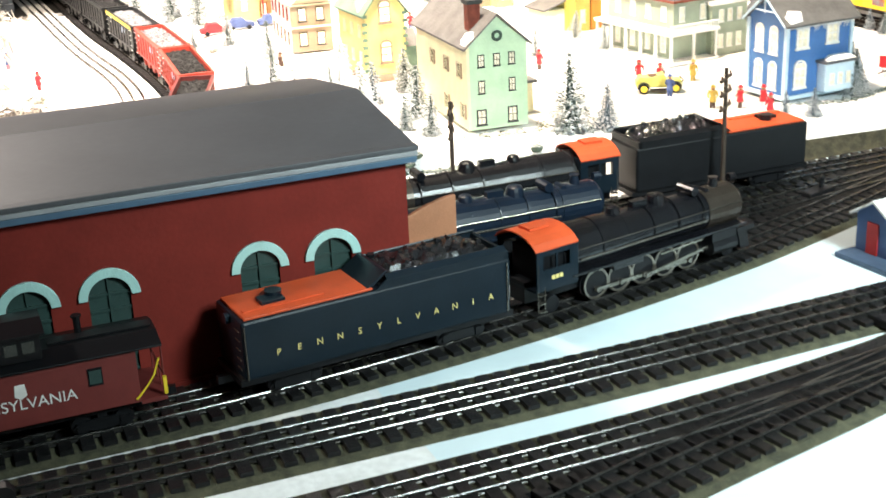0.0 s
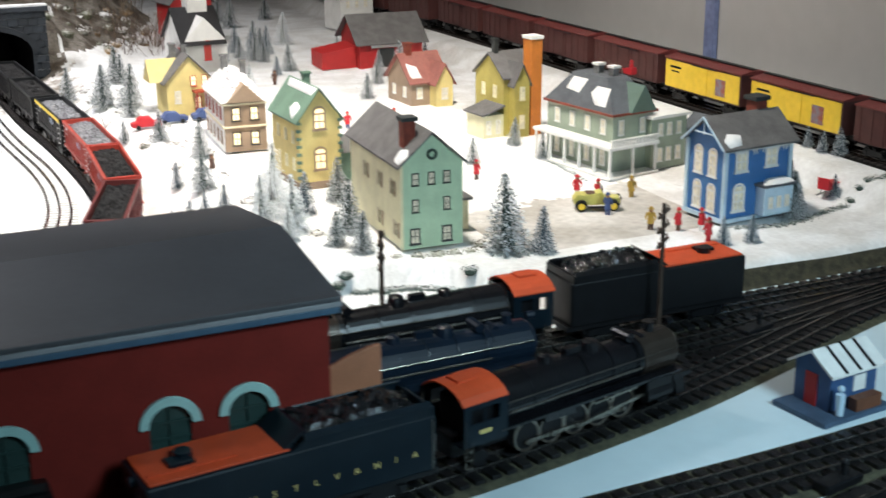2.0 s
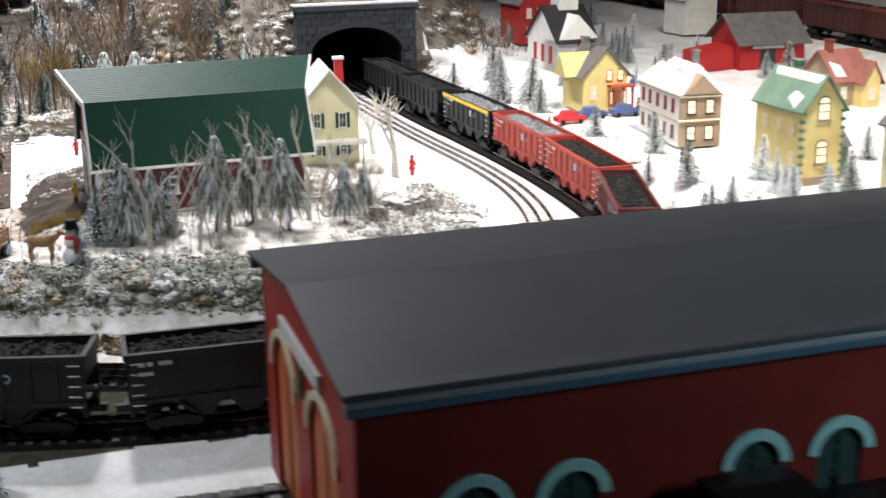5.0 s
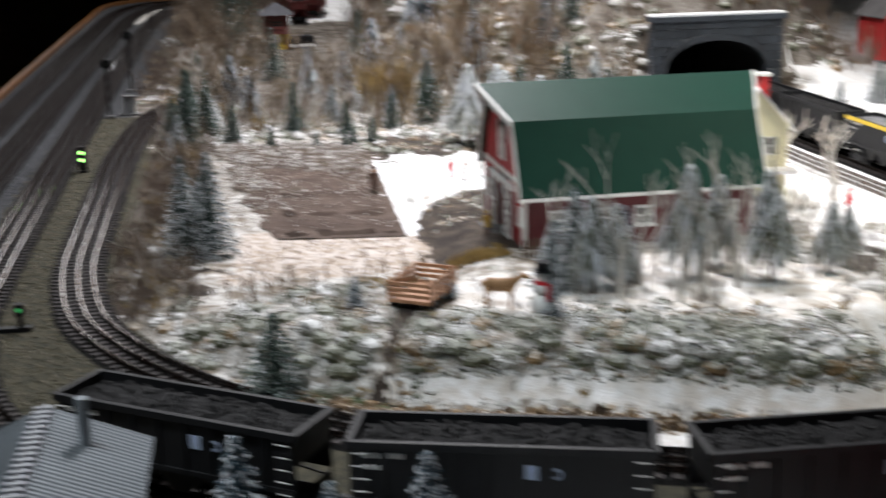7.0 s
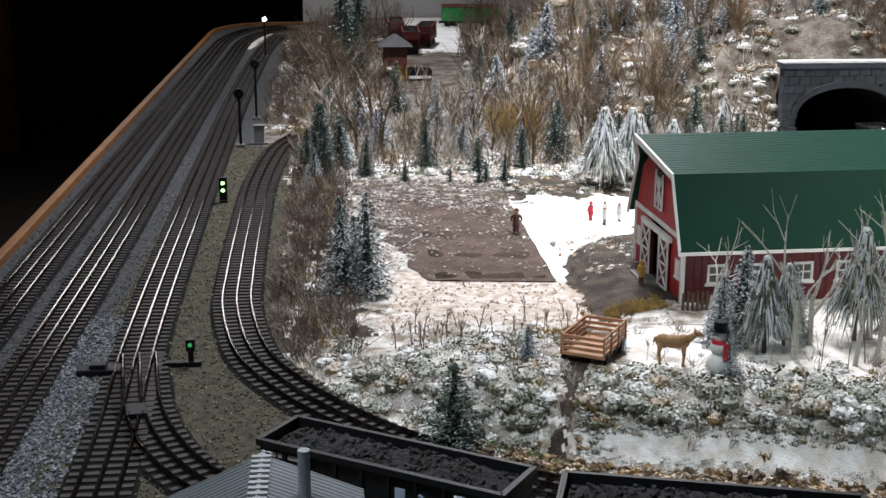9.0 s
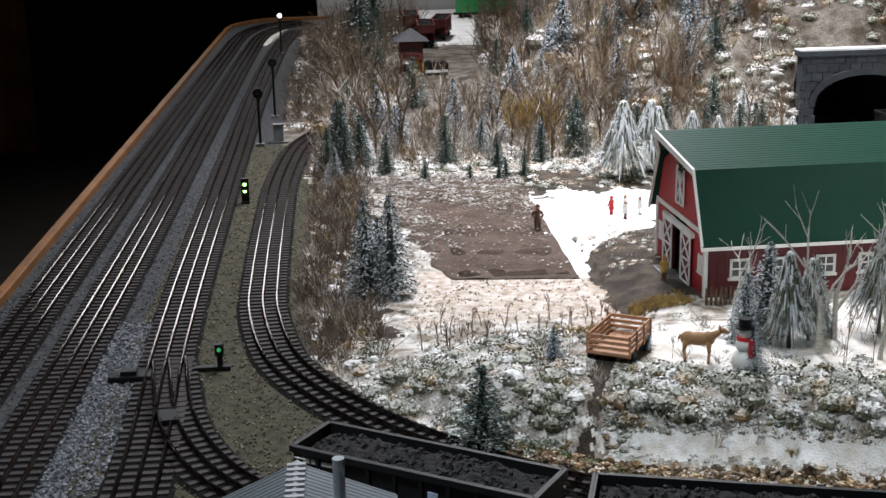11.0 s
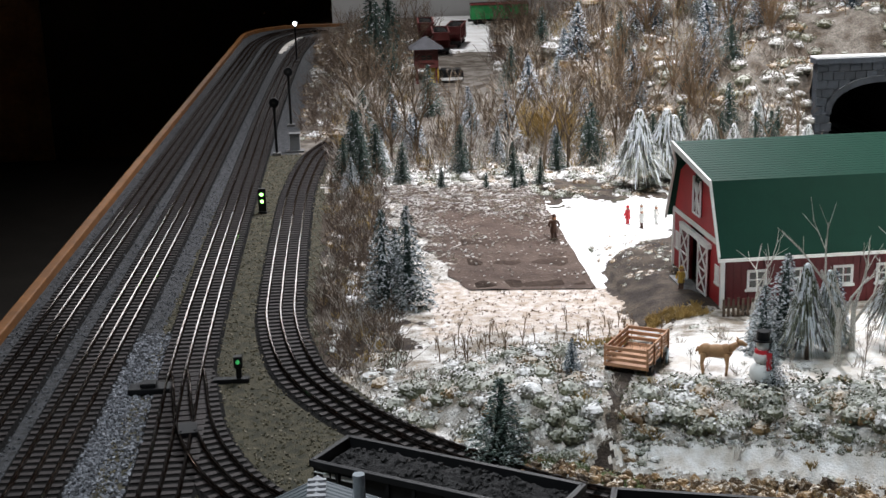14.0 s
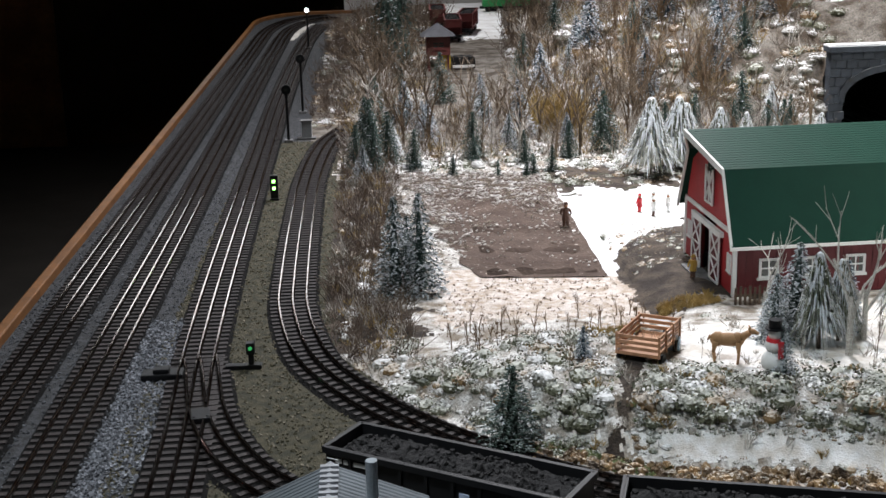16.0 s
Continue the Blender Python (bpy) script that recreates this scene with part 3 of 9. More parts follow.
def ground():
    nx, ny, x0, y0, x1, y1 = 320, 540, -0.672, -0.22, 2.30, 6.012
    xs, ys = np.linspace(x0, x1, nx), y0 + (y1 - y0) * (0.55 * np.linspace(0, 1, ny) + 0.45 * np.linspace(0, 1, ny) ** 2)
    v, f, k, fine = [], [], [], {}
    for j in range(ny):
        for i in range(nx):
            v.append((xs[i], ys[j], height(xs[i], ys[j])))
    for j in range(ny - 1):
        for i in range(nx - 1):
            if ys[j + 1] > 5.60 and xs[i] < -0.45 - 0.222 * math.sqrt(max(0, 1 - ((ys[j + 1] - 5.60) / 0.411) ** 2)):
                continue
            o = j * nx + i
            if abs(xs[i] - 0.925) < 0.16 and 2.66 < ys[j] < 2.73 and max(v[q][2] for q in (o, o + 1, o + nx, o + nx + 1)) - min(v[q][2] for q in (o, o + 1, o + nx, o + nx + 1)) > 0.09:
                continue
            if -0.28 < xs[i] < 0.46 and 1.0 < ys[j] < 2.02:
                # the farm is laid out in cells a third as wide
                for b in range(4):
                    for a in range(4):
                        x, y = xs[i] + (xs[i + 1] - xs[i]) * a / 3, ys[j] + (ys[j + 1] - ys[j]) * b / 3
                        key = (i * 3 + a, j * 3 + b)
                        if key not in fine:
                            fine[key] = len(v)
                            v.append((x, y, height(x, y)))
                for b in range(3):
                    for a in range(3):
                        q = [fine[i * 3 + a + c, j * 3 + b + d] for c, d in ((0, 0), (1, 0), (1, 1), (0, 1))]
                        f.append(tuple(q))
                        k.append(ground_kind((v[q[0]][0] + v[q[2]][0]) / 2, (v[q[0]][1] + v[q[2]][1]) / 2))
                continue
            f.append((o, o + 1, o + nx + 1, o + nx))
            k.append(ground_kind((xs[i] + xs[i + 1]) / 2, (ys[j] + ys[j + 1]) / 2))
    me = bpy.data.meshes.new("ground")
    me.from_pydata(v, [], f)
    for m in (M_SNOW, M_BALLAST, M_BALLAST_L, M_GRASS, M_FROST, M_STUBBLE, M_BOARD, M_EARTH, M_HILL, M_STREET, M_PATH):
        me.materials.append(m)
    me.polygons.foreach_set("material_index", k)
    me.shade_smooth()
    tagged(new("ground", me), "snowy layout scenery with ballast, fields, hill and town", "ground", kind="structure")


ground()

# field of ploughed soil, a slab with ragged furrows
m = Mesh()
for i in range(30):
    a, b = i / 30, (i + 1) / 30
    for j in range(24):
        c, d = j / 24, (j + 1) / 24

        def corner(u, w):
            lx, ly = -0.056 - 0.105 * w ** 0.8 + 0.03 * noise.noise((w * 14, 3, 1)), 1.715 + 0.725 * w
            rx, ry = 0.120 + 0.006 * w, 1.694 + 0.70 * w
            x, y = lx + (rx - lx) * u, ly + (ry - ly) * u
            return (x, y, 0.0022 + 0.0014 * math.sin(w * 150) + 0.002 * noise.noise((x * 40, y * 40, 9)))

        m.add([corner(c, a), corner(d, a), corner(d, b), corner(c, b)], [(0, 1, 2, 3)])
m.box(-0.045, 1.72, -0.004, 0.11, 2.35, 0.0012)
tagged(part("field", m, M_SOIL, smooth=True), "ploughed brown field dusted with snow", "field", kind="structure")

# grey board closing the far end of the table
tagged(part("backdrop", Mesh().box(-0.30, 6.045, -0.16, 2.295, 6.065, 0.42), M_GREYWALL, bevel=0.002), "plain grey board closing the far end of the table", "backdrop", kind="structure")

# table edge
m = Mesh()
m.box(-0.688, -0.22, -0.16, -0.672, 5.60, 0.0035)
for i in range(6):
    a0, a1 = i * math.pi / 12, (i + 1) * math.pi / 12
    p = [(-0.45 - r * math.cos(a), 5.60 + r * math.sin(a) * 1.85) for a in (a0, a1) for r in (0.222, 0.238)]
    q = [p[0], p[1], p[3], p[2]]
    m.add([(x, y, -0.16) for x, y in q] + [(x, y, 0.0035) for x, y in q], [(0, 1, 2, 3), (7, 6, 5, 4), (0, 4, 5, 1), (1, 5, 6, 2), (2, 6, 7, 3), (3, 7, 4, 0)])
m.box(-0.45, 6.011, -0.16, 2.30, 6.040, 0.0035)
m.box(-0.688, -0.24, -0.16, 2.30, -0.22, 0.0035)
tagged(part("fascia", m, M_WOOD, bevel=0.002), "varnished wooden edge of the layout table", "table edge", kind="structure")




# ---- engine house ----
def engine_house():
    x0, x1, y0, y1, eave, ridge = 0.334, 0.975, 0.386, 0.700, 0.186, 0.206
    root = thing("engine_house", pose(x0, y0, -0.009), "long dark red engine house with grey roof and teal arches", "building")
    L, D, E, R = x1 - x0, y1 - y0, eave + 0.009, ridge + 0.009
    centres = [0.412, 0.482, 0.6205, 0.690, 0.827, 0.8975]
    # long front and back walls, with openings cut as bays
    front = back = Mesh()
    for ya, yb in ((0.0, 0.008), (D - 0.008, D)):
        last = 0.0
        m = front if ya == 0.0 else Mesh()
        for c in centres:
            a, b = c - x0 - 0.0185, c - x0 + 0.0185
            m.box(last, ya, 0, a, yb, E)
            m.box(a, ya, 0, b, yb, 0.022)
            n = 10
            top = [(a, 0.100)] + [(c - x0 - 0.0185 * math.cos(math.pi * i / n), 0.100 + 0.0185 * math.sin(math.pi * i / n)) for i in range(1, n)] + [(b, 0.100), (b, E), (a, E)]
            m.prism(top, ya, yb)
            last = b
        m.box(last, ya, 0, L, yb, E)
    gable = lambda z0: [(0.008, z0), (D - 0.008, z0), (D - 0.008, E), (D / 2, R - 0.003), (0.008, E)]
    doors = [0.483 - y0, 0.618 - y0]
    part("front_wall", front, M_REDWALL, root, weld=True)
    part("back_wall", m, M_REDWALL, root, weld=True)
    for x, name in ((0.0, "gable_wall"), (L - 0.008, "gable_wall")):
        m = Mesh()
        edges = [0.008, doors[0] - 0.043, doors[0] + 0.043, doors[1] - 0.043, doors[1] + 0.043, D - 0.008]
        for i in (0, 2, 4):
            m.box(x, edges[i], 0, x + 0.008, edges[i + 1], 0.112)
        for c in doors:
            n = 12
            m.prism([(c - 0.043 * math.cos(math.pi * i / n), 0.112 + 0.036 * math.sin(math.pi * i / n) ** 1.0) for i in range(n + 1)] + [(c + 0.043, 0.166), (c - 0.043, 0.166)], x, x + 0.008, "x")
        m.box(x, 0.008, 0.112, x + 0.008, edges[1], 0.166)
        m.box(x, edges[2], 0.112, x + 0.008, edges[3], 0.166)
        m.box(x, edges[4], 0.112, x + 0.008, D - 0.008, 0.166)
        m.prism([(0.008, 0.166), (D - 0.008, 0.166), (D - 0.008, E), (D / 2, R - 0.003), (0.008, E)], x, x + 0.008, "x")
        # wall red made brighter: lamp light on the gable put into its colour
        part(name, m, mat("lit_gable_red", (0.36, 0.020, 0.012), 0.55, vary=0.1, scale=20), root, weld=True)
    for c in centres:
        u = c - x0
        m = Mesh().box(u - 0.0185, 0.003, 0.022, u + 0.0185, 0.006, 0.1185)
        w = part("shuttered_window", m, M_WINGREEN, root, "dark green closed window")
        bars = Mesh()
        for i in range(6):
            bars.box(u - 0.018, 0.0012, 0.026 + i * 0.015, u + 0.018, 0.003, 0.0285 + i * 0.015)
        bars.box(u - 0.001, 0.0006, 0.022, u + 0.001, 0.003, 0.117)
        part("glazing_bar", bars, M_WINGREEN, w)
        part("arch", Mesh().arch(u, 0.100, 0.019, 0.0275, -0.003, 0.004, 16), M_TEAL, root, "pale teal arch over the window", bevel=0.0006)
    for c in doors:
        m = Mesh()
        n = 12
        m.prism([(c - 0.042, 0.0)] + [(c - 0.042 * math.cos(math.pi * i / n), 0.112 + 0.035 * math.sin(math.pi * i / n)) for i in range(n + 1)] + [(c + 0.042, 0.0)], 0.003, 0.006, "x")
        d = part("door", m, M_DOORORANGE, root, "orange closed engine door")
        part("plank_joint", Mesh().box(0.0015, c - 0.001, 0, 0.003, c + 0.001, 0.140), M_DOORTAN, d)
        a = Mesh()
        for i in range(n):
            p = [(c - r * math.cos(math.pi * k / n), 0.112 + r * 0.85 * math.sin(math.pi * k / n)) for k in (i, i + 1) for r in (0.043, 0.050)]
            a.prism([p[0], p[1], p[3], p[2]], -0.003, 0.002, "x")
        part("arch", a, M_CREAMTRIM, root, "cream arch over the door", weld=True)
    part("sign_board", Mesh().box(-0.004, 0.093, 0.158, 0.0, 0.228, 0.171), M_WHITE, root, "plain white board over the doors", bevel=0.001)
    part("plate", Mesh().box(-0.003, 0.153, 0.128, 0.0, 0.167, 0.155), mat("green_plate", (0.10, 0.12, 0.05)), root)
    # roof: two low slopes, fascia, gutter
    o = 0.010
    up = lambda y: E + (R - E) * (1 - abs(y - D / 2) / (D / 2))
    for s in (0, 1):
        y_e, y_r = (-o, D / 2) if s == 0 else (D + o, D / 2)
        ze = up(0) - 0.0012
        m = Mesh()
        m.prism([(y_e, ze), (y_r, R), (y_r, R + 0.003), (y_e, ze + 0.003)], -o, L + o, "x")
        part("roof_slope", m, M_ROOFGREY, root, bevel=0.0006)
    for y_e, name in ((-o, "cornice"), (D + o - 0.004, "cornice")):
        part(name, Mesh().box(-o + 0.002, y_e - 0.001, E - 0.013, L + o - 0.002, y_e + 0.005, E - 0.0065), M_TRIMBLUE, root, "blue cornice", bevel=0.001)
        part("cornice_board", Mesh().box(-o + 0.001, y_e - 0.002, E - 0.0063, L + o - 0.001, y_e + 0.005, E - 0.0017), M_PALEGREY, root, "pale grey board under the eave", bevel=0.0008)
    part("gutter", Mesh().box(-o, -o - 0.002, E - 0.0015, L + o, -o + 0.012, E + 0.0035), M_ROOFGREY, root, bevel=0.001)
    part("plinth", Mesh().box(-0.002, -0.0025, 0, L + 0.002, 0.0, 0.006), M_REDWALL, root)
    # open leaf of the yard door
    m = Mesh()
    n = 6
    m.prism([(L + 0.002, 0.0), (L + 0.056, 0.0), (L + 0.056, 0.135)] + [(L + 0.056 - 0.054 * i / n, 0.135 - 0.016 * (i / n) ** 1.6) for i in range(1, n + 1)], 0.014, 0.019)
    part("open_door", m, M_DOORTAN, root, "tan door leaf standing open", bevel=0.0008)
    part("floor_slab", Mesh().box(0.01, 0.01, 0.0002, L - 0.01, D - 0.01, 0.003), M_BALLAST, root)


engine_house()


# ---- rolling stock ----
def wheelset(root, x, r, gauge=0.036, m=None, spokes=0):
    for s in (-1, 1):
        y = s * gauge / 2
        w = Mesh()
        w.tube((x, y - 0.0025, r), (x, y + 0.0025, r), r, n=20)
        w.tube((x, y - s * 0.003, r), (x, y - s * 0.002, r), r * 1.09, n=20)
        ob = part("wheel", w, m or M_BLACK, root)
        if spokes:
            rim = Mesh().arch(x, r, r * 0.86, r * 1.0, y + s * 0.0025, y + s * 0.0035, 22, 0, 2 * math.pi)
            part("tyre", rim, mat_tyre, ob, "bright steel tyre")


mat_tyre = mat("bright_tyre", (0.38, 0.34, 0.29), 0.28, 0.9, vary=0.3)


def bogie(root, x, m=M_BLACK):
    b = Mesh()
    for s in (-1, 1):
        y = s * 0.0225
        b.prism([(x - 0.026, 0.0075), (x - 0.020, 0.0125), (x - 0.008, 0.0135), (x + 0.008, 0.0135), (x + 0.020, 0.0125), (x + 0.026, 0.0075), (x + 0.018, 0.006), (x + 0.006, 0.0035), (x - 0.006, 0.0035), (x - 0.018, 0.006)], y - 0.0015, y + 0.0015)
        for dx in (-0.018, 0.018):
            b.box(x + dx - 0.004, y - 0.003, 0.005, x + dx + 0.004, y + 0.003, 0.012)
    b.box(x - 0.004, -0.022, 0.009, x + 0.004, 0.022, 0.017)
    part("bogie", b, m, root)
    for dx in (-0.018, 0.018):
        wheelset(root, x + dx, 0.0085)


def coal_heap(root, x0, x1, w, z, high, m, seed, lump=0.0035):
    rnd = random.Random(seed)
    h = Mesh()
    nx, ny = int((x1 - x0) / lump), int(2 * w / lump)
    for j in range(ny + 1):
        for i in range(nx + 1):
            u, v = i / nx, j / ny
            e = min(1, 6 * u, 6 * (1 - u)) * min(1, 4 * v, 4 * (1 - v))
            h.v.append((x0 + (x1 - x0) * u, -w + 2 * w * v, z + high * e ** 0.6 * (0.75 + 0.25 * noise.noise((u * 9, v * 4, seed))) + rnd.uniform(-1, 1) * 0.46 * lump * min(1, e * 3)))
    for j in range(ny):
        for i in range(nx):
            o = j * (nx + 1) + i
            h.f.append((o, o + 1, o + nx + 2, o + nx + 1))
    h.k = [0] * len(h.f)
    grid = list(h.v)
    for i in range(int(nx * ny * 0.35)):
        x, y, zz = rnd.choice(grid)
        if abs(y) > w - 0.003 or not x0 + 0.003 < x < x1 - 0.003:
            continue
        q = lump * rnd.uniform(0.3, 0.75)
        h.box(-q, -q * 0.8, -q * 0.7, q, q * 0.8, q * 0.7, pose(x, y, zz, rnd.uniform(0, 90), rnd.uniform(0, 90), rnd.uniform(0, 90)))
    return tagged(part("coal_load", h, m, root, "heaped black coal"), kind="stuff")


def bars_text(root, name, x, z, y, spans, h, material, face=-1):
    """Plain bars where small writing stands."""
    b = Mesh()
    for a, w in spans:
        b.box(x + a, y - 0.0006 if face < 0 else y, z, x + a + w, y if face < 0 else y + 0.0006, z + h)
    return part(name, b, material, root)


def hopper(label, body_m, m, length=0.220, coal=True, stripe=None, group="coal hoppers", cm=None, seed=1, marks=True):
    root = thing("hopper_car", m, label, "hopper car", group)
    a, w, top, low = length / 2, 0.0275, 0.079, 0.030
    t = 0.0018
    for s in (-1, 1):
        ya, yb = (s * w, s * (w - t))
        part("side_sheet", Mesh().box(-a, min(ya, yb), low, a, max(ya, yb), top), body_m, root)
        part("top_rail", Mesh().prism([(-a, top), (a, top), (a, top - 0.006), (-a, top - 0.006)], s * w, s * (w + 0.0026)), body_m, root, bevel=0.0005)
        part("side_sill", Mesh().prism([(-a, low + 0.004), (a, low + 0.004), (a, low), (-a, low)], s * w, s * (w + 0.002)), body_m, root)
    for s in (-1, 1):
        xa = s * a
        part("end_sheet", Mesh().box(min(xa, xa - s * t), -w, low + 0.022, max(xa, xa - s * t), w, top), body_m, root)
        part("slope_sheet", Mesh().prism([(xa, low + 0.024), (s * (a - 0.060), 0.014), (s * (a - 0.063), 0.014), (xa - s * 0.003, low + 0.028)], -w + t, w - t), body_m, root)
        part("end_rail", Mesh().box(min(xa, xa + s * 0.003), -w - 0.002, top - 0.006, max(xa, xa + s * 0.003), w + 0.002, top), body_m, root, bevel=0.0005)
    n = 9
    rib = Mesh().box(-0.0015, 0, low, 0.0015, 0.002, top - 0.005).data("side_rib", body_m)
    for i in range(1, n):
        x = -a + length * i / n
        for s in (-1, 1):
            piece("side_rib", rib, root, pose(x, w if s > 0 else -w - 0.002, 0))
    for k in (-1, 0, 1):
        hb = Mesh()
        c = k * length * 0.2
        hb.prism([(c - 0.024, low), (c + 0.024, low), (c + 0.008, 0.010), (c - 0.008, 0.010)], -w + 0.006, w - 0.006)
        part("hopper_bay", hb, body_m, root)
    fr = Mesh()
    fr.box(-a - 0.004, -0.008, 0.016, a + 0.004, 0.008, 0.023)
    for s in (-1, 1):
        fr.box(min(s * a, s * (a - 0.004)), -w, 0.018, max(s * a, s * (a - 0.004)), w, 0.026)
        for y in (-w + 0.001, w - 0.001):
            fr.tube((s * (a - 0.001), y, 0.022), (s * (a - 0.001), y, low + 0.026), 0.0012, n=5)
            fr.tube((s * (a - 0.03), y, 0.026), (s * (a - 0.001), y, 0.022), 0.001, n=5)
        fr.box(min(s * (a + 0.002), s * (a + 0.012)), -0.003, 0.014, max(s * (a + 0.002), s * (a + 0.012)), 0.003, 0.021)
    part("underframe", fr, M_BLACK, root)
    for s in (-1, 1):
        ld = Mesh()
        for i in range(5):
            z = 0.030 + i * 0.010
            ld.tube((s * (a - 0.014), -w - 0.003, z), (s * (a - 0.003), -w - 0.003, z), 0.0006, n=4)
        part("ladder", ld, M_WHITE if marks else body_m, root)
    for x in (-a + 0.04, a - 0.04):
        bogie(root, x)
    if coal:
        coal_heap(root, -a + 0.004, a - 0.004, w - 0.003, top - 0.009, 0.008, cm or M_COAL_M, seed)
    if stripe:
        part("stripe", Mesh().box(-a, -w - 0.0032, top - 0.007, a, -w - 0.0026, top - 0.0005), stripe, root, "yellow stripe along the top")
    if marks:
        bars_text(root, "lettering", -0.10, 0.066, -w - 0.0003, [(0, 0.006), (0.008, 0.006), (0.018, 0.012)], 0.004, M_WHITE)
        bars_text(root, "number_bars", -0.10, 0.057, -w - 0.0003, [(0, 0.014)], 0.0035, M_WHITE)
        sg = Mesh().arch(0.040, 0.058, 0.0025, 0.0045, -w - 0.0008, -w - 0.0001, 20, 0, 2 * math.pi)
        sg.box(0.018, -w - 0.0008, 0.053, 0.027, -w - 0.0001, 0.064)
        part("emblem", sg, mat("pale_blue_mark", (0.5, 0.6, 0.8)), root)
    return root


def on_rail(x, y, deg, z=0.0):
    return pose(x, y, z, 0, 0, deg)


M_BLACKCAR = mat("flat_black_car", (0.007, 0.0075, 0.009), 0.5, vary=0.2, scale=60, bump=0.05)
hopper("black coal hopper loaded with dull coal", M_BLACKCAR, on_rail(-0.143, 0.959, -33.2), seed=2)
hopper("black coal hopper with pale round emblems, loaded", M_BLACKCAR, on_rail(0.0865, 0.855, -15.7), seed=3)
hopper("black coal hopper behind two others, loaded", M_BLACKCAR, on_rail(0.333, 0.810, -2), seed=4)
hopper("black coal hopper half hidden behind the engine house", M_BLACKCAR, on_rail(0.58, 0.803, 0), seed=5)

M_ORE = mat("pale_load", (0.42, 0.43, 0.46), 0.5, vary=0.5, scale=150, bump=1.0, colour2=(0.16, 0.16, 0.18))
town = "freight train leaving the tunnel"
hopper("dark hopper car just out of the tunnel", M_BLACKCAR, on_rail(0.963, 2.52, 273, -0.018), 0.236, seed=6, group=town, marks=False)
hopper("dark hopper car behind the tunnel mouth", M_BLACKCAR, on_rail(0.977, 2.27, 273, -0.018), 0.236, seed=7, group=town, marks=False)
hopper("black hopper car with yellow top stripe", M_BLACKCAR, on_rail(0.994, 2.005, 272.5, -0.018), 0.236, stripe=M_YELLOW, seed=8, group=town, cm=M_ORE)
hopper("bright red hopper car with a pale snowy load", M_CARRED, on_rail(1.005, 1.757, 270.5, -0.018), 0.236, seed=9, group=town, cm=M_ORE)
hopper("red hopper car loaded with dark coal", M_CARRED, on_rail(0.998, 1.508, 266.5, -0.018), 0.236, seed=10, group=town)
hopper("brown-red hopper car turning on the curve", M_CARBROWN, on_rail(0.950, 1.262, 252, -0.018), 0.225, seed=11, group=town)
hopper("brown hopper car turning behind the engine house", M_CARBROWN, on_rail(0.842, 1.045, 228, -0.018), 0.20, seed=12, group=town)


# ---- steam engines ----
M_BOILER = mat("graphite_boiler", (0.007, 0.0075, 0.010), 0.26, 0.10, vary=0.3, scale=50, bump=0.08, spec=0.7)
M_BRONZE = mat("brown_black_steel", (0.07, 0.055, 0.045), 0.3, 0.6, vary=0.2)
M_ROD = mat("bright_rod", (0.34, 0.31, 0.27), 0.26, 0.9, vary=0.3)
M_GOLD = mat("gold_lettering", (0.75, 0.60, 0.22), 0.5, vary=0.1)


def ring_hull(m, stations, n=20):
    """A round hull through (x, radius, centre height) stations."""
    o = len(m.v)
    for x, r, z in stations:
        m.v += [(x, r * math.cos(2 * math.pi * i / n), z + r * math.sin(2 * math.pi * i / n)) for i in range(n)]
    for k in range(len(stations) - 1):
        m.f += [(o + k * n + i, o + k * n + (i + 1) % n, o + (k + 1) * n + (i + 1) % n, o + (k + 1) * n + i) for i in range(n)]
    m.f += [tuple(o + i for i in range(n)), tuple(o + (len(stations) - 1) * n + i for i in reversed(range(n)))]
    m.k = [0] * len(m.f)
    return m


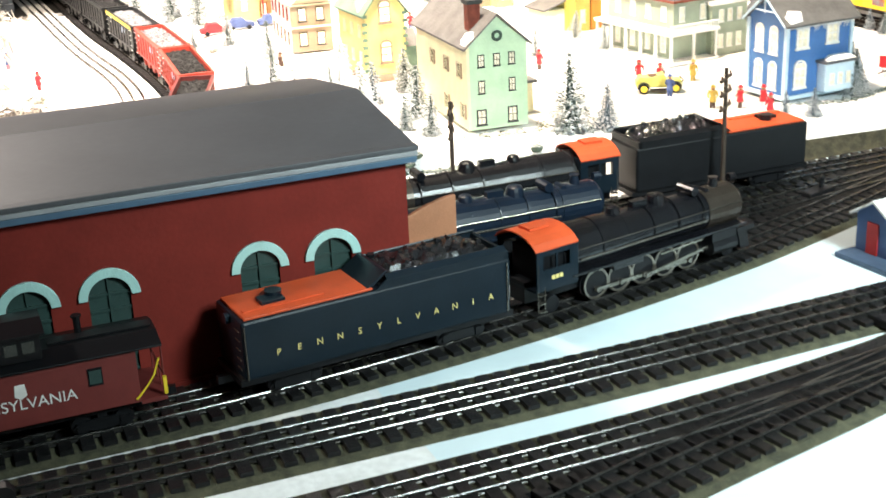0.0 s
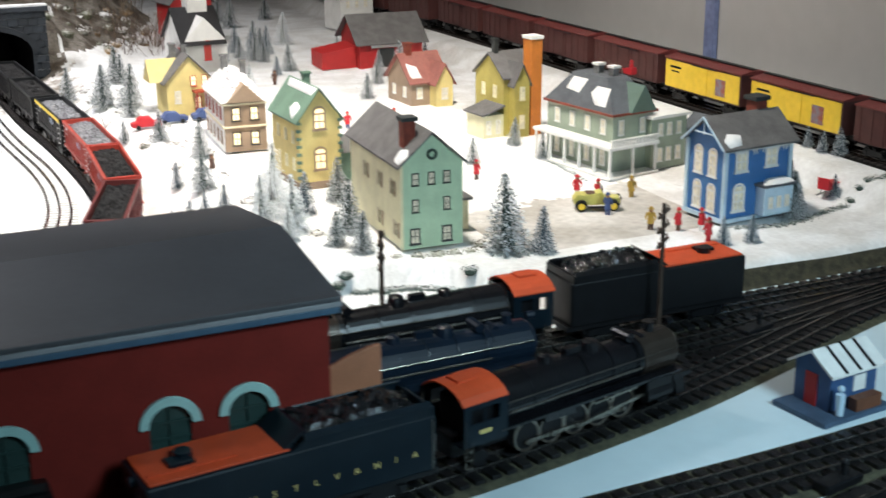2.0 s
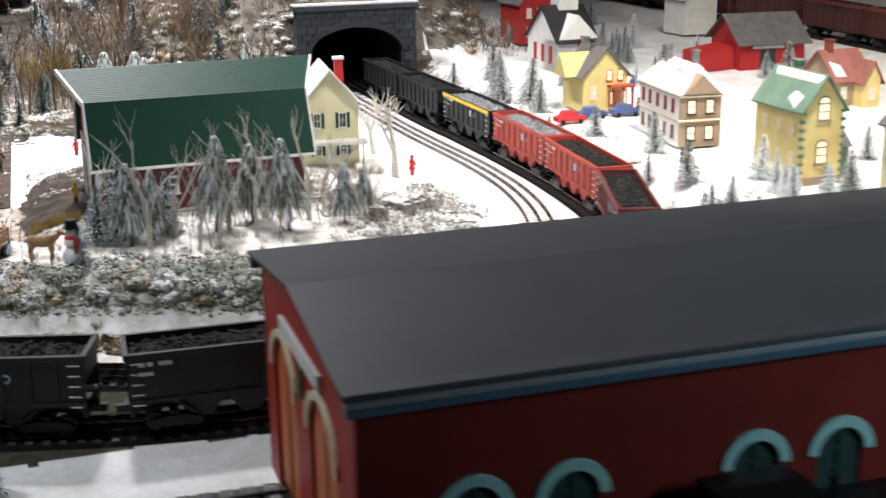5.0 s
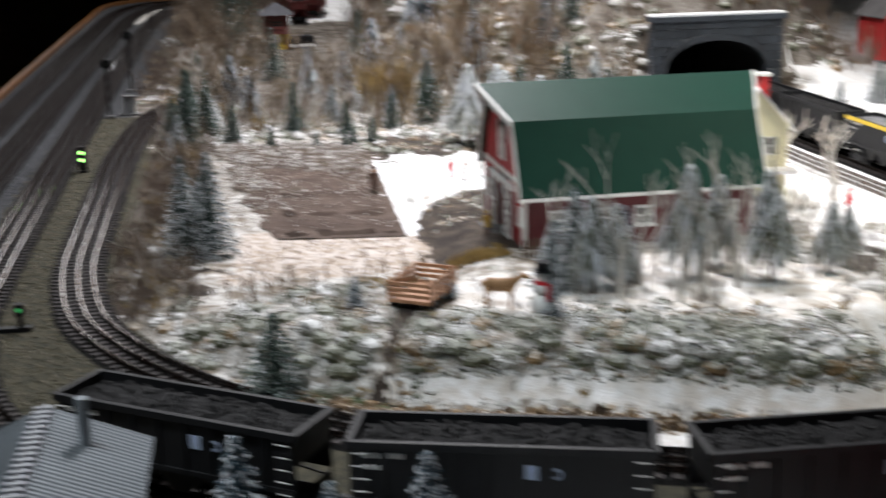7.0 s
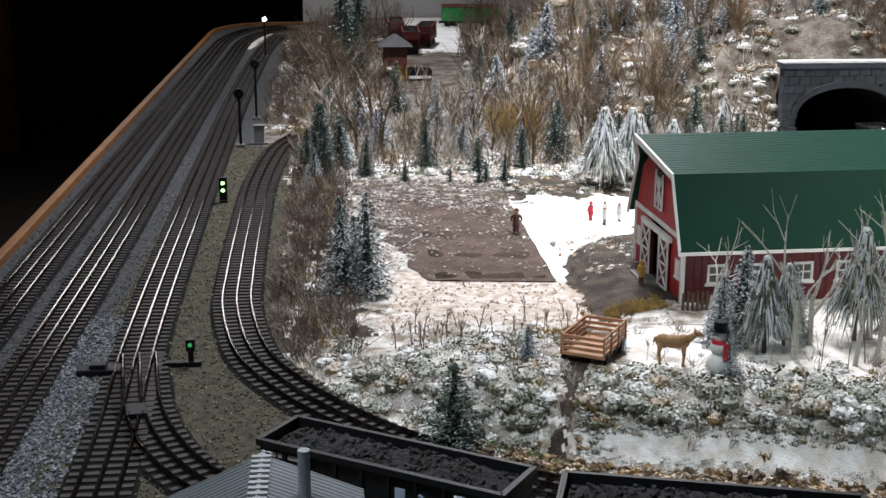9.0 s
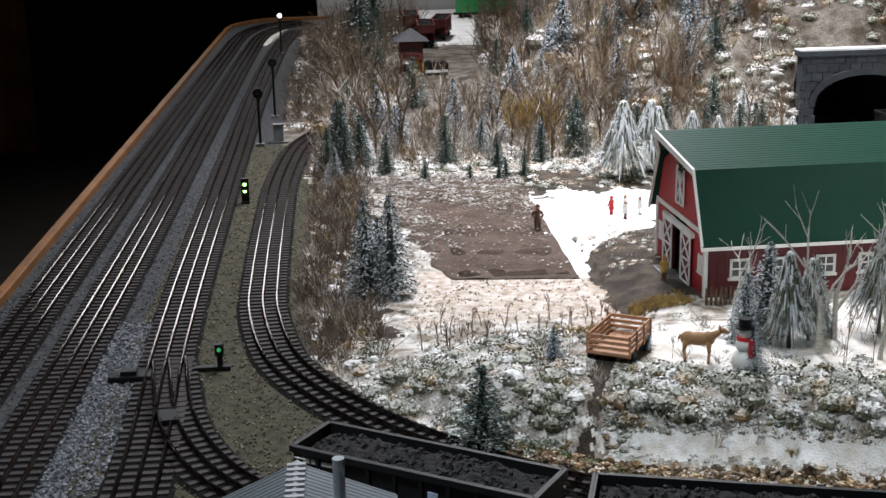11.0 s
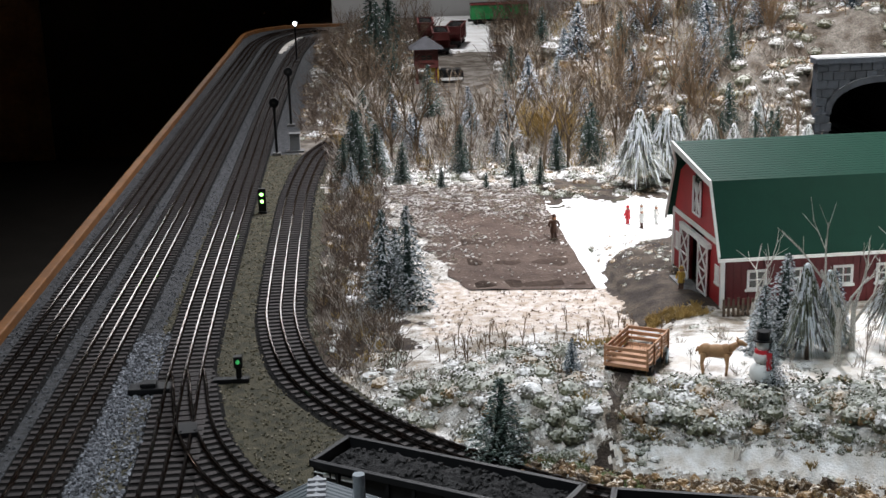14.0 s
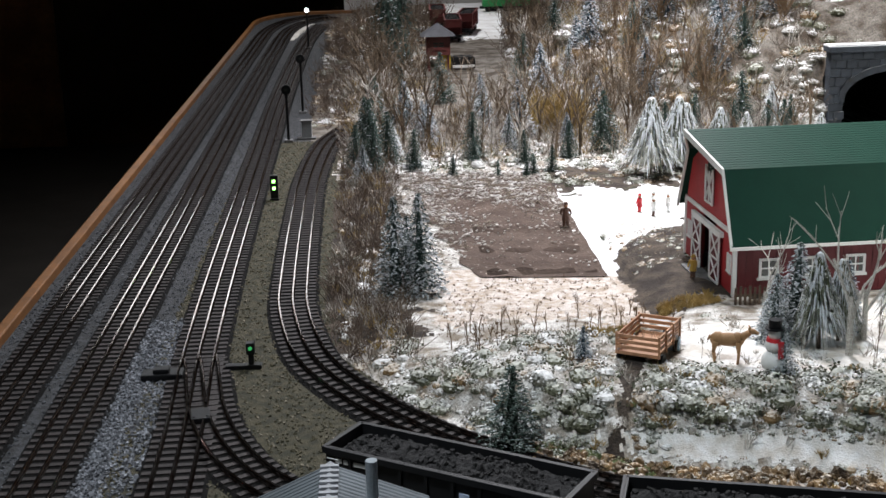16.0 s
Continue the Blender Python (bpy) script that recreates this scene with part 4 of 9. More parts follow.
def locomotive(m, label, length=0.30, body=None, drivers=5, roof=M_ORANGE, cab=True, boiler_z=0.054):
    body = body or M_BOILER
    root = thing("steam_locomotive", m, label, "locomotive", "steam engines in the yard")
    L, bz = length, boiler_z
    b = ring_hull(Mesh(), [(0.040, 0.0265, bz), (0.10, 0.0265, bz), (0.150, 0.0245, bz), (L - 0.055, 0.0225, bz)], 24)
    part("boiler", b, body, root, "dark riveted boiler", smooth=False, bevel=0)
    s = ring_hull(Mesh(), [(L - 0.055, 0.0235, bz), (L - 0.008, 0.0235, bz), (L - 0.004, 0.021, bz), (L - 0.004, 0.017, bz), (L, 0.016, bz), (L + 0.002, 0.010, bz)], 24)
    part("smokebox", s, M_BRONZE if cab else body, root, "brown-black smokebox")
    for i in range(6):
        bands = Mesh()
        x = 0.055 + i * (L - 0.12) / 5
        r = 0.0272 if x < 0.11 else 0.0255
        bands.arch(0, 0, r - 0.001, r, 0, 0.0016, 20, -0.3, math.pi + 0.3)
        cnt = 21 * 4
        for q in range(len(bands.v) - cnt, len(bands.v)):
            u, w, z = bands.v[q]
            bands.v[q] = (x + w, u, bz + z)
        part("boiler_band", bands, body, root)
    for x, r, h, name in ((0.125, 0.008, 0.012, "steam_dome"), (0.185, 0.010, 0.013, "sand_dome"), (L - 0.030, 0.0055, 0.013, "chimney")):
        d = ring_hull(Mesh(), [(0, r * 1.15, 0), (h * 0.5, r, 0), (h * 0.85, r * 0.85, 0), (h, r * 0.45 if "dome" in name else r * 1.1, 0)], 14)
        d.v = [(x + w, u, bz + 0.0205 + v) for v, u, w in d.v]
        part(name, d, body, root, smooth=False)
    top = Mesh()
    top.box(0.15, -0.004, bz + 0.023, 0.17, 0.004, bz + 0.031)
    part("turret", top, body, root)
    top = Mesh()
    top.tube((L - 0.068, -0.012, bz + 0.027), (L - 0.068, 0.012, bz + 0.027), 0.0055, n=10)
    part("steam_pipe", Mesh().tube((L - 0.048, -0.009, bz + 0.022), (L - 0.048, 0.009, bz + 0.022), 0.0035, n=8), body, root)
    part("feedwater_heater", top, body, root)
    hr = Mesh()
    for sgn in (-1, 1):
        hr.tube((0.05, sgn * 0.0285, bz + 0.008), (L - 0.01, sgn * 0.0255, bz + 0.008), 0.0006, n=5)
        hr.tube((0.06, sgn * 0.0265, bz - 0.004), (L - 0.06, sgn * 0.0245, bz - 0.004), 0.0012, n=6)
    part("handrail", hr, M_ROD, root, "thin bright handrail")
    rb = Mesh()
    for sgn in (-1, 1):
        rb.box(0.045, min(sgn * 0.020, sgn * 0.033), 0.0365, L - 0.01, max(sgn * 0.020, sgn * 0.033), 0.039)
        rb.box(0.10, min(sgn * 0.024, sgn * 0.032), 0.030, 0.14, max(sgn * 0.024, sgn * 0.032), 0.0365)
    part("running_board", rb, body, root)
    fr = Mesh()
    fr.box(0.0, -0.012, 0.014, L - 0.01, 0.012, 0.036)
    fr.prism([(L - 0.012, 0.030), (L + 0.002, 0.030), (L + 0.008, 0.004), (L - 0.005, 0.004)], -0.022, 0.022)
    fr.box(L - 0.02, -0.03, 0.028, L + 0.006, 0.03, 0.033)
    part("frame", fr, M_BLACK, root)
    for sgn in (-1, 1):
        c = Mesh().tube((L - 0.062, sgn * 0.027, 0.021), (L - 0.026, sgn * 0.027, 0.021), 0.010, n=14)
        c.box(L - 0.062, sgn * 0.027 - 0.007, 0.026, L - 0.026, sgn * 0.027 + 0.007, 0.037)
        part("cylinder", c, M_BLACK, root)
    r = 0.0165 if drivers >= 4 else 0.02
    first, gap = 0.085, (L - 0.16) / (drivers - 1) * 0.92
    for i in range(drivers):
        wheelset(root, first + i * gap, r, 0.037, spokes=1)
    for x in (0.028, L - 0.025):
        wheelset(root, x, 0.009, 0.036)
    for sgn in (-1, 1):
        rod = Mesh()
        rod.box(first - 0.004, sgn * 0.0235 - 0.001, r - 0.0075, first + gap * (drivers - 1) + 0.004, sgn * 0.0235 + 0.001, r - 0.0035)
        x1 = first + gap * (drivers // 2)
        rod.prism([(x1, r - 0.008), (L - 0.06, 0.0195), (L - 0.06, 0.0225), (x1, r - 0.004)], sgn * 0.0265 - 0.001, sgn * 0.0265 + 0.001)
        rod.prism([(x1 + 0.02, r + 0.012), (L - 0.07, 0.031), (L - 0.07, 0.033), (x1 + 0.02, r + 0.014)], sgn * 0.027 - 0.0008, sgn * 0.027 + 0.0008)
        for i in range(drivers):
            rod.tube((first + i * gap, sgn * 0.022, r - 0.0055), (first + i * gap, sgn * 0.026, r - 0.0055), 0.003, n=8)
        part("side_rod", rod, M_ROD, root, "bright side and main rods")
    hl = Mesh().tube((L - 0.006, 0, bz + 0.027), (L + 0.003, 0, bz + 0.027), 0.0045, n=12)
    part("headlight", hl, body, root)
    if cab:
        c = Mesh()
        for sgn in (-1, 1):
            ya, yb = sorted((sgn * 0.0325, sgn * 0.031))
            for x0, x1, z0, z1 in ((0.0, 0.008, 0.032, 0.074), (0.042, 0.052, 0.032, 0.074), (0.008, 0.042, 0.032, 0.053), (0.008, 0.042, 0.068, 0.074), (0.024, 0.026, 0.053, 0.068)):
                c.box(x0, ya, z0, x1, yb, z1)
        c.box(0.050, -0.031, 0.032, 0.052, 0.031, 0.076)
        c.box(0.0, -0.031, 0.030, 0.052, 0.031, 0.032)
        # black block added so the cab reads as dark through its windows
        part("backhead", Mesh().box(0.012, -0.024, 0.032, 0.049, 0.024, 0.068), M_BLACK, root, bevel=0.002)
        part("cab", c, M_NAVY, root, "dark cab with open side windows", weld=True)
        rf = Mesh()
        n = 8
        for i in range(n):
            a0, a1 = math.pi * (0.5 + 0.36 * (1 - 2 * i / n)), math.pi * (0.5 + 0.36 * (1 - 2 * (i + 1) / n))
            p = [(0.0365 * math.cos(a), 0.0645 + 0.0215 * math.sin(a)) for a in (a0, a1)]
            rf.prism([p[0], p[1], (p[1][0], p[1][1] + 0.0015), (p[0][0], p[0][1] + 0.0015)], -0.002, 0.052, "x")
        part("cab_roof", rf, roof, root, "orange-red cab roof", weld=True)
        part("roof_hatch", Mesh().box(0.010, -0.009, 0.0868, 0.034, 0.009, 0.0895), roof, root)
        bars_text(root, "number_bars", 0.018, 0.042, -0.0327, [(0, 0.004), (0.005, 0.004), (0.010, 0.004)], 0.004, M_GOLD)
        for sgn in (-1, 1):
            st = Mesh()
            st.tube((0.002, sgn * 0.032, 0.010), (0.002, sgn * 0.032, 0.06), 0.0007, n=5)
            st.tube((0.010, sgn * 0.032, 0.010), (0.010, sgn * 0.032, 0.036), 0.0007, n=5)
            for i in range(3):
                st.box(0.002, sgn * 0.032 - 0.003, 0.010 + i * 0.009, 0.010, sgn * 0.032 + 0.003, 0.011 + i * 0.009)
            part("cab_ladder", st, M_ROD, root)
    return root


def word(text, size, m, parent, material, label=""):
    cu = bpy.data.curves.new("word", "FONT")
    cu.body, cu.size, cu.align_x, cu.extrude = text, size, "CENTER", 0.0002
    tmp = new("word", cu)
    me = bpy.data.meshes.new_from_object(tmp.evaluated_get(bpy.context.evaluated_depsgraph_get()))
    bpy.data.objects.remove(tmp)
    me.materials.clear()
    me.materials.append(material)
    ob = new("lettering", me)
    ob.parent = parent
    ob.matrix_local = m
    return tagged(ob, label)


def tender(m, label, length=0.272, side=None, deck=M_ORANGE, coal_front=1, lettered=True, seed=20):
    side = side or M_NAVY
    root = thing("tender", m, label, "tender", "tenders in the yard")
    a, w, z0, z1 = length / 2, 0.0325, 0.022, 0.080
    b = Mesh()
    b.box(-a, -w, z0, a, w, z1 - 0.002)
    part("tank", b, side, root, "plain dark tank side", bevel=0.0025)
    part("deck", Mesh().box(-a + 0.004, -w + 0.003, z1 - 0.002, -a + length * 0.47, w - 0.003, z1 + 0.0004), deck, root, "orange-red tank deck", bevel=0.0004)
    for sgn in (-1, 1):
        ya, yb = sorted((sgn * w, sgn * (w - 0.002)))
        rim = Mesh()
        rim.prism([(-a + length * 0.47, z1 - 0.003), (a - 0.004, z1 - 0.003), (a - 0.004, z1 + 0.006), (-a + length * 0.52, z1 + 0.006)], ya, yb)
        part("bunker_side", rim, side, root)
        lip = Mesh()
        lip.prism([(sgn * (w + 0.0004), z1 + 0.0045), (sgn * (w + 0.0004), z1 + 0.0060), (sgn * (w - 0.0045), z1 + 0.0105), (sgn * (w - 0.0052), z1 + 0.0090)][::-sgn], -a + length * 0.52, a - 0.004, "x")
        part("bunker_lip", lip, side, root, "slanted bunker lip")
    rim = Mesh()
    rim.prism([(-a + length * 0.45, z1), (-a + length * 0.47, z1), (-a + length * 0.53, z1 + 0.013), (-a + length * 0.52, z1 + 0.013)], -w + 0.004, w - 0.004)
    part("bunker_slope", rim, side, root)
    part("bunker_end", Mesh().box(a - 0.006, -w, z1 - 0.003, a - 0.002, w, z1 + 0.006), side, root)
    coal_heap(root, -a + length * 0.50, a - 0.007, w - 0.003, z1 - 0.001, 0.018, M_COAL, seed, 0.0055)
    hatch = Mesh()
    hatch.tube((-a + 0.045, 0.004, z1), (-a + 0.045, 0.004, z1 + 0.007), 0.008, n=14)
    hatch.box(-a + 0.028, -0.012, z1, -a + 0.05, 0.004, z1 + 0.004)
    part("water_hatch", hatch, side, root)
    part("deck_rib", Mesh().box(-a + 0.008, -0.018, z1, -a + 0.085, -0.014, z1 + 0.002), deck, root)
    u = Mesh().box(-a - 0.004, -0.03, 0.017, a + 0.004, 0.03, 0.023)
    u.box(-a - 0.016, -0.003, 0.012, -a, 0.003, 0.019)
    part("underframe", u, M_BLACK, root)
    lad = Mesh()
    for i in range(6):
        lad.tube((-a - 0.0015, -w + 0.004, 0.024 + i * 0.009), (-a - 0.0015, -w + 0.014, 0.024 + i * 0.009), 0.0006, n=4)
    lad.tube((-a + 0.002, -w - 0.001, 0.024), (-a + 0.002, -w - 0.001, 0.074), 0.0007, n=5)
    lad.tube((a - 0.004, -w - 0.001, 0.024), (a - 0.004, -w - 0.001, 0.074), 0.0007, n=5)
    part("grab_irons", lad, M_ROD, root)
    lamp = Mesh().tube((-a - 0.004, 0, 0.072), (-a, 0, 0.072), 0.005, n=10)
    part("rear_lamp", lamp, side, root)
    for x in (-a + 0.05, a - 0.05):
        bogie(root, x)
    if lettered:
        for i, ch in enumerate("PENNSYLVANIA"):
            word(ch, 0.0085, pose(-a + 0.032 + i * 0.0198, -w - 0.0003, 0.0405, 90), root, M_GOLD, "gold letter")
    return root


locomotive(pose(1.082, 0.372, 0, 0, 0, 11.5), "black steam engine with orange cab roof, off its tender")
tender(pose(0.917, 0.349, 0, 0, 0, 6.5), "dark green lettered tender with coal and orange deck")
locomotive(pose(0.965, 0.513, 0, 0, 0, 1), "dark blue steam engine leaving the house door", 0.29, M_GREYBLUE, 4, cab=False, boiler_z=0.051)
locomotive(pose(1.322, 0.617, 0, 0, 0, 180), "black steam engine with orange cab roof behind the others", 0.315)
tender(pose(1.472, 0.617, 0, 0, 0, 180), "black tender heaped with coal, orange deck at its end", 0.25, M_BLACK, lettered=False, seed=21)


def caboose(m, label, cupola_lit=False):
    root = thing("caboose", m, label, "caboose", "red cabooses")
    a, w = 0.095, 0.031
    b = Mesh()
    b.box(-a, -w, 0.024, a, w, 0.074)
    part("body", b, M_CABOOSE, root, "dark red side", bevel=0.001)
    rf = Mesh()
    rf.prism([(-w - 0.003, 0.0725), (w + 0.003, 0.0725), (w + 0.003, 0.0745), (0.012, 0.0805), (-0.012, 0.0805), (-w - 0.003, 0.0745)], -a - 0.022, a + 0.022, "x")
    part("roof", rf, M_BLACK, root, bevel=0.0008)
    cu = Mesh().box(-0.036, -0.024, 0.078, 0.022, 0.024, 0.100)
    part("cupola", cu, M_BLACK, root, bevel=0.0008)
    part("cupola_roof", Mesh().prism([(-0.028, 0.100), (0.028, 0.100), (0.028, 0.102), (0, 0.106), (-0.028, 0.102)], -0.040, 0.026, "x"), M_BLACK, root)
    for x in (-0.024, -0.002, 0.012):
        part("cupola_window", Mesh().box(x - 0.005, -0.0246, 0.085, x + 0.005, -0.0239, 0.095), M_LIT if cupola_lit else M_GLASS, root)
    for x in (-0.055, 0.06):
        wn = part("side_window", Mesh().box(x - 0.005, -w - 0.0012, 0.050, x + 0.005, -w - 0.0004, 0.062), M_WINGREEN, root)
        part("frame", Mesh().box(x - 0.006, -w - 0.0008, 0.048, x + 0.006, -w, 0.064), M_BLACK, wn)
    part("stovepipe", Mesh().tube((0.055, 0.008, 0.078), (0.055, 0.008, 0.096), 0.003, n=8).tube((0.055, 0.008, 0.096), (0.055, 0.008, 0.098), 0.0045, n=8), M_BLACK, root)
    part("roof_walk", Mesh().box(-a - 0.018, -0.006, 0.081, -0.042, 0.006, 0.0825), M_BLACK, root)
    part("roof_walk", Mesh().box(0.028, -0.006, 0.081, a + 0.018, 0.006, 0.0825), M_BLACK, root)
    for sgn in (-1, 1):
        p = Mesh().box(min(sgn * a, sgn * (a + 0.022)), -w, 0.022, max(sgn * a, sgn * (a + 0.022)), w, 0.026)
        part("platform", p, M_CABOOSE, root)
        r = Mesh()
        for y in (-w + 0.002, -0.008, 0.008, w - 0.002):
            r.tube((sgn * (a + 0.021), y, 0.026), (sgn * (a + 0.021), y, 0.046 if abs(y) < 0.02 else 0.073), 0.0009, n=5)
        r.tube((sgn * (a + 0.021), -w, 0.045), (sgn * (a + 0.021), w, 0.045), 0.0009, n=5)
        part("end_rail", r, M_CABOOSE, root)
        y = Mesh()
        for k in range(4):
            t0, t1 = k / 4, (k + 1) / 4
            y.tube((sgn * (a + 0.018 - 0.022 * t0), -w - 0.001, 0.062 - 0.034 * t0 ** 0.6), (sgn * (a + 0.018 - 0.022 * t1), -w - 0.001, 0.062 - 0.034 * t1 ** 0.6), 0.0011, n=5)
        y.box(sgn * (a + 0.021) - 0.0015, -w - 0.002, 0.028, sgn * (a + 0.021) + 0.0015, -w + 0.001, 0.044)
        part("grab_rail", y, M_YELLOW, root, "yellow grab rails")
    bars_text(root, "side_lettering", -0.045, 0.0385, -w - 0.0002, [(0, 0.008)], 0.0012, M_WHITE)
    word("PENNSYLVANIA", 0.0135, pose(-0.004, -w - 0.0006, 0.040, 90), root, M_WHITE, "white road name")
    k = Mesh().prism([(-0.005, 0.052), (-0.004, 0.062), (0.004, 0.062), (0.005, 0.052), (0.0, 0.049)], -w - 0.0008, -w)
    part("emblem", k, M_WHITE, root, "white keystone-shaped mark")
    u = Mesh().box(-a - 0.02, -0.022, 0.017, a + 0.02, 0.022, 0.024)
    u.box(a + 0.02, -0.003, 0.012, a + 0.034, 0.003, 0.019).box(-a - 0.034, -0.003, 0.012, -a - 0.02, 0.003, 0.019)
    part("underframe", u, M_BLACK, root)
    for x in (-0.062, 0.062):
        bogie(root, x)
    return root


first_caboose = caboose(pose(0.600, 0.334, 0), "dark red caboose with yellow grab rails beside the engine house")
copy_thing(first_caboose, pose(0.355, 0.333, 0))
tagged(copy_thing(first_caboose, pose(2.05, 0.276, 0, 0, 0, 5)), "dark red caboose rolling away on the white board")


# ---- boxcars by the wall ----
def boxcar(m, label, colour, length=0.245, side=None):
    root = thing("boxcar", m, label, "boxcar", "freight cars along the wall")
    a, w = length / 2, 0.032
    part("body", Mesh().box(-a, -w, 0.024, a, w, 0.084), colour, root, bevel=0.001)
    part("roof", Mesh().prism([(-w - 0.002, 0.083), (w + 0.002, 0.083), (w + 0.002, 0.0855), (0, 0.091), (-w - 0.002, 0.0855)], -a - 0.002, a + 0.002, "x"), M_CARBROWN, root)
    if side:
        part("side_panel", Mesh().box(-a + 0.003, -w - 0.0012, 0.027, a - 0.003, -w - 0.0002, 0.080), side, root, "plain yellow side with dark lettering bars")
        bars_text(root, "lettering", -a + 0.02, 0.066, -w - 0.0012, [(0, 0.035), (0.005, 0.028)], 0.004, M_BLACK)
        bars_text(root, "small_lettering", -a + 0.024, 0.058, -w - 0.0012, [(0, 0.026)], 0.003, M_BLACK)
        part("emblem", Mesh().box(a - 0.075, -w - 0.0018, 0.034, a - 0.045, -w - 0.0012, 0.066), mat("red_blue_mark", (0.3, 0.08, 0.06), colour2=(0.2, 0.2, 0.25)), root)
    door = part("sliding_door", Mesh().box(-0.02, -w - 0.003, 0.027, 0.02, -w - 0.0013, 0.080), side or colour, root, bevel=0.0006)
    part("door_rail", Mesh().box(-0.03, -w - 0.0036, 0.080, 0.05, -w - 0.001, 0.0815), M_BLACK, door)
    for i in range(9):
        x = -a + length * (i + 0.5) / 9
        if abs(x) > 0.025 and not side:
            part("side_rib", Mesh().box(x - 0.001, -w - 0.0012, 0.026, x + 0.001, -w, 0.082), colour, root)
    part("roof_walk", Mesh().box(-a, -0.006, 0.0915, a, 0.006, 0.093), M_BLACK, root)
    part("underframe", Mesh().box(-a - 0.012, -0.01, 0.014, a + 0.012, 0.01, 0.024), M_BLACK, root)
    for x in (-a + 0.04, a - 0.04):
        bogie(root, x)
    return root


M_BOXBROWN = mat("boxcar_brown", (0.075, 0.022, 0.02), 0.6, vary=0.2, scale=30)
yellow_car = boxcar(pose(2.15, 1.405, 0.066, 0, 0, -90), "yellow refrigerator car with brown roof and ends", M_BOXBROWN, side=M_YELLOW)
copy_thing(yellow_car, pose(2.15, 1.13, 0.066, 0, 0, -90))
brown_car = boxcar(pose(2.15, 0.855, 0.066, 0, 0, -90), "dark brown boxcar standing along the grey wall", M_BOXBROWN)
for y in (0.58, 1.68, 1.955, 2.23, 2.505):
    copy_thing(brown_car, pose(2.15, y, 0.066, 0, 0, -90))
for i in range(4):
    copy_thing(brown_car, pose(2.125 - 0.018 * i, 2.785 + i * 0.275, 0.064, 0, 0, -86))


# ---- buildings ----
M_SNOWROOF = mat("snowy_roof", (0.16, 0.155, 0.16), 0.7, vary=0.25, scale=30, bump=0.3, top=SNOW, top_from=0.40, top_to=0.7)


def shingles_roof(root, x0, x1, y0, y1, eave, ridge, material, axis="x", over=0.006, name="roof"):
    """Two slopes with thickness; the ridge runs along the given axis."""
    for s in (0, 1):
        m = Mesh()
        if axis == "x":
            mid = (y0 + y1) / 2
            e = (y0 - over) if s == 0 else (y1 + over)
            k = (ridge - eave) / ((y1 - y0) / 2)
            ez = eave - over * k
            m.prism([(e, ez), (mid, ridge), (mid, ridge + 0.003), (e, ez + 0.003)], x0 - over, x1 + over, "x")
        else:
            mid = (x0 + x1) / 2
            e = (x0 - over) if s == 0 else (x1 + over)
            k = (ridge - eave) / ((x1 - x0) / 2)
            ez = eave - over * k
            m.prism([(e, ez), (mid, ridge), (mid, ridge + 0.003), (e, ez + 0.003)], y0 - over, y1 + over, "y")
        part(name, m, material, root)


def window(root, face, u, z, w, h, at, frame_m, pane_m, shutters=None, arched=False):
    """A framed window on the wall face at the given depth: 'f' looks to -y, 'l' to -x, 'r' to +x."""
    def put(m):
        out = Mesh()
        if face == "f":
            out.v = [(u + a, at + b, z + c) for a, b, c in m.v]
        elif face == "l":
            out.v = [(at + b, u - a, z + c) for a, b, c in m.v]
        else:
            out.v = [(at - b, u + a, z + c) for a, b, c in m.v]
        out.f, out.k = m.f, m.k
        return out

    f = Mesh()
    t = w * 0.13
    loop = [(-1, -1), (1, -1), (1, 1), (-1, 1)]
    f.add([(a * (w / 2 - q), d, b * (h / 2 - q)) for d in (-0.0014, 0.0) for q in (0.0, t) for a, b in loop],
          [(i + p, (i + 1) % 4 + p, (i + 1) % 4 + r, i + r) for p, r in ((0, 4), (8, 12), (0, 8), (4, 12)) for i in range(4)])
    ob = part("window", put(f), frame_m, root)
    part("sill", put(Mesh().box(-w / 2 - t * 0.6, -0.0022, -h / 2 - t * 0.6, w / 2 + t * 0.6, 0, -h / 2 + t * 0.4)), frame_m, ob)
    part("glazing_bar", put(Mesh().box(-w / 2 + t, -0.0011, -t * 0.3, w / 2 - t, 0, t * 0.3)), frame_m, ob)
    part("glazing_bar", put(Mesh().box(-t * 0.25, -0.0010, -h / 2 + t, t * 0.25, 0, h / 2 - t)), frame_m, ob)
    if arched:
        part("arch", put(Mesh().arch(0, h / 2, w * 0.38, w * 0.52, -0.0014, 0, 10)), frame_m, ob)
    part("pane", put(Mesh().box(-w / 2 + t * 0.5, -0.0007, -h / 2, w / 2 - t * 0.5, -0.0002, h / 2 + (w * 0.3 if arched else 0))), pane_m, ob)
    if shutters:
        for s in (-1, 1):
            a, b = sorted((s * w * 0.56, s * w * 0.92))
            part("shutter", put(Mesh().box(a, -0.0012, -h / 2, b, 0, h / 2)), shutters, ob)
    return ob


def block(root, x0, y0, x1, y1, z1, material, gable=None, ridge=0.0, name="wall", z0=0.0):
    m = Mesh()
    if gable == "y":
        mid = (x0 + x1) / 2
        m.prism([(x0, z0), (x1, z0), (x1, z1), (mid, ridge - 0.001), (x0, z1)], y0, y1, "y")
    elif gable == "x":
        mid = (y0 + y1) / 2
        m.prism([(y0, z0), (y1, z0), (y1, z1), (mid, ridge - 0.001), (y0, z1)], x0, x1, "x")
    else:
        m.box(x0, y0, z0, x1, y1, z1)
    return part(name, m, material, root)


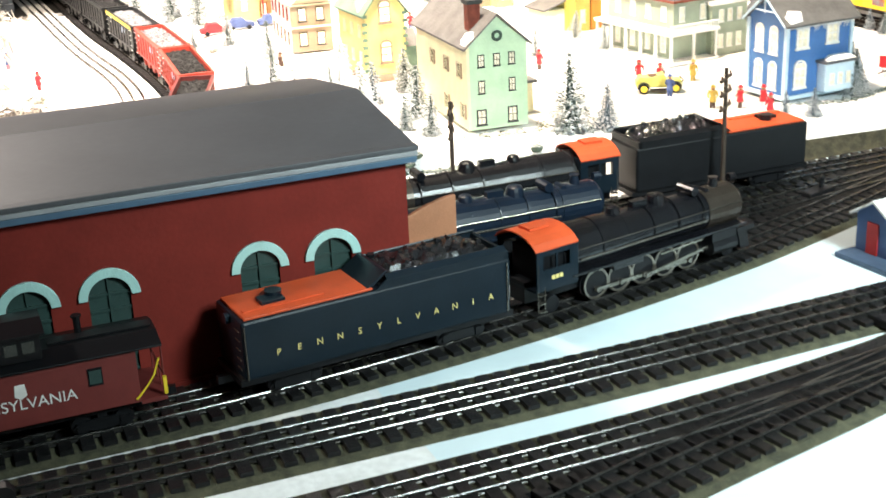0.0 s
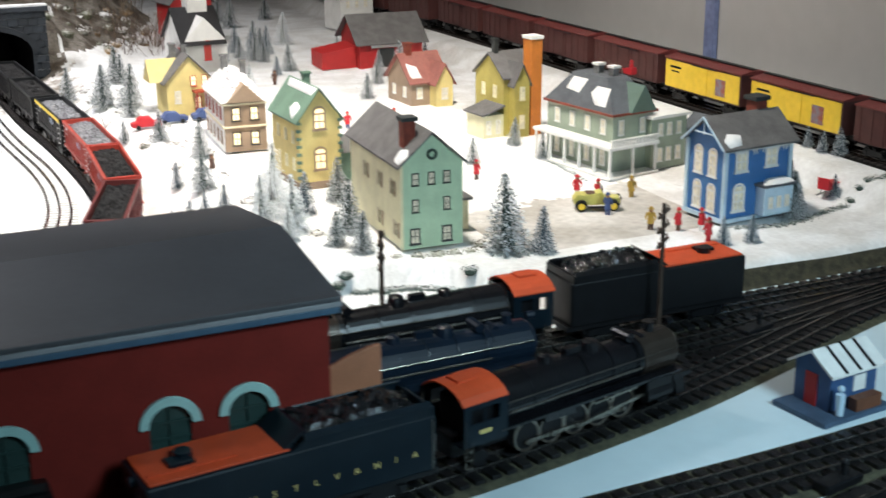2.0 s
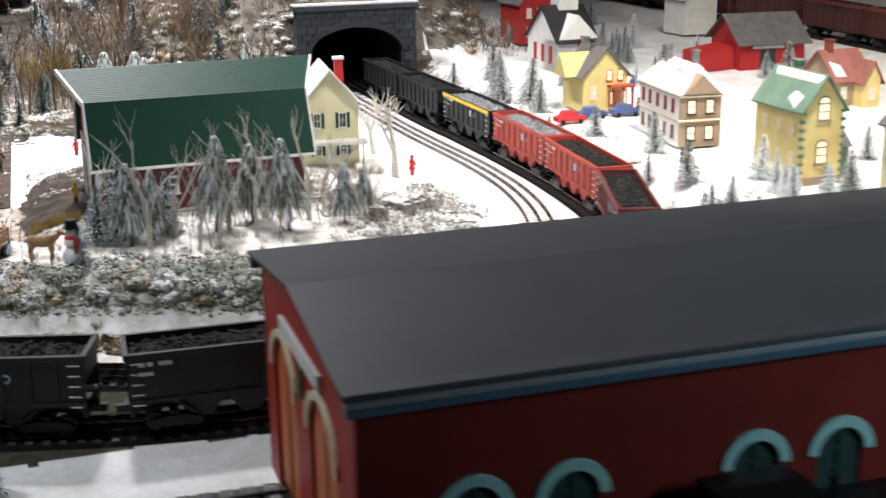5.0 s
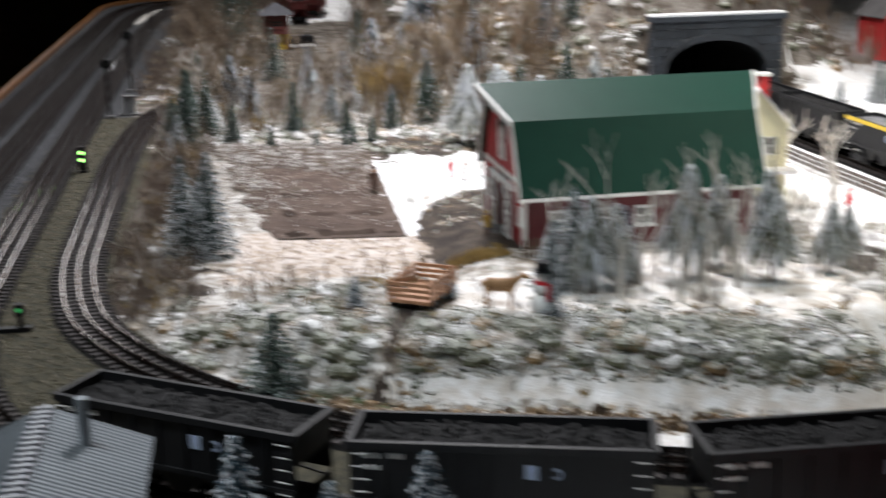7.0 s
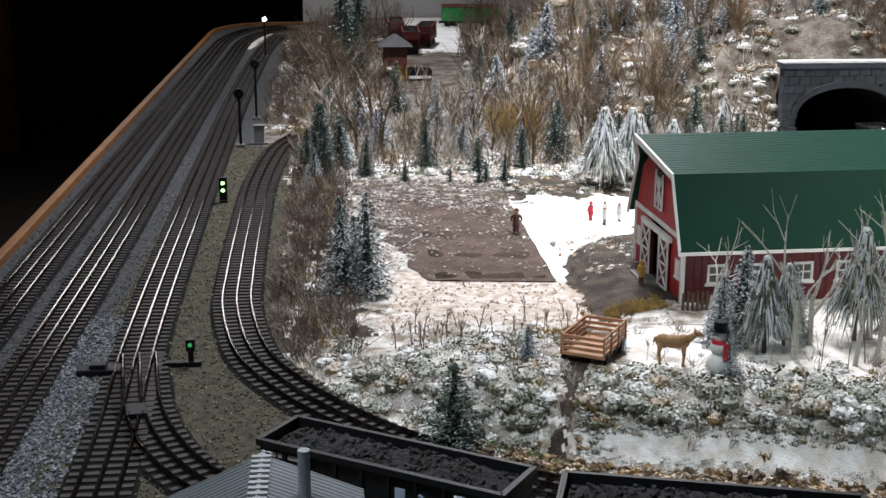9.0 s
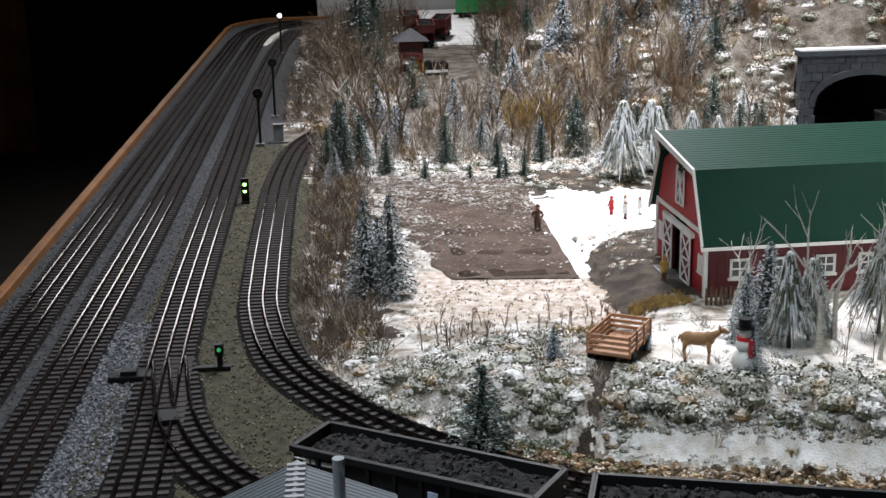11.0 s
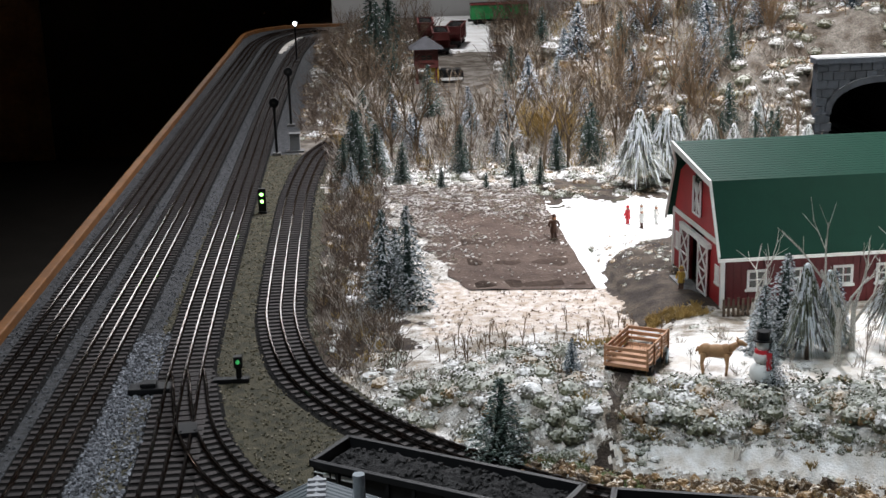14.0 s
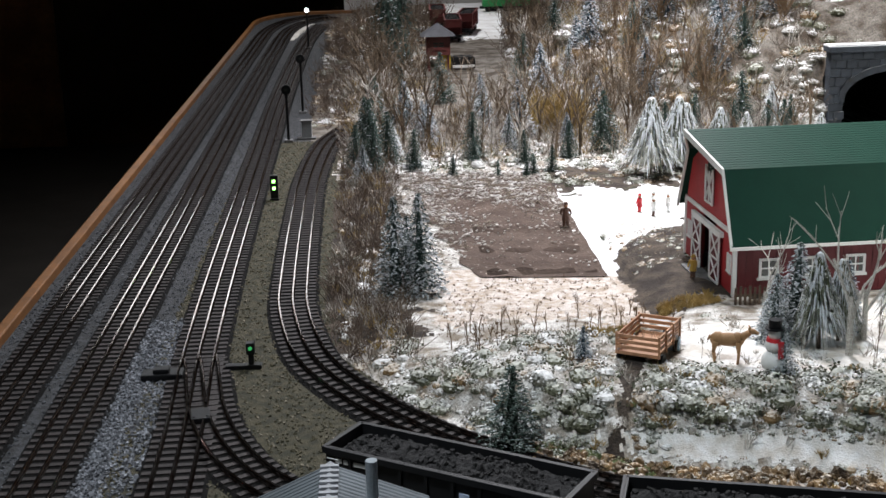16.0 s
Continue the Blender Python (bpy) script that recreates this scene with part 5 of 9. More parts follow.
def snow_patch(root, pts, lift=0.004):
    """A lump of snow lying on a roof, over an outline of points."""
    c = sum((Vector(p) for p in pts), Vector()) / len(pts)
    n = (Vector(pts[1]) - Vector(pts[0])).cross(Vector(pts[2]) - Vector(pts[0])).normalized()
    if n.z < 0:
        n = -n
    m = Mesh()
    k = len(pts)
    m.v = [tuple(Vector(p)) for p in pts] + [tuple(c.lerp(Vector(p), 0.72) + n * lift) for p in pts] + [tuple(c + n * lift * 1.2)]
    m.f = [(i, (i + 1) % k, k + (i + 1) % k, k + i) for i in range(k)] + [(k + i, k + (i + 1) % k, 2 * k) for i in range(k)]
    m.k = [0] * len(m.f)
    part("roof_snow", m, M_SNOW, root, "patch of snow on the roof", smooth=True)


def chimney(root, x, y, z0, z1, w, material, cap=None):
    m = Mesh().box(x - w / 2, y - w / 2, z0, x + w / 2, y + w / 2, z1)
    ob = part("chimney", m, material, root, bevel=0.0005)
    part("chimney_cap", Mesh().box(x - w * 0.65, y - w * 0.65, z1, x + w * 0.65, y + w * 0.65, z1 + w * 0.3), cap or material, ob)


M_MINT = mat("mint_green_wall", (0.42, 0.60, 0.42), 0.6, vary=0.1, scale=40)
M_CREAM = mat("cream_wall", (0.72, 0.68, 0.45), 0.6, vary=0.1, scale=40)
M_BLUE = mat("bright_blue_wall", (0.045, 0.17, 0.42), 0.5, vary=0.12, scale=40)
M_PALEBLUE = mat("pale_blue_trim", (0.50, 0.66, 0.78), 0.5, vary=0.1)
M_SAGE = mat("sage_wall", (0.30, 0.36, 0.28), 0.6, vary=0.12, scale=40)
M_SAGED = mat("dark_sage_wall", (0.10, 0.16, 0.13), 0.6, vary=0.12, scale=40)
M_OLIVEY = mat("mustard_wall", (0.42, 0.35, 0.09), 0.6, vary=0.15, scale=40)
M_TOWERO = mat("orange_tower", (0.62, 0.20, 0.03), 0.6, vary=0.2, scale=30)
M_LEMON = mat("lemon_wall", (0.70, 0.58, 0.24), 0.6, vary=0.1, scale=40)
M_BROWNW = mat("taupe_wall", (0.32, 0.23, 0.16), 0.6, vary=0.12, scale=40)
M_GREENROOF = mat("green_roof", (0.13, 0.22, 0.16), 0.6, vary=0.2, scale=30, bump=0.3)
M_GREYSH = mat("grey_shingles", (0.13, 0.125, 0.125), 0.75, vary=0.25, scale=40, bump=0.4)
M_BLUESH = mat("slate_shingles", (0.10, 0.11, 0.125), 0.7, vary=0.25, scale=40, bump=0.4)
M_BLACKROOF = mat("black_roof", (0.015, 0.015, 0.018), 0.6, vary=0.3, scale=40, bump=0.3)
M_PINKROOF = mat("rose_roof", (0.30, 0.11, 0.09), 0.7, vary=0.25, scale=30, bump=0.4)
M_BRICK = mat("chimney_brick", (0.24, 0.05, 0.03), 0.8, vary=0.3, scale=120, bump=0.4)
M_DEPOT = mat("depot_red", (0.42, 0.018, 0.018), 0.6, vary=0.15, scale=30)
M_DARKTRIM = mat("dark_trim", (0.03, 0.035, 0.035), 0.6)
M_LITC = mat("glowing_pane", (1.0, 0.85, 0.55), 0.4, vary=0.1, emit=0.9)
M_STONEG = mat("grey_stone", (0.22, 0.22, 0.22), 0.8, vary=0.4, scale=90, bump=0.5)


def house(m, label):
    return thing("house", m, label, "house", "houses of the snowy town")


def green_house():
    r = house(pose(1.282, 0.940, 0.026, 0, 0, -3), "mint green gabled house with cream side and brick chimney")
    W, D, E, R = 0.092, 0.225, 0.122, 0.163
    block(r, 0.0015, 0.0015, W - 0.0015, D, E, M_CREAM, "y", R, "side_wall")
    part("front_wall", Mesh().prism([(0, 0), (W, 0), (W, E), (W / 2, R - 0.001), (0, E)], -0.001, 0.0014), M_MINT, r, "mint green gable")
    shingles_roof(r, 0, W, 0, D, E, R, M_GREYSH, "y", 0.006)
    for u, z, w, h in ((0.020, 0.018, 0.015, 0.023), (0.068, 0.018, 0.015, 0.023), (0.021, 0.062, 0.010, 0.019), (0.068, 0.062, 0.010, 0.019), (0.021, 0.100, 0.010, 0.018), (0.045, 0.100, 0.010, 0.018), (0.068, 0.100, 0.010, 0.018)):
        window(r, "f", u, z, w, h, -0.001, M_DARKTRIM, M_LIT)
    for u in (0.035, 0.09, 0.15):
        window(r, "l", u, 0.082, 0.011, 0.022, 0.0015, M_CREAM, M_GLASS, M_BROWNW)
    window(r, "l", 0.022, 0.025, 0.012, 0.022, 0.0015, M_CREAM, M_GLASS, M_BROWNW)
    window(r, "l", 0.09, 0.025, 0.012, 0.022, 0.0015, M_CREAM, M_GLASS, M_BROWNW)
    wr = Mesh().arch(W / 2, 0.134, 0.004, 0.008, -0.003, -0.001, 18, 0, 2 * math.pi)
    part("wreath", wr, M_NEEDLE_G, r, "dark green wreath on the gable")
    chimney(r, 0.024, 0.036, 0.13, 0.176, 0.018, M_BRICK, M_DARKTRIM)
    snow_patch(r, [(-0.003, 0.0, 0.122), (0.010, -0.004, 0.134), (0.016, 0.012, 0.140), (0.012, 0.026, 0.136), (-0.002, 0.018, 0.123)])
    a = block(r, W, 0.06, W + 0.035, 0.11, 0.045, M_CREAM, name="annex")
    part("annex_roof", Mesh().box(W - 0.001, 0.055, 0.045, W + 0.040, 0.115, 0.049), M_GREYSH, a)
    window(r, "f", W + 0.017, 0.025, 0.012, 0.02, 0.06, M_WHITE, M_LIT)
    part("corner_board", Mesh().box(-0.001, -0.002, 0, 0.003, 0.002, E), M_CREAM, r)


def blue_house():
    r = house(pose(1.763, 0.852, 0.028, 0, 0, 4), "bright blue house with pale trim and icicles")
    W, D, E, R = 0.125, 0.085, 0.116, 0.150
    block(r, 0, 0, W, D, E, M_BLUE, "x", R)
    shingles_roof(r, 0, W, 0, D, E, R, M_GREYSH, "x", 0.010)
    for x, y in ((0, 0), (W, 0), (0, D)):
        part("corner_board", Mesh().box(x - 0.003, y - 0.003, 0, x + 0.003, y + 0.003, E - 0.004), M_PALEBLUE, r)
    part("band", Mesh().box(-0.001, -0.0015, E - 0.012, W + 0.001, 0, E - 0.003), M_PALEBLUE, r)
    part("sill_band", Mesh().box(-0.004, -0.004, -0.003, W + 0.004, D + 0.004, 0.003), M_PALEBLUE, r)
    for u in (0.028, 0.060):
        for z in (0.026, 0.080):
            window(r, "l", u, z, 0.019, 0.034, 0.0, M_WHITE, M_LIT, arched=True)
    for u, z in ((0.030, 0.088), (0.088, 0.090), (0.028, 0.028)):
        window(r, "f", u, z, 0.024, 0.031, 0.0, M_WHITE, M_LIT, arched=True)
    bay = part("bay", Mesh().prism([(0.062, 0.004), (0.118, 0.004), (0.118, 0.048), (0.062, 0.048)], -0.020, 0.0), M_PALEBLUE, r, "pale blue bay with a snowy top", bevel=0.001)
    part("bay_roof", Mesh().box(0.058, -0.024, 0.048, 0.122, 0.0, 0.052), M_BLUESH, bay)
    snow_patch(r, [(0.060, -0.020, 0.052), (0.09, -0.024, 0.052), (0.120, -0.020, 0.052), (0.118, -0.002, 0.053), (0.075, -0.001, 0.053)], 0.005)
    for u in (0.074, 0.090, 0.106):
        window(r, "f", u, 0.024, 0.010, 0.018, -0.020, M_WHITE, M_LIT)
    ic = Mesh()
    rnd = random.Random(4)
    for i in range(44):
        x = 0.004 + (W - 0.008) * i / 43
        ic.tube((x, -0.009, E - 0.005), (x, -0.009, E - 0.008 - rnd.random() * 0.011), 0.0012, 0.0002, n=4)
    part("icicles", ic, M_WHITE, r, "row of white icicles")
    tr = Mesh()
    tr.tube((-0.008, D / 2, R - 0.004), (-0.008, D / 2, R - 0.025), 0.0014, n=5)
    tr.tube((-0.008, D / 2 - 0.022, R - 0.022), (-0.008, D / 2 + 0.022, R - 0.022), 0.0014, n=5)
    tr.tube((-0.010, -0.006, E - 0.006), (-0.010, D / 2, R + 0.001), 0.002, n=5)
    tr.tube((-0.010, D + 0.006, E - 0.006), (-0.010, D / 2, R + 0.001), 0.002, n=5)
    part("gable_trim", tr, M_PALEBLUE, r)
    chimney(r, 0.103, 0.055, 0.12, 0.165, 0.022, M_BRICK, M_DARKTRIM)
    snow_patch(r, [(0.0, -0.008, 0.113), (0.024, -0.006, 0.115), (0.034, 0.010, 0.126), (0.01, 0.014, 0.129), (-0.004, 0.004, 0.121)])


def sage_mansion():
    r = house(pose(1.746, 1.140, 0.024, 0, 0, 8), "sage green mansion with a snowy two-storey porch")
    block(r, 0.030, 0.030, 0.120, 0.210, 0.105, M_SAGE)
    m = Mesh()
    a, b = (0.026, 0.026, 0.124, 0.214), (0.052, 0.075, 0.098, 0.165)
    z0, z1 = 0.105, 0.158
    v = [(a[0], a[1], z0), (a[2], a[1], z0), (a[2], a[3], z0), (a[0], a[3], z0), (b[0], b[1], z1), (b[2], b[1], z1), (b[2], b[3], z1), (b[0], b[3], z1)]
    m.add(v, [(3, 2, 1, 0), (4, 5, 6, 7), (0, 1, 5, 4), (1, 2, 6, 5), (2, 3, 7, 6), (3, 0, 4, 7)])
    part("roof", m, M_BLUESH, r, "slate hipped roof with snow")
    part("gable", Mesh().prism([(0.062, 0.105), (0.118, 0.105), (0.09, 0.150)], 0.020, 0.07), M_SAGED, r)
    block(r, 0.105, 0.016, 0.185, 0.12, 0.090, M_SAGE, name="wing")
    part("wing_roof", Mesh().box(0.100, 0.010, 0.090, 0.190, 0.126, 0.095), M_WHITE, r, "flat snowy roof")
    for x0, y0, x1, y1 in ((0.0, 0.0, 0.110, 0.030), (0.0, 0.030, 0.030, 0.215)):
        part("porch_roof", Mesh().box(x0, y0, 0.050, x1, y1, 0.056), M_WHITE, r, "snowy porch roof", bevel=0.001)
        part("porch_floor", Mesh().box(x0, y0, 0.0, x1, y1, 0.004), M_WHITE, r)
    for i in range(6):
        part("porch_post", Mesh().box(0.003, 0.003 + i * 0.041, 0.004, 0.007, 0.007 + i * 0.041, 0.050), M_WHITE, r)
    for i in (1, 2):
        part("porch_post", Mesh().box(0.003 + i * 0.05, 0.003, 0.004, 0.007 + i * 0.05, 0.007, 0.050), M_WHITE, r)
    bal = Mesh()
    for i in range(20):
        bal.box(0.006 + i * 0.0052, 0.002, 0.056, 0.0085 + i * 0.0052, 0.004, 0.066)
    bal.box(0.003, 0.001, 0.066, 0.110, 0.005, 0.068)
    part("balustrade", bal, M_WHITE, r)
    for i in range(4):
        window(r, "l", 0.055 + i * 0.042, 0.080, 0.013, 0.026, 0.030, M_WHITE, M_LIT)
        window(r, "l", 0.055 + i * 0.042, 0.028, 0.013, 0.030, 0.030, M_WHITE, M_LIT)
    window(r, "f", 0.048, 0.080, 0.012, 0.026, 0.030, M_WHITE, M_LIT)
    window(r, "f", 0.095, 0.080, 0.012, 0.026, 0.030, M_WHITE, M_LIT)
    for u in (0.125, 0.145, 0.167):
        window(r, "f", u, 0.070, 0.011, 0.022, 0.016, M_WHITE, M_LIT)
        window(r, "f", u, 0.026, 0.011, 0.024, 0.016, M_WHITE, M_LIT)
    part("cornice", Mesh().box(0.024, 0.024, 0.101, 0.126, 0.216, 0.105), mat("brick_red_band", (0.25, 0.05, 0.03)), r)
    for y in (0.085, 0.125):
        chimney(r, 0.075, y, 0.14, 0.172, 0.013, M_STONEG, M_WHITE)
    snow_patch(r, [(0.030, 0.05, 0.112), (0.045, 0.055, 0.143), (0.045, 0.09, 0.143), (0.038, 0.10, 0.13), (0.030, 0.08, 0.113)], 0.003)
    snow_patch(r, [(0.036, 0.13, 0.126), (0.048, 0.12, 0.15), (0.048, 0.16, 0.15), (0.038, 0.17, 0.128)], 0.003)


def tower_house():
    r = house(pose(1.742, 1.515, 0.024, 0, 0, 6), "mustard house with a tall orange tower")
    block(r, 0, 0, 0.075, 0.10, 0.115, M_OLIVEY, "x", 0.155)
    shingles_roof(r, 0, 0.075, 0, 0.10, 0.115, 0.155, M_GREYSH, "x", 0.005)
    block(r, 0.012, -0.020, 0.046, 0.0, 0.105, M_OLIVEY, "y", 0.140, "gable_bay")
    shingles_roof(r, 0.012, 0.046, -0.020, 0.03, 0.105, 0.140, M_GREYSH, "y", 0.004)
    t = part("tower", Mesh().box(0.052, -0.016, 0, 0.077, 0.012, 0.185), M_TOWERO, r, "orange square tower", bevel=0.001)
    part("tower_cap", Mesh().box(0.050, -0.018, 0.185, 0.079, 0.014, 0.191), M_WHITE, t)
    for z in (0.03, 0.085):
        window(r, "f", 0.029, z, 0.012, 0.026, -0.020, M_CREAM, M_LIT)
        for u in (0.03, 0.07):
            window(r, "l", u, z, 0.012, 0.024, 0.0, M_CREAM, M_LIT)
    part("porch", Mesh().box(-0.045, 0.0, 0, 0.0, 0.06, 0.045), M_CREAM, r)
    part("porch_roof", Mesh().prism([(-0.05, 0.045), (0.0, 0.060), (0.0, 0.063), (-0.05, 0.048)], -0.006, 0.066), M_GREYSH, r)
    for u in (-0.034, -0.012):
        window(r, "f", u, 0.022, 0.010, 0.026, 0.0, M_WHITE, M_LIT)
    chimney(r, 0.012, 0.05, 0.135, 0.180, 0.010, M_DARKTRIM)
    snow_patch(r, [(0.045, -0.004, 0.116), (0.05, 0.02, 0.128), (0.05, 0.045, 0.152), (0.036, 0.045, 0.152), (0.03, 0.01, 0.122)], 0.003)


def yellow_house():
    r = house(pose(1.262, 1.312, 0.024, 0, 0, 2), "tall lemon yellow house with green roof and glowing windows")
    W, D, E, R = 0.072, 0.125, 0.118, 0.165
    block(r, 0, 0, W, D, E, M_LEMON, "y", R)
    shingles_roof(r, 0, W, 0, D, E, R, M_GREENROOF, "y", 0.006)
    part("stone_base", Mesh().box(-0.002, -0.002, 0, W + 0.002, D, 0.012), M_BROWNW, r)
    for z in (0.045, 0.112):
        window(r, "f", W / 2, z, 0.022, 0.028, 0.0, M_BROWNW, M_LITC, arched=True)
    for z in (0.040, 0.085):
        for u in (0.025, 0.06, 0.095):
            window(r, "l", u, z, 0.011, 0.020, 0.0, M_CREAM, M_LIT)
    q = Mesh().box(-0.004, -0.0012, 0, 0.004, 0.003, 0.005).data("corner_stone", M_GREENROOF)
    for i in range(8):
        for x in (0.0, W):
            piece("corner_stone", q, r, pose(x, 0, 0.018 + i * 0.013))
    part("side_porch", Mesh().box(W, 0.02, 0, W + 0.030, 0.07, 0.05), M_GREENROOF, r)
    part("porch_top", Mesh().prism([(0.015, 0.05), (0.075, 0.05), (0.045, 0.075)], W, W + 0.034, "x"), M_GREYSH, r)
    chimney(r, 0.05, 0.09, 0.135, 0.175, 0.012, M_GREENROOF)
    snow_patch(r, [(-0.004, 0.02, 0.116), (0.012, 0.015, 0.134), (0.016, 0.04, 0.139), (0.006, 0.05, 0.126)], 0.005)
    snow_patch(r, [(0.026, 0.0, 0.153), (0.034, 0.0, 0.166), (0.034, 0.12, 0.166), (0.026, 0.12, 0.153)], 0.003)


def taupe_building():
    r = house(pose(1.225, 1.628, 0.024, 0, 0, -4), "taupe and white two-storey hall with pediment")
    W, D, E = 0.078, 0.175, 0.092
    block(r, 0, 0, W, D, E, M_WHITE, name="side_wall")
    part("front_wall", Mesh().box(0.0, -0.002, 0, W, 0.0, E), M_BROWNW, r, "taupe front")
    m = Mesh()
    v = [(-0.006, -0.006, E), (W + 0.006, -0.006, E), (W + 0.006, D + 0.006, E), (-0.006, D + 0.006, E), (0.028, 0.03, E + 0.045), (W - 0.028, 0.03, E + 0.045), (W - 0.028, D - 0.04, E + 0.045), (0.028, D - 0.04, E + 0.045)]
    m.add(v, [(3, 2, 1, 0), (4, 5, 6, 7), (0, 1, 5, 4), (1, 2, 6, 5), (2, 3, 7, 6), (3, 0, 4, 7)])
    part("roof", m, M_SNOWROOF, r, "hipped roof white with snow")
    part("pediment", Mesh().prism([(0.004, E), (W - 0.004, E), (W / 2, E + 0.034)], -0.008, 0.03), M_BROWNW, r)
    for z in (E - 0.002, 0.048):
        part("band", Mesh().box(-0.003, -0.006, z - 0.003, W + 0.003, D + 0.003, z), M_CREAMTRIM, r)
    for z in (0.024, 0.070):
        for u in (0.022, 0.056):
            window(r, "f", u, z, 0.016, 0.026, -0.002, M_DARKTRIM, M_LITC)
        for u in (0.025, 0.058, 0.092, 0.126, 0.156):
            window(r, "l", u, z, 0.011, 0.024, 0.0, M_CARRED if z > 0.05 else M_BROWNW, M_GLASS)
    chimney(r, 0.05, 0.05, E + 0.04, E + 0.066, 0.010, M_STONEG)
    chimney(r, 0.03, 0.12, E + 0.04, E + 0.066, 0.012, M_STONEG)


def porch_house():
    r = house(pose(1.205, 1.985, 0.024, 0, 0, 0), "small yellow house with glowing red porch")
    W, D, E, R = 0.095, 0.10, 0.075, 0.125
    block(r, 0, 0, W, D, E, M_LEMON, "y", R)
    shingles_roof(r, 0, W, 0, D, E, R, M_GREYSH, "y", 0.008)
    part("cross_gable", Mesh().prism([(0.02, 0.07), (0.08, 0.07), (0.05, 0.115)], -0.03, 0.04, "x"), M_LEMON, r)
    p = part("porch", Mesh().box(0.055, -0.022, 0, 0.100, 0.0, 0.004).box(0.052, -0.024, 0.050, 0.103, 0.0, 0.054), mat("porch_red", (0.5, 0.09, 0.04)), r)
    for x in (0.056, 0.076, 0.097):
        part("post", Mesh().box(x, -0.021, 0.004, x + 0.003, -0.018, 0.05), M_DEPOT, p)
    for u in (0.064, 0.088):
        window(r, "f", u, 0.026, 0.014, 0.028, 0.0, M_DEPOT, M_LITC)
        window(r, "f", u - 0.008, 0.072, 0.012, 0.022, 0.0, M_DEPOT, M_LITC)
    window(r, "f", 0.022, 0.04, 0.012, 0.026, 0.0, M_WHITE, M_LIT)
    chimney(r, 0.03, 0.06, 0.10, 0.14, 0.012, M_STONEG)
    chimney(r, 0.05, 0.045, 0.11, 0.138, 0.010, M_STONEG)


def church():
    r = thing("church", pose(1.37, 2.50, 0.020, 0, 0, 2), "white church with black roof and red windows", "church")
    W, D, E, R = 0.10, 0.175, 0.075, 0.150
    block(r, 0, 0, W, D, E, M_WHITE, "x", R)
    block(r, 0, 0.0, 0.11, 0.075, E, M_WHITE, "y", 0.135, "nave")
    shingles_roof(r, 0.0, W, 0, D, E, R, M_BLACKROOF, "x", 0.008)
    for y in (0.04, 0.085, 0.13):
        window(r, "l", y, 0.04, 0.016, 0.04, 0.0, M_DEPOT, M_CARRED)
    window(r, "f", 0.06, 0.05, 0.018, 0.04, 0.0, M_DEPOT, M_CARRED, arched=True)
    s = part("steeple", Mesh().box(0.035, 0.07, 0.14, 0.085, 0.12, 0.20), M_WHITE, r)
    part("spire", Mesh().box(0.030, 0.065, 0.20, 0.09, 0.125, 0.215), M_BLACKROOF, s)


def depot():
    r = thing("depot", pose(1.775, 2.35, 0.022, 0, 0, -4), "bright red wooden depot with wide grey roof", "depot")
    W, D, E, R = 0.165, 0.16, 0.070, 0.125
    block(r, 0, 0, W, D, E, M_DEPOT, "x", R)
    shingles_roof(r, 0, W, 0, D, E, R, M_GREYSH, "x", 0.014)
    part("door", Mesh().box(0.05, -0.002, 0, 0.09, 0, 0.05), M_DARKTRIM, r)
    part("door_rail", Mesh().box(0.03, -0.004, 0.052, 0.11, -0.001, 0.058), M_WHITE, r)
    for i in range(12):
        x = 0.006 + i * 0.0135
        part("batten", Mesh().box(x, -0.0012, 0, x + 0.002, 0.0, E), M_DEPOT, r)
    for y in (0.05, 0.11):
        window(r, "l", y, 0.04, 0.018, 0.024, 0.0, M_WHITE, M_GLASS)
    part("lean_to", Mesh().prism([(-0.09, 0.0), (0.0, 0.0), (0.0, 0.055), (-0.09, 0.04)], 0.03, 0.13), M_DEPOT, r)


def rose_cottage():
    r = house(pose(1.70, 1.86, 0.024, 0, 0, 4), "small cottage with rose red roof")
    block(r, 0, 0, 0.085, 0.11, 0.055, M_BROWNW, "x", 0.105)
    shingles_roof(r, 0, 0.085, 0, 0.11, 0.055, 0.105, M_PINKROOF, "x", 0.008)
    block(r, 0.045, -0.03, 0.085, 0.0, 0.055, M_LEMON, "y", 0.09, "porch_bay")
    shingles_roof(r, 0.045, 0.085, -0.03, 0.05, 0.055, 0.09, M_PINKROOF, "y", 0.006)
    for u in (0.02, 0.065):
        window(r, "f", u, 0.028, 0.014, 0.024, 0.0 if u < 0.04 else -0.03, M_WHITE, M_LIT)
    for u in (0.03, 0.08):
        window(r, "l", u, 0.028, 0.014, 0.022, 0.0, M_WHITE, M_LIT)
    chimney(r, 0.02, 0.055, 0.09, 0.125, 0.014, M_BRICK)
    snow_patch(r, [(-0.004, 0.0, 0.052), (0.03, 0.0, 0.055), (0.03, 0.03, 0.08), (0.0, 0.04, 0.09)], 0.004)


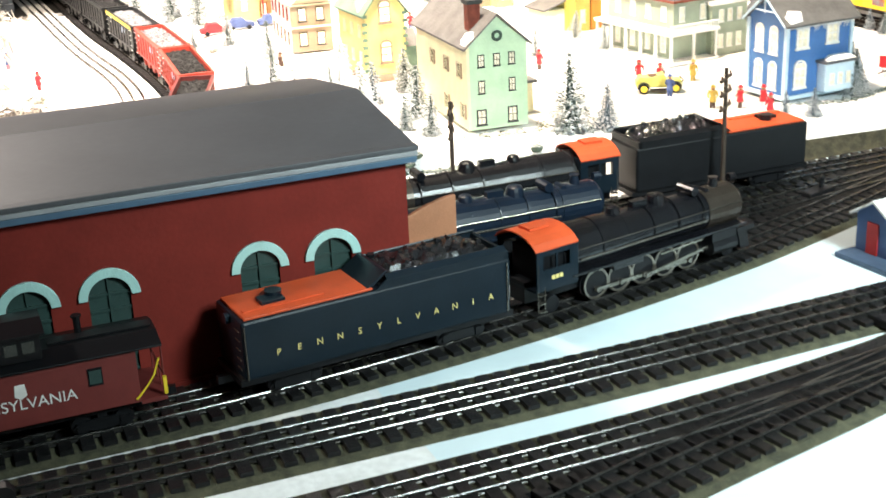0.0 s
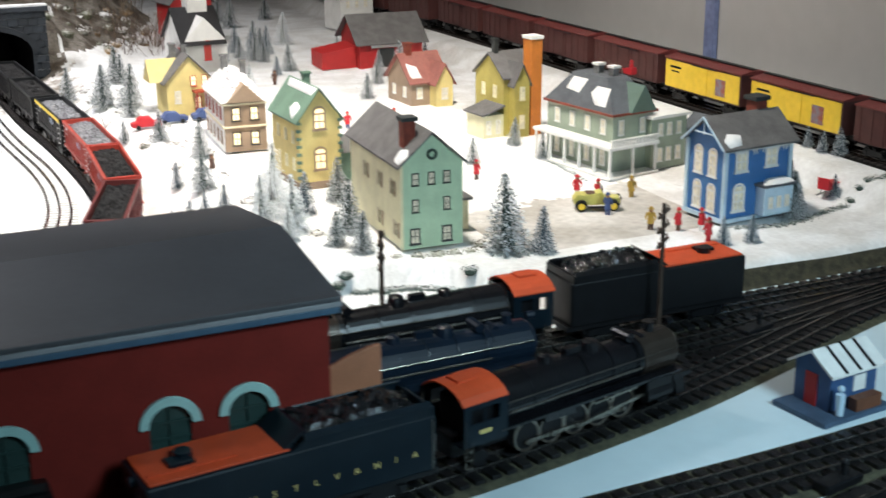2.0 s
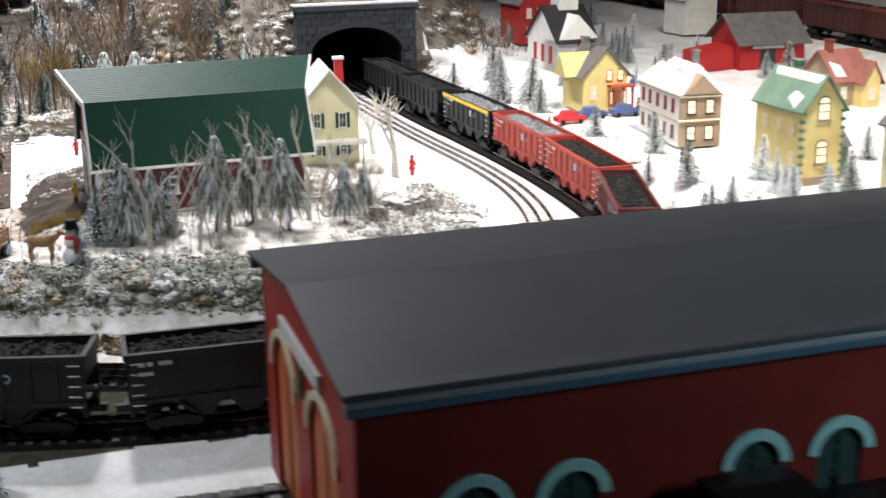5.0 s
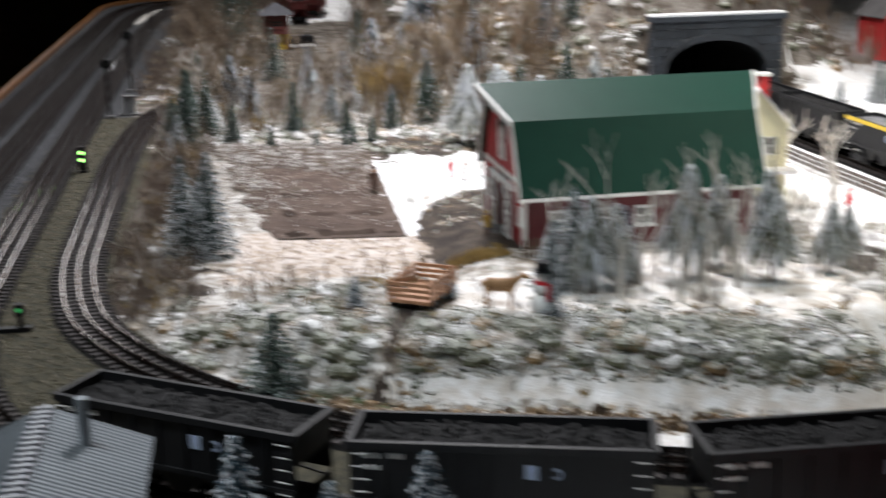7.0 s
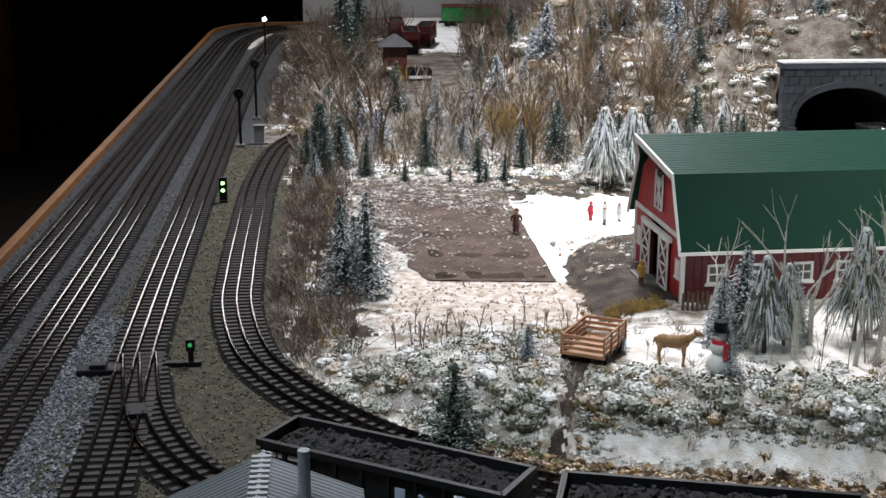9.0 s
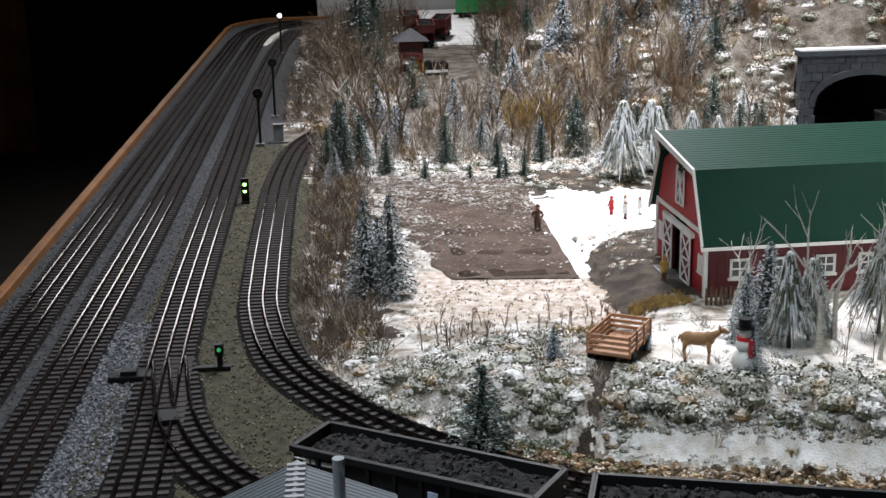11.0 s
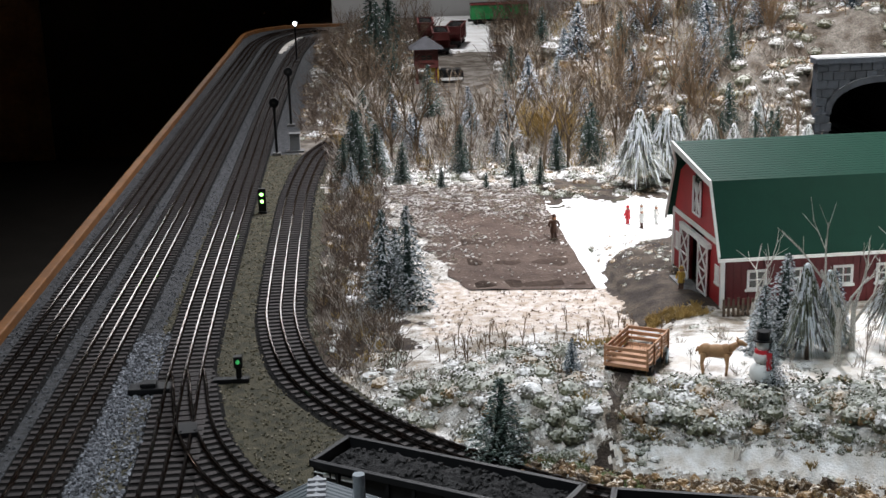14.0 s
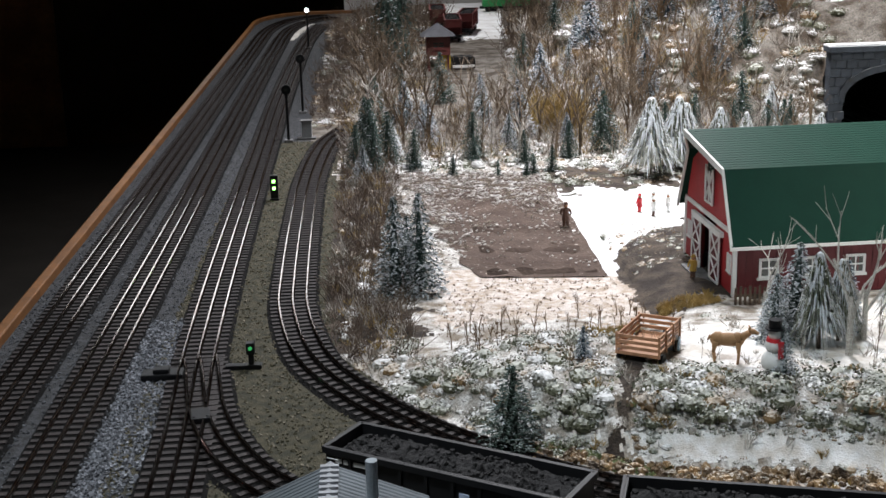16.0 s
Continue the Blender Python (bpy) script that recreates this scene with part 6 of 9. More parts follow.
def cream_cottage():
    r = house(pose(0.592, 1.755, 0.016, 0, 0, -6), "cream cottage with snow-covered roof and green shutters")
    W, D, E, R = 0.095, 0.13, 0.105, 0.158
    block(r, 0, 0, W, D, E, M_CREAM, "y", R)
    shingles_roof(r, 0, W, 0, D, E, R, M_SNOW, "y", 0.010)
    for u in (0.025, 0.068):
        for z in (0.028, 0.075):
            window(r, "f", u, z, 0.013, 0.026, 0.0, M_WHITE, M_GLASS, M_BARNGREEN)
    for u in (0.03, 0.09):
        window(r, "l", u, 0.04, 0.013, 0.026, 0.0, M_WHITE, M_GLASS, M_BARNGREEN)
    part("porch_roof", Mesh().prism([(-0.02, 0.038), (W + 0.01, 0.038), (W + 0.01, 0.043), (-0.02, 0.043)], -0.03, 0.0), M_SNOW, r)
    for x in (-0.012, 0.04, 0.098):
        part("porch_post", Mesh().tube((x, -0.026, 0), (x, -0.026, 0.038), 0.002, n=6), M_WHITE, r)
    chimney(r, 0.07, 0.05, 0.12, 0.170, 0.014, M_DEPOT, M_WHITE)


for build in (green_house, blue_house, sage_mansion, tower_house, yellow_house, taupe_building, porch_house, church, depot, rose_cottage, cream_cottage):
    build()
for x, y, s, lab, wm, rm in ((1.45, 2.95, 1.1, "red brick house far up the town", M_DEPOT, M_GREYSH), (1.95, 2.95, 1.0, "white house far up the town", M_WHITE, M_SNOWROOF), (1.95, 1.16, 0.5, "small white shed behind the mansion", M_WHITE, M_BLUESH)):
    r = house(pose(x, y, 0.03, 0, 0, 8), lab)
    block(r, 0, 0, 0.11 * s, 0.10 * s, 0.10 * s, wm, "y", 0.15 * s)
    shingles_roof(r, 0, 0.11 * s, 0, 0.10 * s, 0.10 * s, 0.15 * s, rm, "y", 0.008)
    for u in (0.025, 0.055, 0.085):
        for z in (0.03, 0.075):
            window(r, "f", u * s, z * s, 0.014 * s, 0.024 * s, 0.0, M_WHITE, M_LIT)


# ---- barn ----
def barn():
    x0, x1, y0, y1, g = 0.244, 0.544, 1.513, 1.727, 0.023
    r = thing("barn", pose(x0, y0, g, 0, 0, 2.06), "red barn with green gambrel roof and open white-braced doors", "barn")
    L, D, E, K, R = x1 - x0, y1 - y0, 0.072, 0.155, 0.193
    k0, k1 = 0.030, D - 0.030
    section = [(0, 0), (D, 0), (D, E + 0.004), (k1 + 0.004, K - 0.014), (D / 2, R - 0.006), (k0 - 0.004, K - 0.014), (0, E + 0.004)]
    ym = D * 0.50
    m = Mesh()
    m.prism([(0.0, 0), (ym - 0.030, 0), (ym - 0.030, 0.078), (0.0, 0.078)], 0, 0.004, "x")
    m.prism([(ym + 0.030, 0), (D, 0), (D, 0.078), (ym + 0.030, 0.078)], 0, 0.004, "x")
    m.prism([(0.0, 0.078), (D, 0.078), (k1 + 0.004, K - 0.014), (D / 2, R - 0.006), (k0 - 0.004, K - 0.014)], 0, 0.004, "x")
    # same barn paint, brightened here for the light falling on this gable
    part("gable_wall", m, mat("barn_red_lit_gable", (0.40, 0.025, 0.03), 0.6, vary=0.12, scale=40), r, "red gable boards")
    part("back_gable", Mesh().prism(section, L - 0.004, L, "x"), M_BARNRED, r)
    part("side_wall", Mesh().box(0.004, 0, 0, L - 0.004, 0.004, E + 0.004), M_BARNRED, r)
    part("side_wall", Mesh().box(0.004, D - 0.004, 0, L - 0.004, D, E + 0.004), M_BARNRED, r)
    for i in range(30):
        x = 0.006 + i * (L - 0.012) / 30
        part("batten", Mesh().box(x, -0.0008, 0, x + 0.0012, 0, E), M_BARNRED, r)
    o = 0.008
    prof = [(-0.014, E - 0.004), (k0, K), (D / 2, R), (k1, K), (D + 0.014, E - 0.004)]
    for (ya, za), (yb, zb) in zip(prof, prof[1:]):
        # both ends of the ridge reach out as a pointed hood
        pa, pb = (0.028 if abs(q - D / 2) < 0.001 else 0.0 for q in (ya, yb))
        s = Mesh().add([(x0s, y, z + d) for d in (0, 0.003) for x0s, y, z in ((-o - pa, ya, za), (L + 0.014 + pa, ya, za), (L + 0.014 + pb, yb, zb), (-o - pb, yb, zb))],
                       [(0, 1, 2, 3), (4, 5, 6, 7), (0, 1, 5, 4), (1, 2, 6, 5), (2, 3, 7, 6), (3, 0, 4, 7)])
        ob = part("roof_slope", s, M_BARNGREEN, r, "ribbed green roof")
        if abs(zb - za) > 0.05:
            continue
        rb = Mesh()
        n = 18
        for i in range(1, n):
            t = i / n
            y, z = ya + (yb - ya) * t, za + (zb - za) * t + 0.003
            rb.box(-o - pa - (pb - pa) * t, y - 0.0005, z - 0.0012, L + 0.014 + pa + (pb - pa) * t, y + 0.0005, z + 0.00005)
        part("roof_ribs", rb, M_BARNGREEN, ob)
    for xa in (-o - 0.002, L + 0.014):
        for (ya, za), (yb, zb) in zip(prof, prof[1:]):
            pa, pb = ((-0.028 if xa < 0 else 0.028) if abs(q - D / 2) < 0.001 else 0.0 for q in (ya, yb))
            part("barge_board", Mesh().add([(xa + p + d, y, z + e) for d in (0, 0.003) for p, y, z, e in ((pa, ya, za, -0.004), (pb, yb, zb, -0.004), (pb, yb, zb, 0.004), (pa, ya, za, 0.004))],
                                           [(0, 1, 2, 3), (4, 5, 6, 7), (0, 1, 5, 4), (1, 2, 6, 5), (2, 3, 7, 6), (3, 0, 4, 7)]), M_WHITE, r)
    part("gutter_board", Mesh().box(-o, -0.016, E - 0.007, L + 0.014, -0.0135, E - 0.003), M_WHITE, r)
    for y in (0.0, D):
        part("corner_board", Mesh().box(-0.002, y - 0.003, 0, 0.003, y + 0.003, 0.078), M_WHITE, r)
    part("cross_board", Mesh().box(-0.002, -0.001, 0.078, 0, D + 0.001, 0.084), M_WHITE, r)
    part("door_track", Mesh().box(-0.006, ym - 0.064, 0.066, 0, ym + 0.064, 0.073), M_WHITE, r, bevel=0.0006)
    for s in (-1, 1):
        ya, yb = sorted((ym + s * 0.022, ym + s * 0.060))
        d = part("sliding_door", Mesh().box(-0.0045, ya, 0.002, -0.002, yb, 0.067), M_BARNRED, r, "open red sliding door with white braces")
        for a, b in (((ya, 0.003), (ya, 0.066)), ((yb, 0.003), (yb, 0.066)), ((ya, 0.003), (yb, 0.003)), ((ya, 0.034), (yb, 0.034)), ((ya, 0.066), (yb, 0.066)), ((ya, 0.003), (yb, 0.034)), ((yb, 0.003), (ya, 0.034)), ((ya, 0.034), (yb, 0.066)), ((yb, 0.034), (ya, 0.066))):
            part("door_brace", Mesh().tube((-0.0052, a[0], a[1]), (-0.0052, b[0], b[1]), 0.0014, n=4), M_WHITE, d)
    ya, yb = ym - 0.020, ym + 0.012
    loft = part("loft_door", Mesh().box(-0.002, ya, 0.098, -0.0004, yb, 0.146), M_BARNRED, r, "red loft door with white braces")
    for a, b in (((ya, 0.098), (ya, 0.146)), ((yb, 0.098), (yb, 0.146)), ((ya, 0.098), (yb, 0.098)), ((ya, 0.146), (yb, 0.146)), ((ya, 0.098), (yb, 0.146)), ((yb, 0.098), (ya, 0.146)), ((ym - 0.004, 0.098), (ym - 0.004, 0.146))):
        part("loft_brace", Mesh().tube((-0.003, a[0], a[1]), (-0.003, b[0], b[1]), 0.0014, n=4), M_WHITE, loft)
    wr = Mesh()
    for i in range(12):
        a = 2 * math.pi * i / 12
        wr.tube((-0.003, ym - 0.012 + 0.007 * math.cos(a), 0.150 + 0.007 * math.sin(a)), (-0.003, ym - 0.012 + 0.007 * math.cos(a + 0.55), 0.150 + 0.007 * math.sin(a + 0.55)), 0.0028, n=5)
    part("wreath", wr, M_NEEDLE_G, r, "dark wreath by the loft door")
    for y in (0.018, D - 0.018):
        window(r, "l", y, 0.040, 0.016, 0.024, 0.0, M_WHITE, M_WHITE)
    for i in range(5):
        window(r, "f", 0.045 + i * 0.056, 0.036, 0.026, 0.026, 0.0, M_WHITE, M_GLASS)
    part("ramp", Mesh().prism([(ym - 0.045, -0.004), (ym + 0.045, -0.004), (ym + 0.045, 0.002), (ym - 0.045, 0.002)], -0.024, -0.001, "x"), M_STONEG, r)


barn()


# ---- tunnel portal ----
def portal():
    r = thing("tunnel_portal", pose(0.780, 2.68, -0.027), "grey-blue stone tunnel portal, shaded dark inside", "tunnel portal", kind="structure")
    W, H = 0.294, 0.202
    cx, half, spring, rise = 0.145, 0.112, 0.100, 0.058
    n = 14
    arc = [(cx - half * math.cos(math.pi * i / n), spring + rise * math.sin(math.pi * i / n)) for i in range(n + 1)]
    core = Mesh()
    core.box(0, 0.006, 0, cx - half, 0.03, H)
    core.box(cx + half, 0.006, 0, W, 0.03, H)
    core.prism([(cx - half, spring)] + arc[1:-1] + [(cx + half, spring), (cx + half, H), (cx - half, H)], 0.006, 0.03)
    part("portal_wall", core, M_STONE, r)
    stone = {}
    rows = 11
    for j in range(rows):
        z0, z1 = H * j / rows, H * (j + 1) / rows - 0.0012
        x = -0.012 if j % 2 else 0.0
        while x < W:
            w = 0.024
            x0s, x1s = max(0, x), min(W, x + w - 0.0012)
            x += w
            if x1s - x0s < 0.004:
                continue
            mid, zm = (x0s + x1s) / 2, (z0 + z1) / 2
            inside = abs(mid - cx) < half + 0.008 and zm < spring + rise * math.sqrt(max(0, 1 - ((mid - cx) / (half + 0.008)) ** 2)) + 0.006
            if inside:
                continue
            key = (round(x1s - x0s, 4), round(z1 - z0, 4))
            if key not in stone:
                stone[key] = Mesh().box(0, 0, 0, key[0], 0.0065, key[1]).data("stone", M_STONE)
            piece("stone", stone[key], r, pose(x0s, 0.0 + random.uniform(0, 0.0012), z0))
    ar = Mesh()
    for i in range(n):
        p = []
        for k in (i, i + 1):
            a = math.pi * k / n
            p.append((cx - half * math.cos(a), spring + rise * math.sin(a)))
            p.append((cx - (half + 0.014) * math.cos(a), spring + (rise + 0.014) * math.sin(a)))
        ar.prism([p[0], p[1], p[3], p[2]], -0.003, 0.008)
    part("arch_ring", ar, M_STONE, r)
    part("coping", Mesh().box(-0.006, -0.008, H - 0.002, W + 0.006, 0.034, H + 0.010), M_STONE, r, "coping dusted with snow", bevel=0.001)
    part("snow_cap", Mesh().box(-0.006, 0.0, H + 0.010, W + 0.006, 0.034, H + 0.013), M_SNOW, r)
    # lining and floor carry the tunnel's darkness in their colour
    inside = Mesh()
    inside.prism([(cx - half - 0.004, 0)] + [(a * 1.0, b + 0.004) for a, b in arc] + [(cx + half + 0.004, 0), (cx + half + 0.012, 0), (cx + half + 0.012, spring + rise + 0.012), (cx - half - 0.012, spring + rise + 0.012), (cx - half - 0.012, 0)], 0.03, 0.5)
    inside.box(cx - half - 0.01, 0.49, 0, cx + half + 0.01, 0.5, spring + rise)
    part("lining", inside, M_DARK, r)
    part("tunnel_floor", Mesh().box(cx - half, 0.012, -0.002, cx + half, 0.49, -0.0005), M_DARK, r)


portal()


# ---- yard hut, shed ----
def hut():
    r = thing("switch_hut", pose(1.478, 0.292, -0.009, 0, 0, 6), "blue wooden hut with red door and white roof", "hut")
    part("platform", Mesh().box(0, 0, 0, 0.10, 0.075, 0.006), mat("hut_platform", (0.05, 0.09, 0.15)), r, bevel=0.0008)
    w = mat("hut_blue", (0.035, 0.085, 0.20), 0.55, vary=0.12)
    m = Mesh().prism([(0.02, 0.006), (0.070, 0.006), (0.070, 0.050), (0.045, 0.066), (0.02, 0.050)], 0.026, 0.095, "x")
    part("wall", m, w, r)
    for s in (0, 1):
        e = 0.013 if s == 0 else 0.077
        part("roof_slope", Mesh().prism([(e, 0.0455), (0.045, 0.066), (0.045, 0.069), (e, 0.0485)], 0.020, 0.102, "x"), M_WHITE, r, "white roof with dark streaks")
    for x in (0.04, 0.06, 0.08):
        part("roof_streak", Mesh().prism([(0.0128, 0.0488), (0.045, 0.0694), (0.045, 0.0700), (0.0128, 0.0494)], x, x + 0.004, "x"), M_BLACK, r)
    part("door", Mesh().box(0.0245, 0.038, 0.006, 0.026, 0.054, 0.042), M_DEPOT, r, "red door")
    part("window", Mesh().box(0.06, 0.0188, 0.022, 0.078, 0.02, 0.040), M_WHITE, r)
    part("bench", Mesh().box(0.05, 0.004, 0.006, 0.088, 0.016, 0.020), mat("bench_brown", (0.16, 0.06, 0.03)), r)
    f = thing("figurine", pose(1.505, 0.302, -0.002), "small pale blue standing toy figure by the hut", "figurine")
    part("figure", Mesh().tube((0, 0, 0), (0, 0, 0.024), 0.004, 0.005, 8).ball((0, 0, 0.030), 0.004), M_PALEBLUE, f)


def shed():
    r = thing("shed", pose(-0.309, 0.60, -0.009), "grey corrugated shed roof with a vent pipe", "shed")
    L, W, E, R = 0.305, 0.137, 0.084, 0.112
    g = mat("corrugated_grey", (0.13, 0.15, 0.165), 0.5, 0.3, vary=0.15, scale=20, bump=0.1)
    wall = Mesh().prism([(0.004, 0), (W - 0.004, 0), (W - 0.004, E - 0.002), (0.066, R - 0.002), (0.004, E - 0.002)], 0.004, L - 0.004, "y")
    part("wall", wall, mat("shed_wall", (0.14, 0.15, 0.155)), r)
    for x0, x1 in ((-0.004, 0.066), (W + 0.004, 0.066)):
        s = Mesh().prism([(x0, E - 0.003), (x1, R), (x1, R + 0.0015), (x0, E - 0.0015)], 0, L)
        ob = part("roof_slope", s, g, r)
        c = Mesh()
        for i in range(52):
            y = 0.003 + i * (L - 0.006) / 51
            c.tube((x0, y, E - 0.0018), (x1, y, R + 0.0012), 0.0011, n=5, caps=False)
        part("corrugation", c, g, ob)
    rc = Mesh().prism([(0.060, R - 0.001), (0.066, R + 0.003), (0.072, R - 0.001)], -0.002, L + 0.002)
    for i in range(34):
        rc.box(0.059, i * L / 34, R + 0.0, 0.073, i * L / 34 + 0.004, R + 0.0036)
    part("ridge_cap", rc, M_PALEGREY, r)
    part("vent_pipe", Mesh().tube((0.098, L - 0.044, 0.09), (0.098, L - 0.044, 0.135), 0.0045, n=14), mat("pipe_grey", (0.30, 0.34, 0.37), 0.4), r, "pale vent pipe")


hut()
shed()


# ---- trees and shrubs ----
def crown_conifer(seed, levels=17, fat=0.30, ragged=0.25, tips=0.3):
    """Crown of height 1: whorls of drooping branches, each of many small pointed tufts; slot 1 holds the snowy tips."""
    rnd = random.Random(seed)
    m = Mesh()
    m.tube((0, 0, 0.06), (0, 0, 0.97), fat * 0.30, 0.006, 7)
    for i in range(levels):
        t = i / (levels - 1)
        z = 0.08 + 0.88 * t
        reach = fat * (1 - t) ** 0.85 + 0.028
        k = max(6, int(15 * (1 - t) + 5))
        for j in range(k):
            a = 2 * math.pi * (j + rnd.random() * 0.8) / k + i
            r = reach * rnd.uniform(1 - ragged, 1 + ragged * 0.6)
            d = Vector((math.cos(a), math.sin(a), 0))
            s = Vector((-d.y, d.x, 0))
            base, tip = Vector((0, 0, z + 0.02)), d * r + Vector((0, 0, z - 0.045 - r * 0.15))
            for q in range(7):
                u = 0.30 + 0.70 * (q + rnd.random()) / 7
                c = base.lerp(tip, u)
                o = (s * rnd.uniform(-1, 1) + d * rnd.uniform(0.1, 1.0) + Vector((0, 0, rnd.uniform(-0.5, 0.35)))).normalized() * (0.030 + 0.11 * r)
                n = (s if abs(o.normalized().dot(s)) < 0.7 else d) * (0.011 + 0.02 * r)
                m.slot = 1 if rnd.random() < tips * (0.4 + u) else 0
                m.add([c - n, c + n, c + o, c + o * 0.4 + Vector((0, 0, 0.012))], [(0, 1, 3), (1, 2, 3), (2, 0, 3)])
    m.slot = 0
    return m


def crown_droop(seed, blades=1250):
    """Crown of height 1 of long hanging needles."""
    rnd = random.Random(seed)
    m = Mesh()
    for i in range(blades):
        t = rnd.random() ** 1.25
        z = 0.28 + 0.72 * (1 - t)
        a = rnd.uniform(0, 2 * math.pi)
        d = Vector((math.cos(a), math.sin(a), 0))
        s = Vector((-d.y, d.x, 0)) * rnd.uniform(0.0045, 0.010)
        m.slot = 1 if rnd.random() < 0.32 + 0.30 * (1 - t) else 0
        r = (0.05 + 0.30 * t) * rnd.uniform(0.55, 1.1)
        p0 = Vector((0, 0, z)) + d * r * 0.15
        p1 = Vector((0, 0, z - 0.02)) + d * r * 0.7
        p2 = Vector((0, 0, z - rnd.uniform(0.14, 0.26))) + d * r
        n = Vector((0, 0, 0.007))
        m.add([p0 - s * 0.5, p0 + s * 0.5, p1 + s, p1 - s, p2, p1 + n], [(0, 1, 5), (1, 2, 5), (2, 4, 5), (4, 3, 5), (3, 0, 5), (0, 3, 2, 1), (3, 4, 2)])
    return m


def bare_tree(seed, depth=4, spread=0.55, n=4, thick=0.018, first=0.34, kids=(2, 3)):
    """A leafless tree of height about 1, of tapered limbs."""
    rnd = random.Random(seed)
    m = Mesh()

    def grow(p, d, length, r, level):
        q = p + d * length
        m.tube(p, q, r, r * 0.62, n, caps=False)
        if level == 0:
            return
        for i in range(rnd.randint(*kids)):
            o = Vector((rnd.uniform(-1, 1), rnd.uniform(-1, 1), rnd.uniform(-0.35, 0.6)))
            e = (d + o * spread * (1.1 if level < depth else 0.9)).normalized()
            grow(p.lerp(q, rnd.uniform(0.55, 1.0)), e, length * rnd.uniform(0.62, 0.86), r * 0.58, level - 1)

    grow(Vector((0, 0, 0)), Vector((rnd.uniform(-0.1, 0.1), rnd.uniform(-0.1, 0.1), 1)).normalized(), first, thick, depth)
    return m


def broom_tree(seed):
    """A leafless tree of height about 1: a short stem and a fan of long straight whips with side twigs."""
    rnd = random.Random(seed)
    m = Mesh()
    m.tube((0, 0, 0), (0, 0, 0.20), 0.020, 0.015, 5, caps=False)
    for i in range(26):
        a, lean = rnd.uniform(0, 2 * math.pi), rnd.uniform(0.05, 0.85)
        d = Vector((math.cos(a) * lean, math.sin(a) * lean, 1)).normalized()
        p = Vector((0, 0, rnd.uniform(0.06, 0.2)))
        long = rnd.uniform(0.5, 0.95)
        bend = Vector((rnd.gauss(0, 0.12), rnd.gauss(0, 0.12), 0))
        q, e = p + d * long * 0.5, p + d * long + bend * long
        m.tube(p, q, 0.0062, 0.0045, 3, caps=False)
        m.tube(q, e, 0.0045, 0.0018, 3, caps=False)
        for k in range(4):
            u = rnd.uniform(0.3, 0.95)
            o = p.lerp(q, u * 2) if u < 0.5 else q.lerp(e, u * 2 - 1)
            f = (d + Vector((rnd.gauss(0, 0.45), rnd.gauss(0, 0.45), rnd.gauss(0, 0.2)))).normalized()
            m.tube(o, o + f * rnd.uniform(0.12, 0.30), 0.0034, 0.0014, 3, caps=False)
    return m


M_WHIP = mat("tan_whips", (0.30, 0.20, 0.115), 0.9, vary=0.35, scale=90, colour2=(0.15, 0.10, 0.06))
M_BRUSH = mat("dead_brush", (0.17, 0.125, 0.092), 0.9, vary=0.35, scale=40, colour2=(0.095, 0.066, 0.05))
M_STRAW = mat("straw_tufts", (0.42, 0.29, 0.10), 0.9, vary=0.35, scale=60)
M_RIME = mat("rimed_twigs", (0.58, 0.55, 0.50), 0.9, vary=0.3, scale=60, colour2=(0.34, 0.29, 0.24))
M_TRUNK = mat("brown_trunk", (0.10, 0.07, 0.05), 0.9, vary=0.3, scale=120)
KINDS = {}


def conifer(kind, x, y, h, z=None, label=None, fat=1.0, group="snowy conifers"):
    table = {
        "frost": (lambda s: crown_conifer(s, 17, 0.30, 0.25, 0.30), M_NEEDLE, "frosted dark green toy conifer"),
        "blue": (lambda s: crown_conifer(s, 16, 0.27, 0.18, 0.38), M_NEEDLE_B, "blue-green toy conifer tipped with snow"),
        "green": (lambda s: crown_conifer(s, 15, 0.26, 0.35, 0.05), M_NEEDLE_G, "dull green toy conifer"),
        "white": (lambda s: crown_conifer(s, 15, 0.30, 0.3, 0.5), M_FLOCK, "heavily flocked white-green conifer"),
        "droop": (lambda s: crown_droop(s), M_DROOP, "flocked pine with long hanging needles"),
    }
    make, material, words = table[kind]
    variant = random.randint(0, 2)
    z = height(x, y) if z is None else z
    m = pose(x, y, z - 0.001, random.uniform(-3, 3), random.uniform(-3, 3), random.uniform(0, 360))
    if (kind, variant) not in KINDS:
        root = thing("conifer_tree", m, label or words, "tree", group)
        part("crown", make(variant * 7 + len(kind)), [material, M_TIPS], root)
        part("trunk", Mesh().tube((0, 0, 0), (0, 0, 0.85), 0.022, 0.008, 6), M_TRUNK, root)
        KINDS[kind, variant] = root
    else:
        root = copy_thing(KINDS[kind, variant], m)
    root.scale = (h * fat, h * fat, h)
    return root


M_TIPS = mat("snow_tips", (0.70, 0.74, 0.78), 0.9, vary=0.2, scale=90)
M_FLOCK = mat("flocked_needles_white", (0.20, 0.25, 0.22), 0.9, vary=0.4, scale=120, top=(0.78, 0.80, 0.80), top_from=0.05, top_to=0.5)

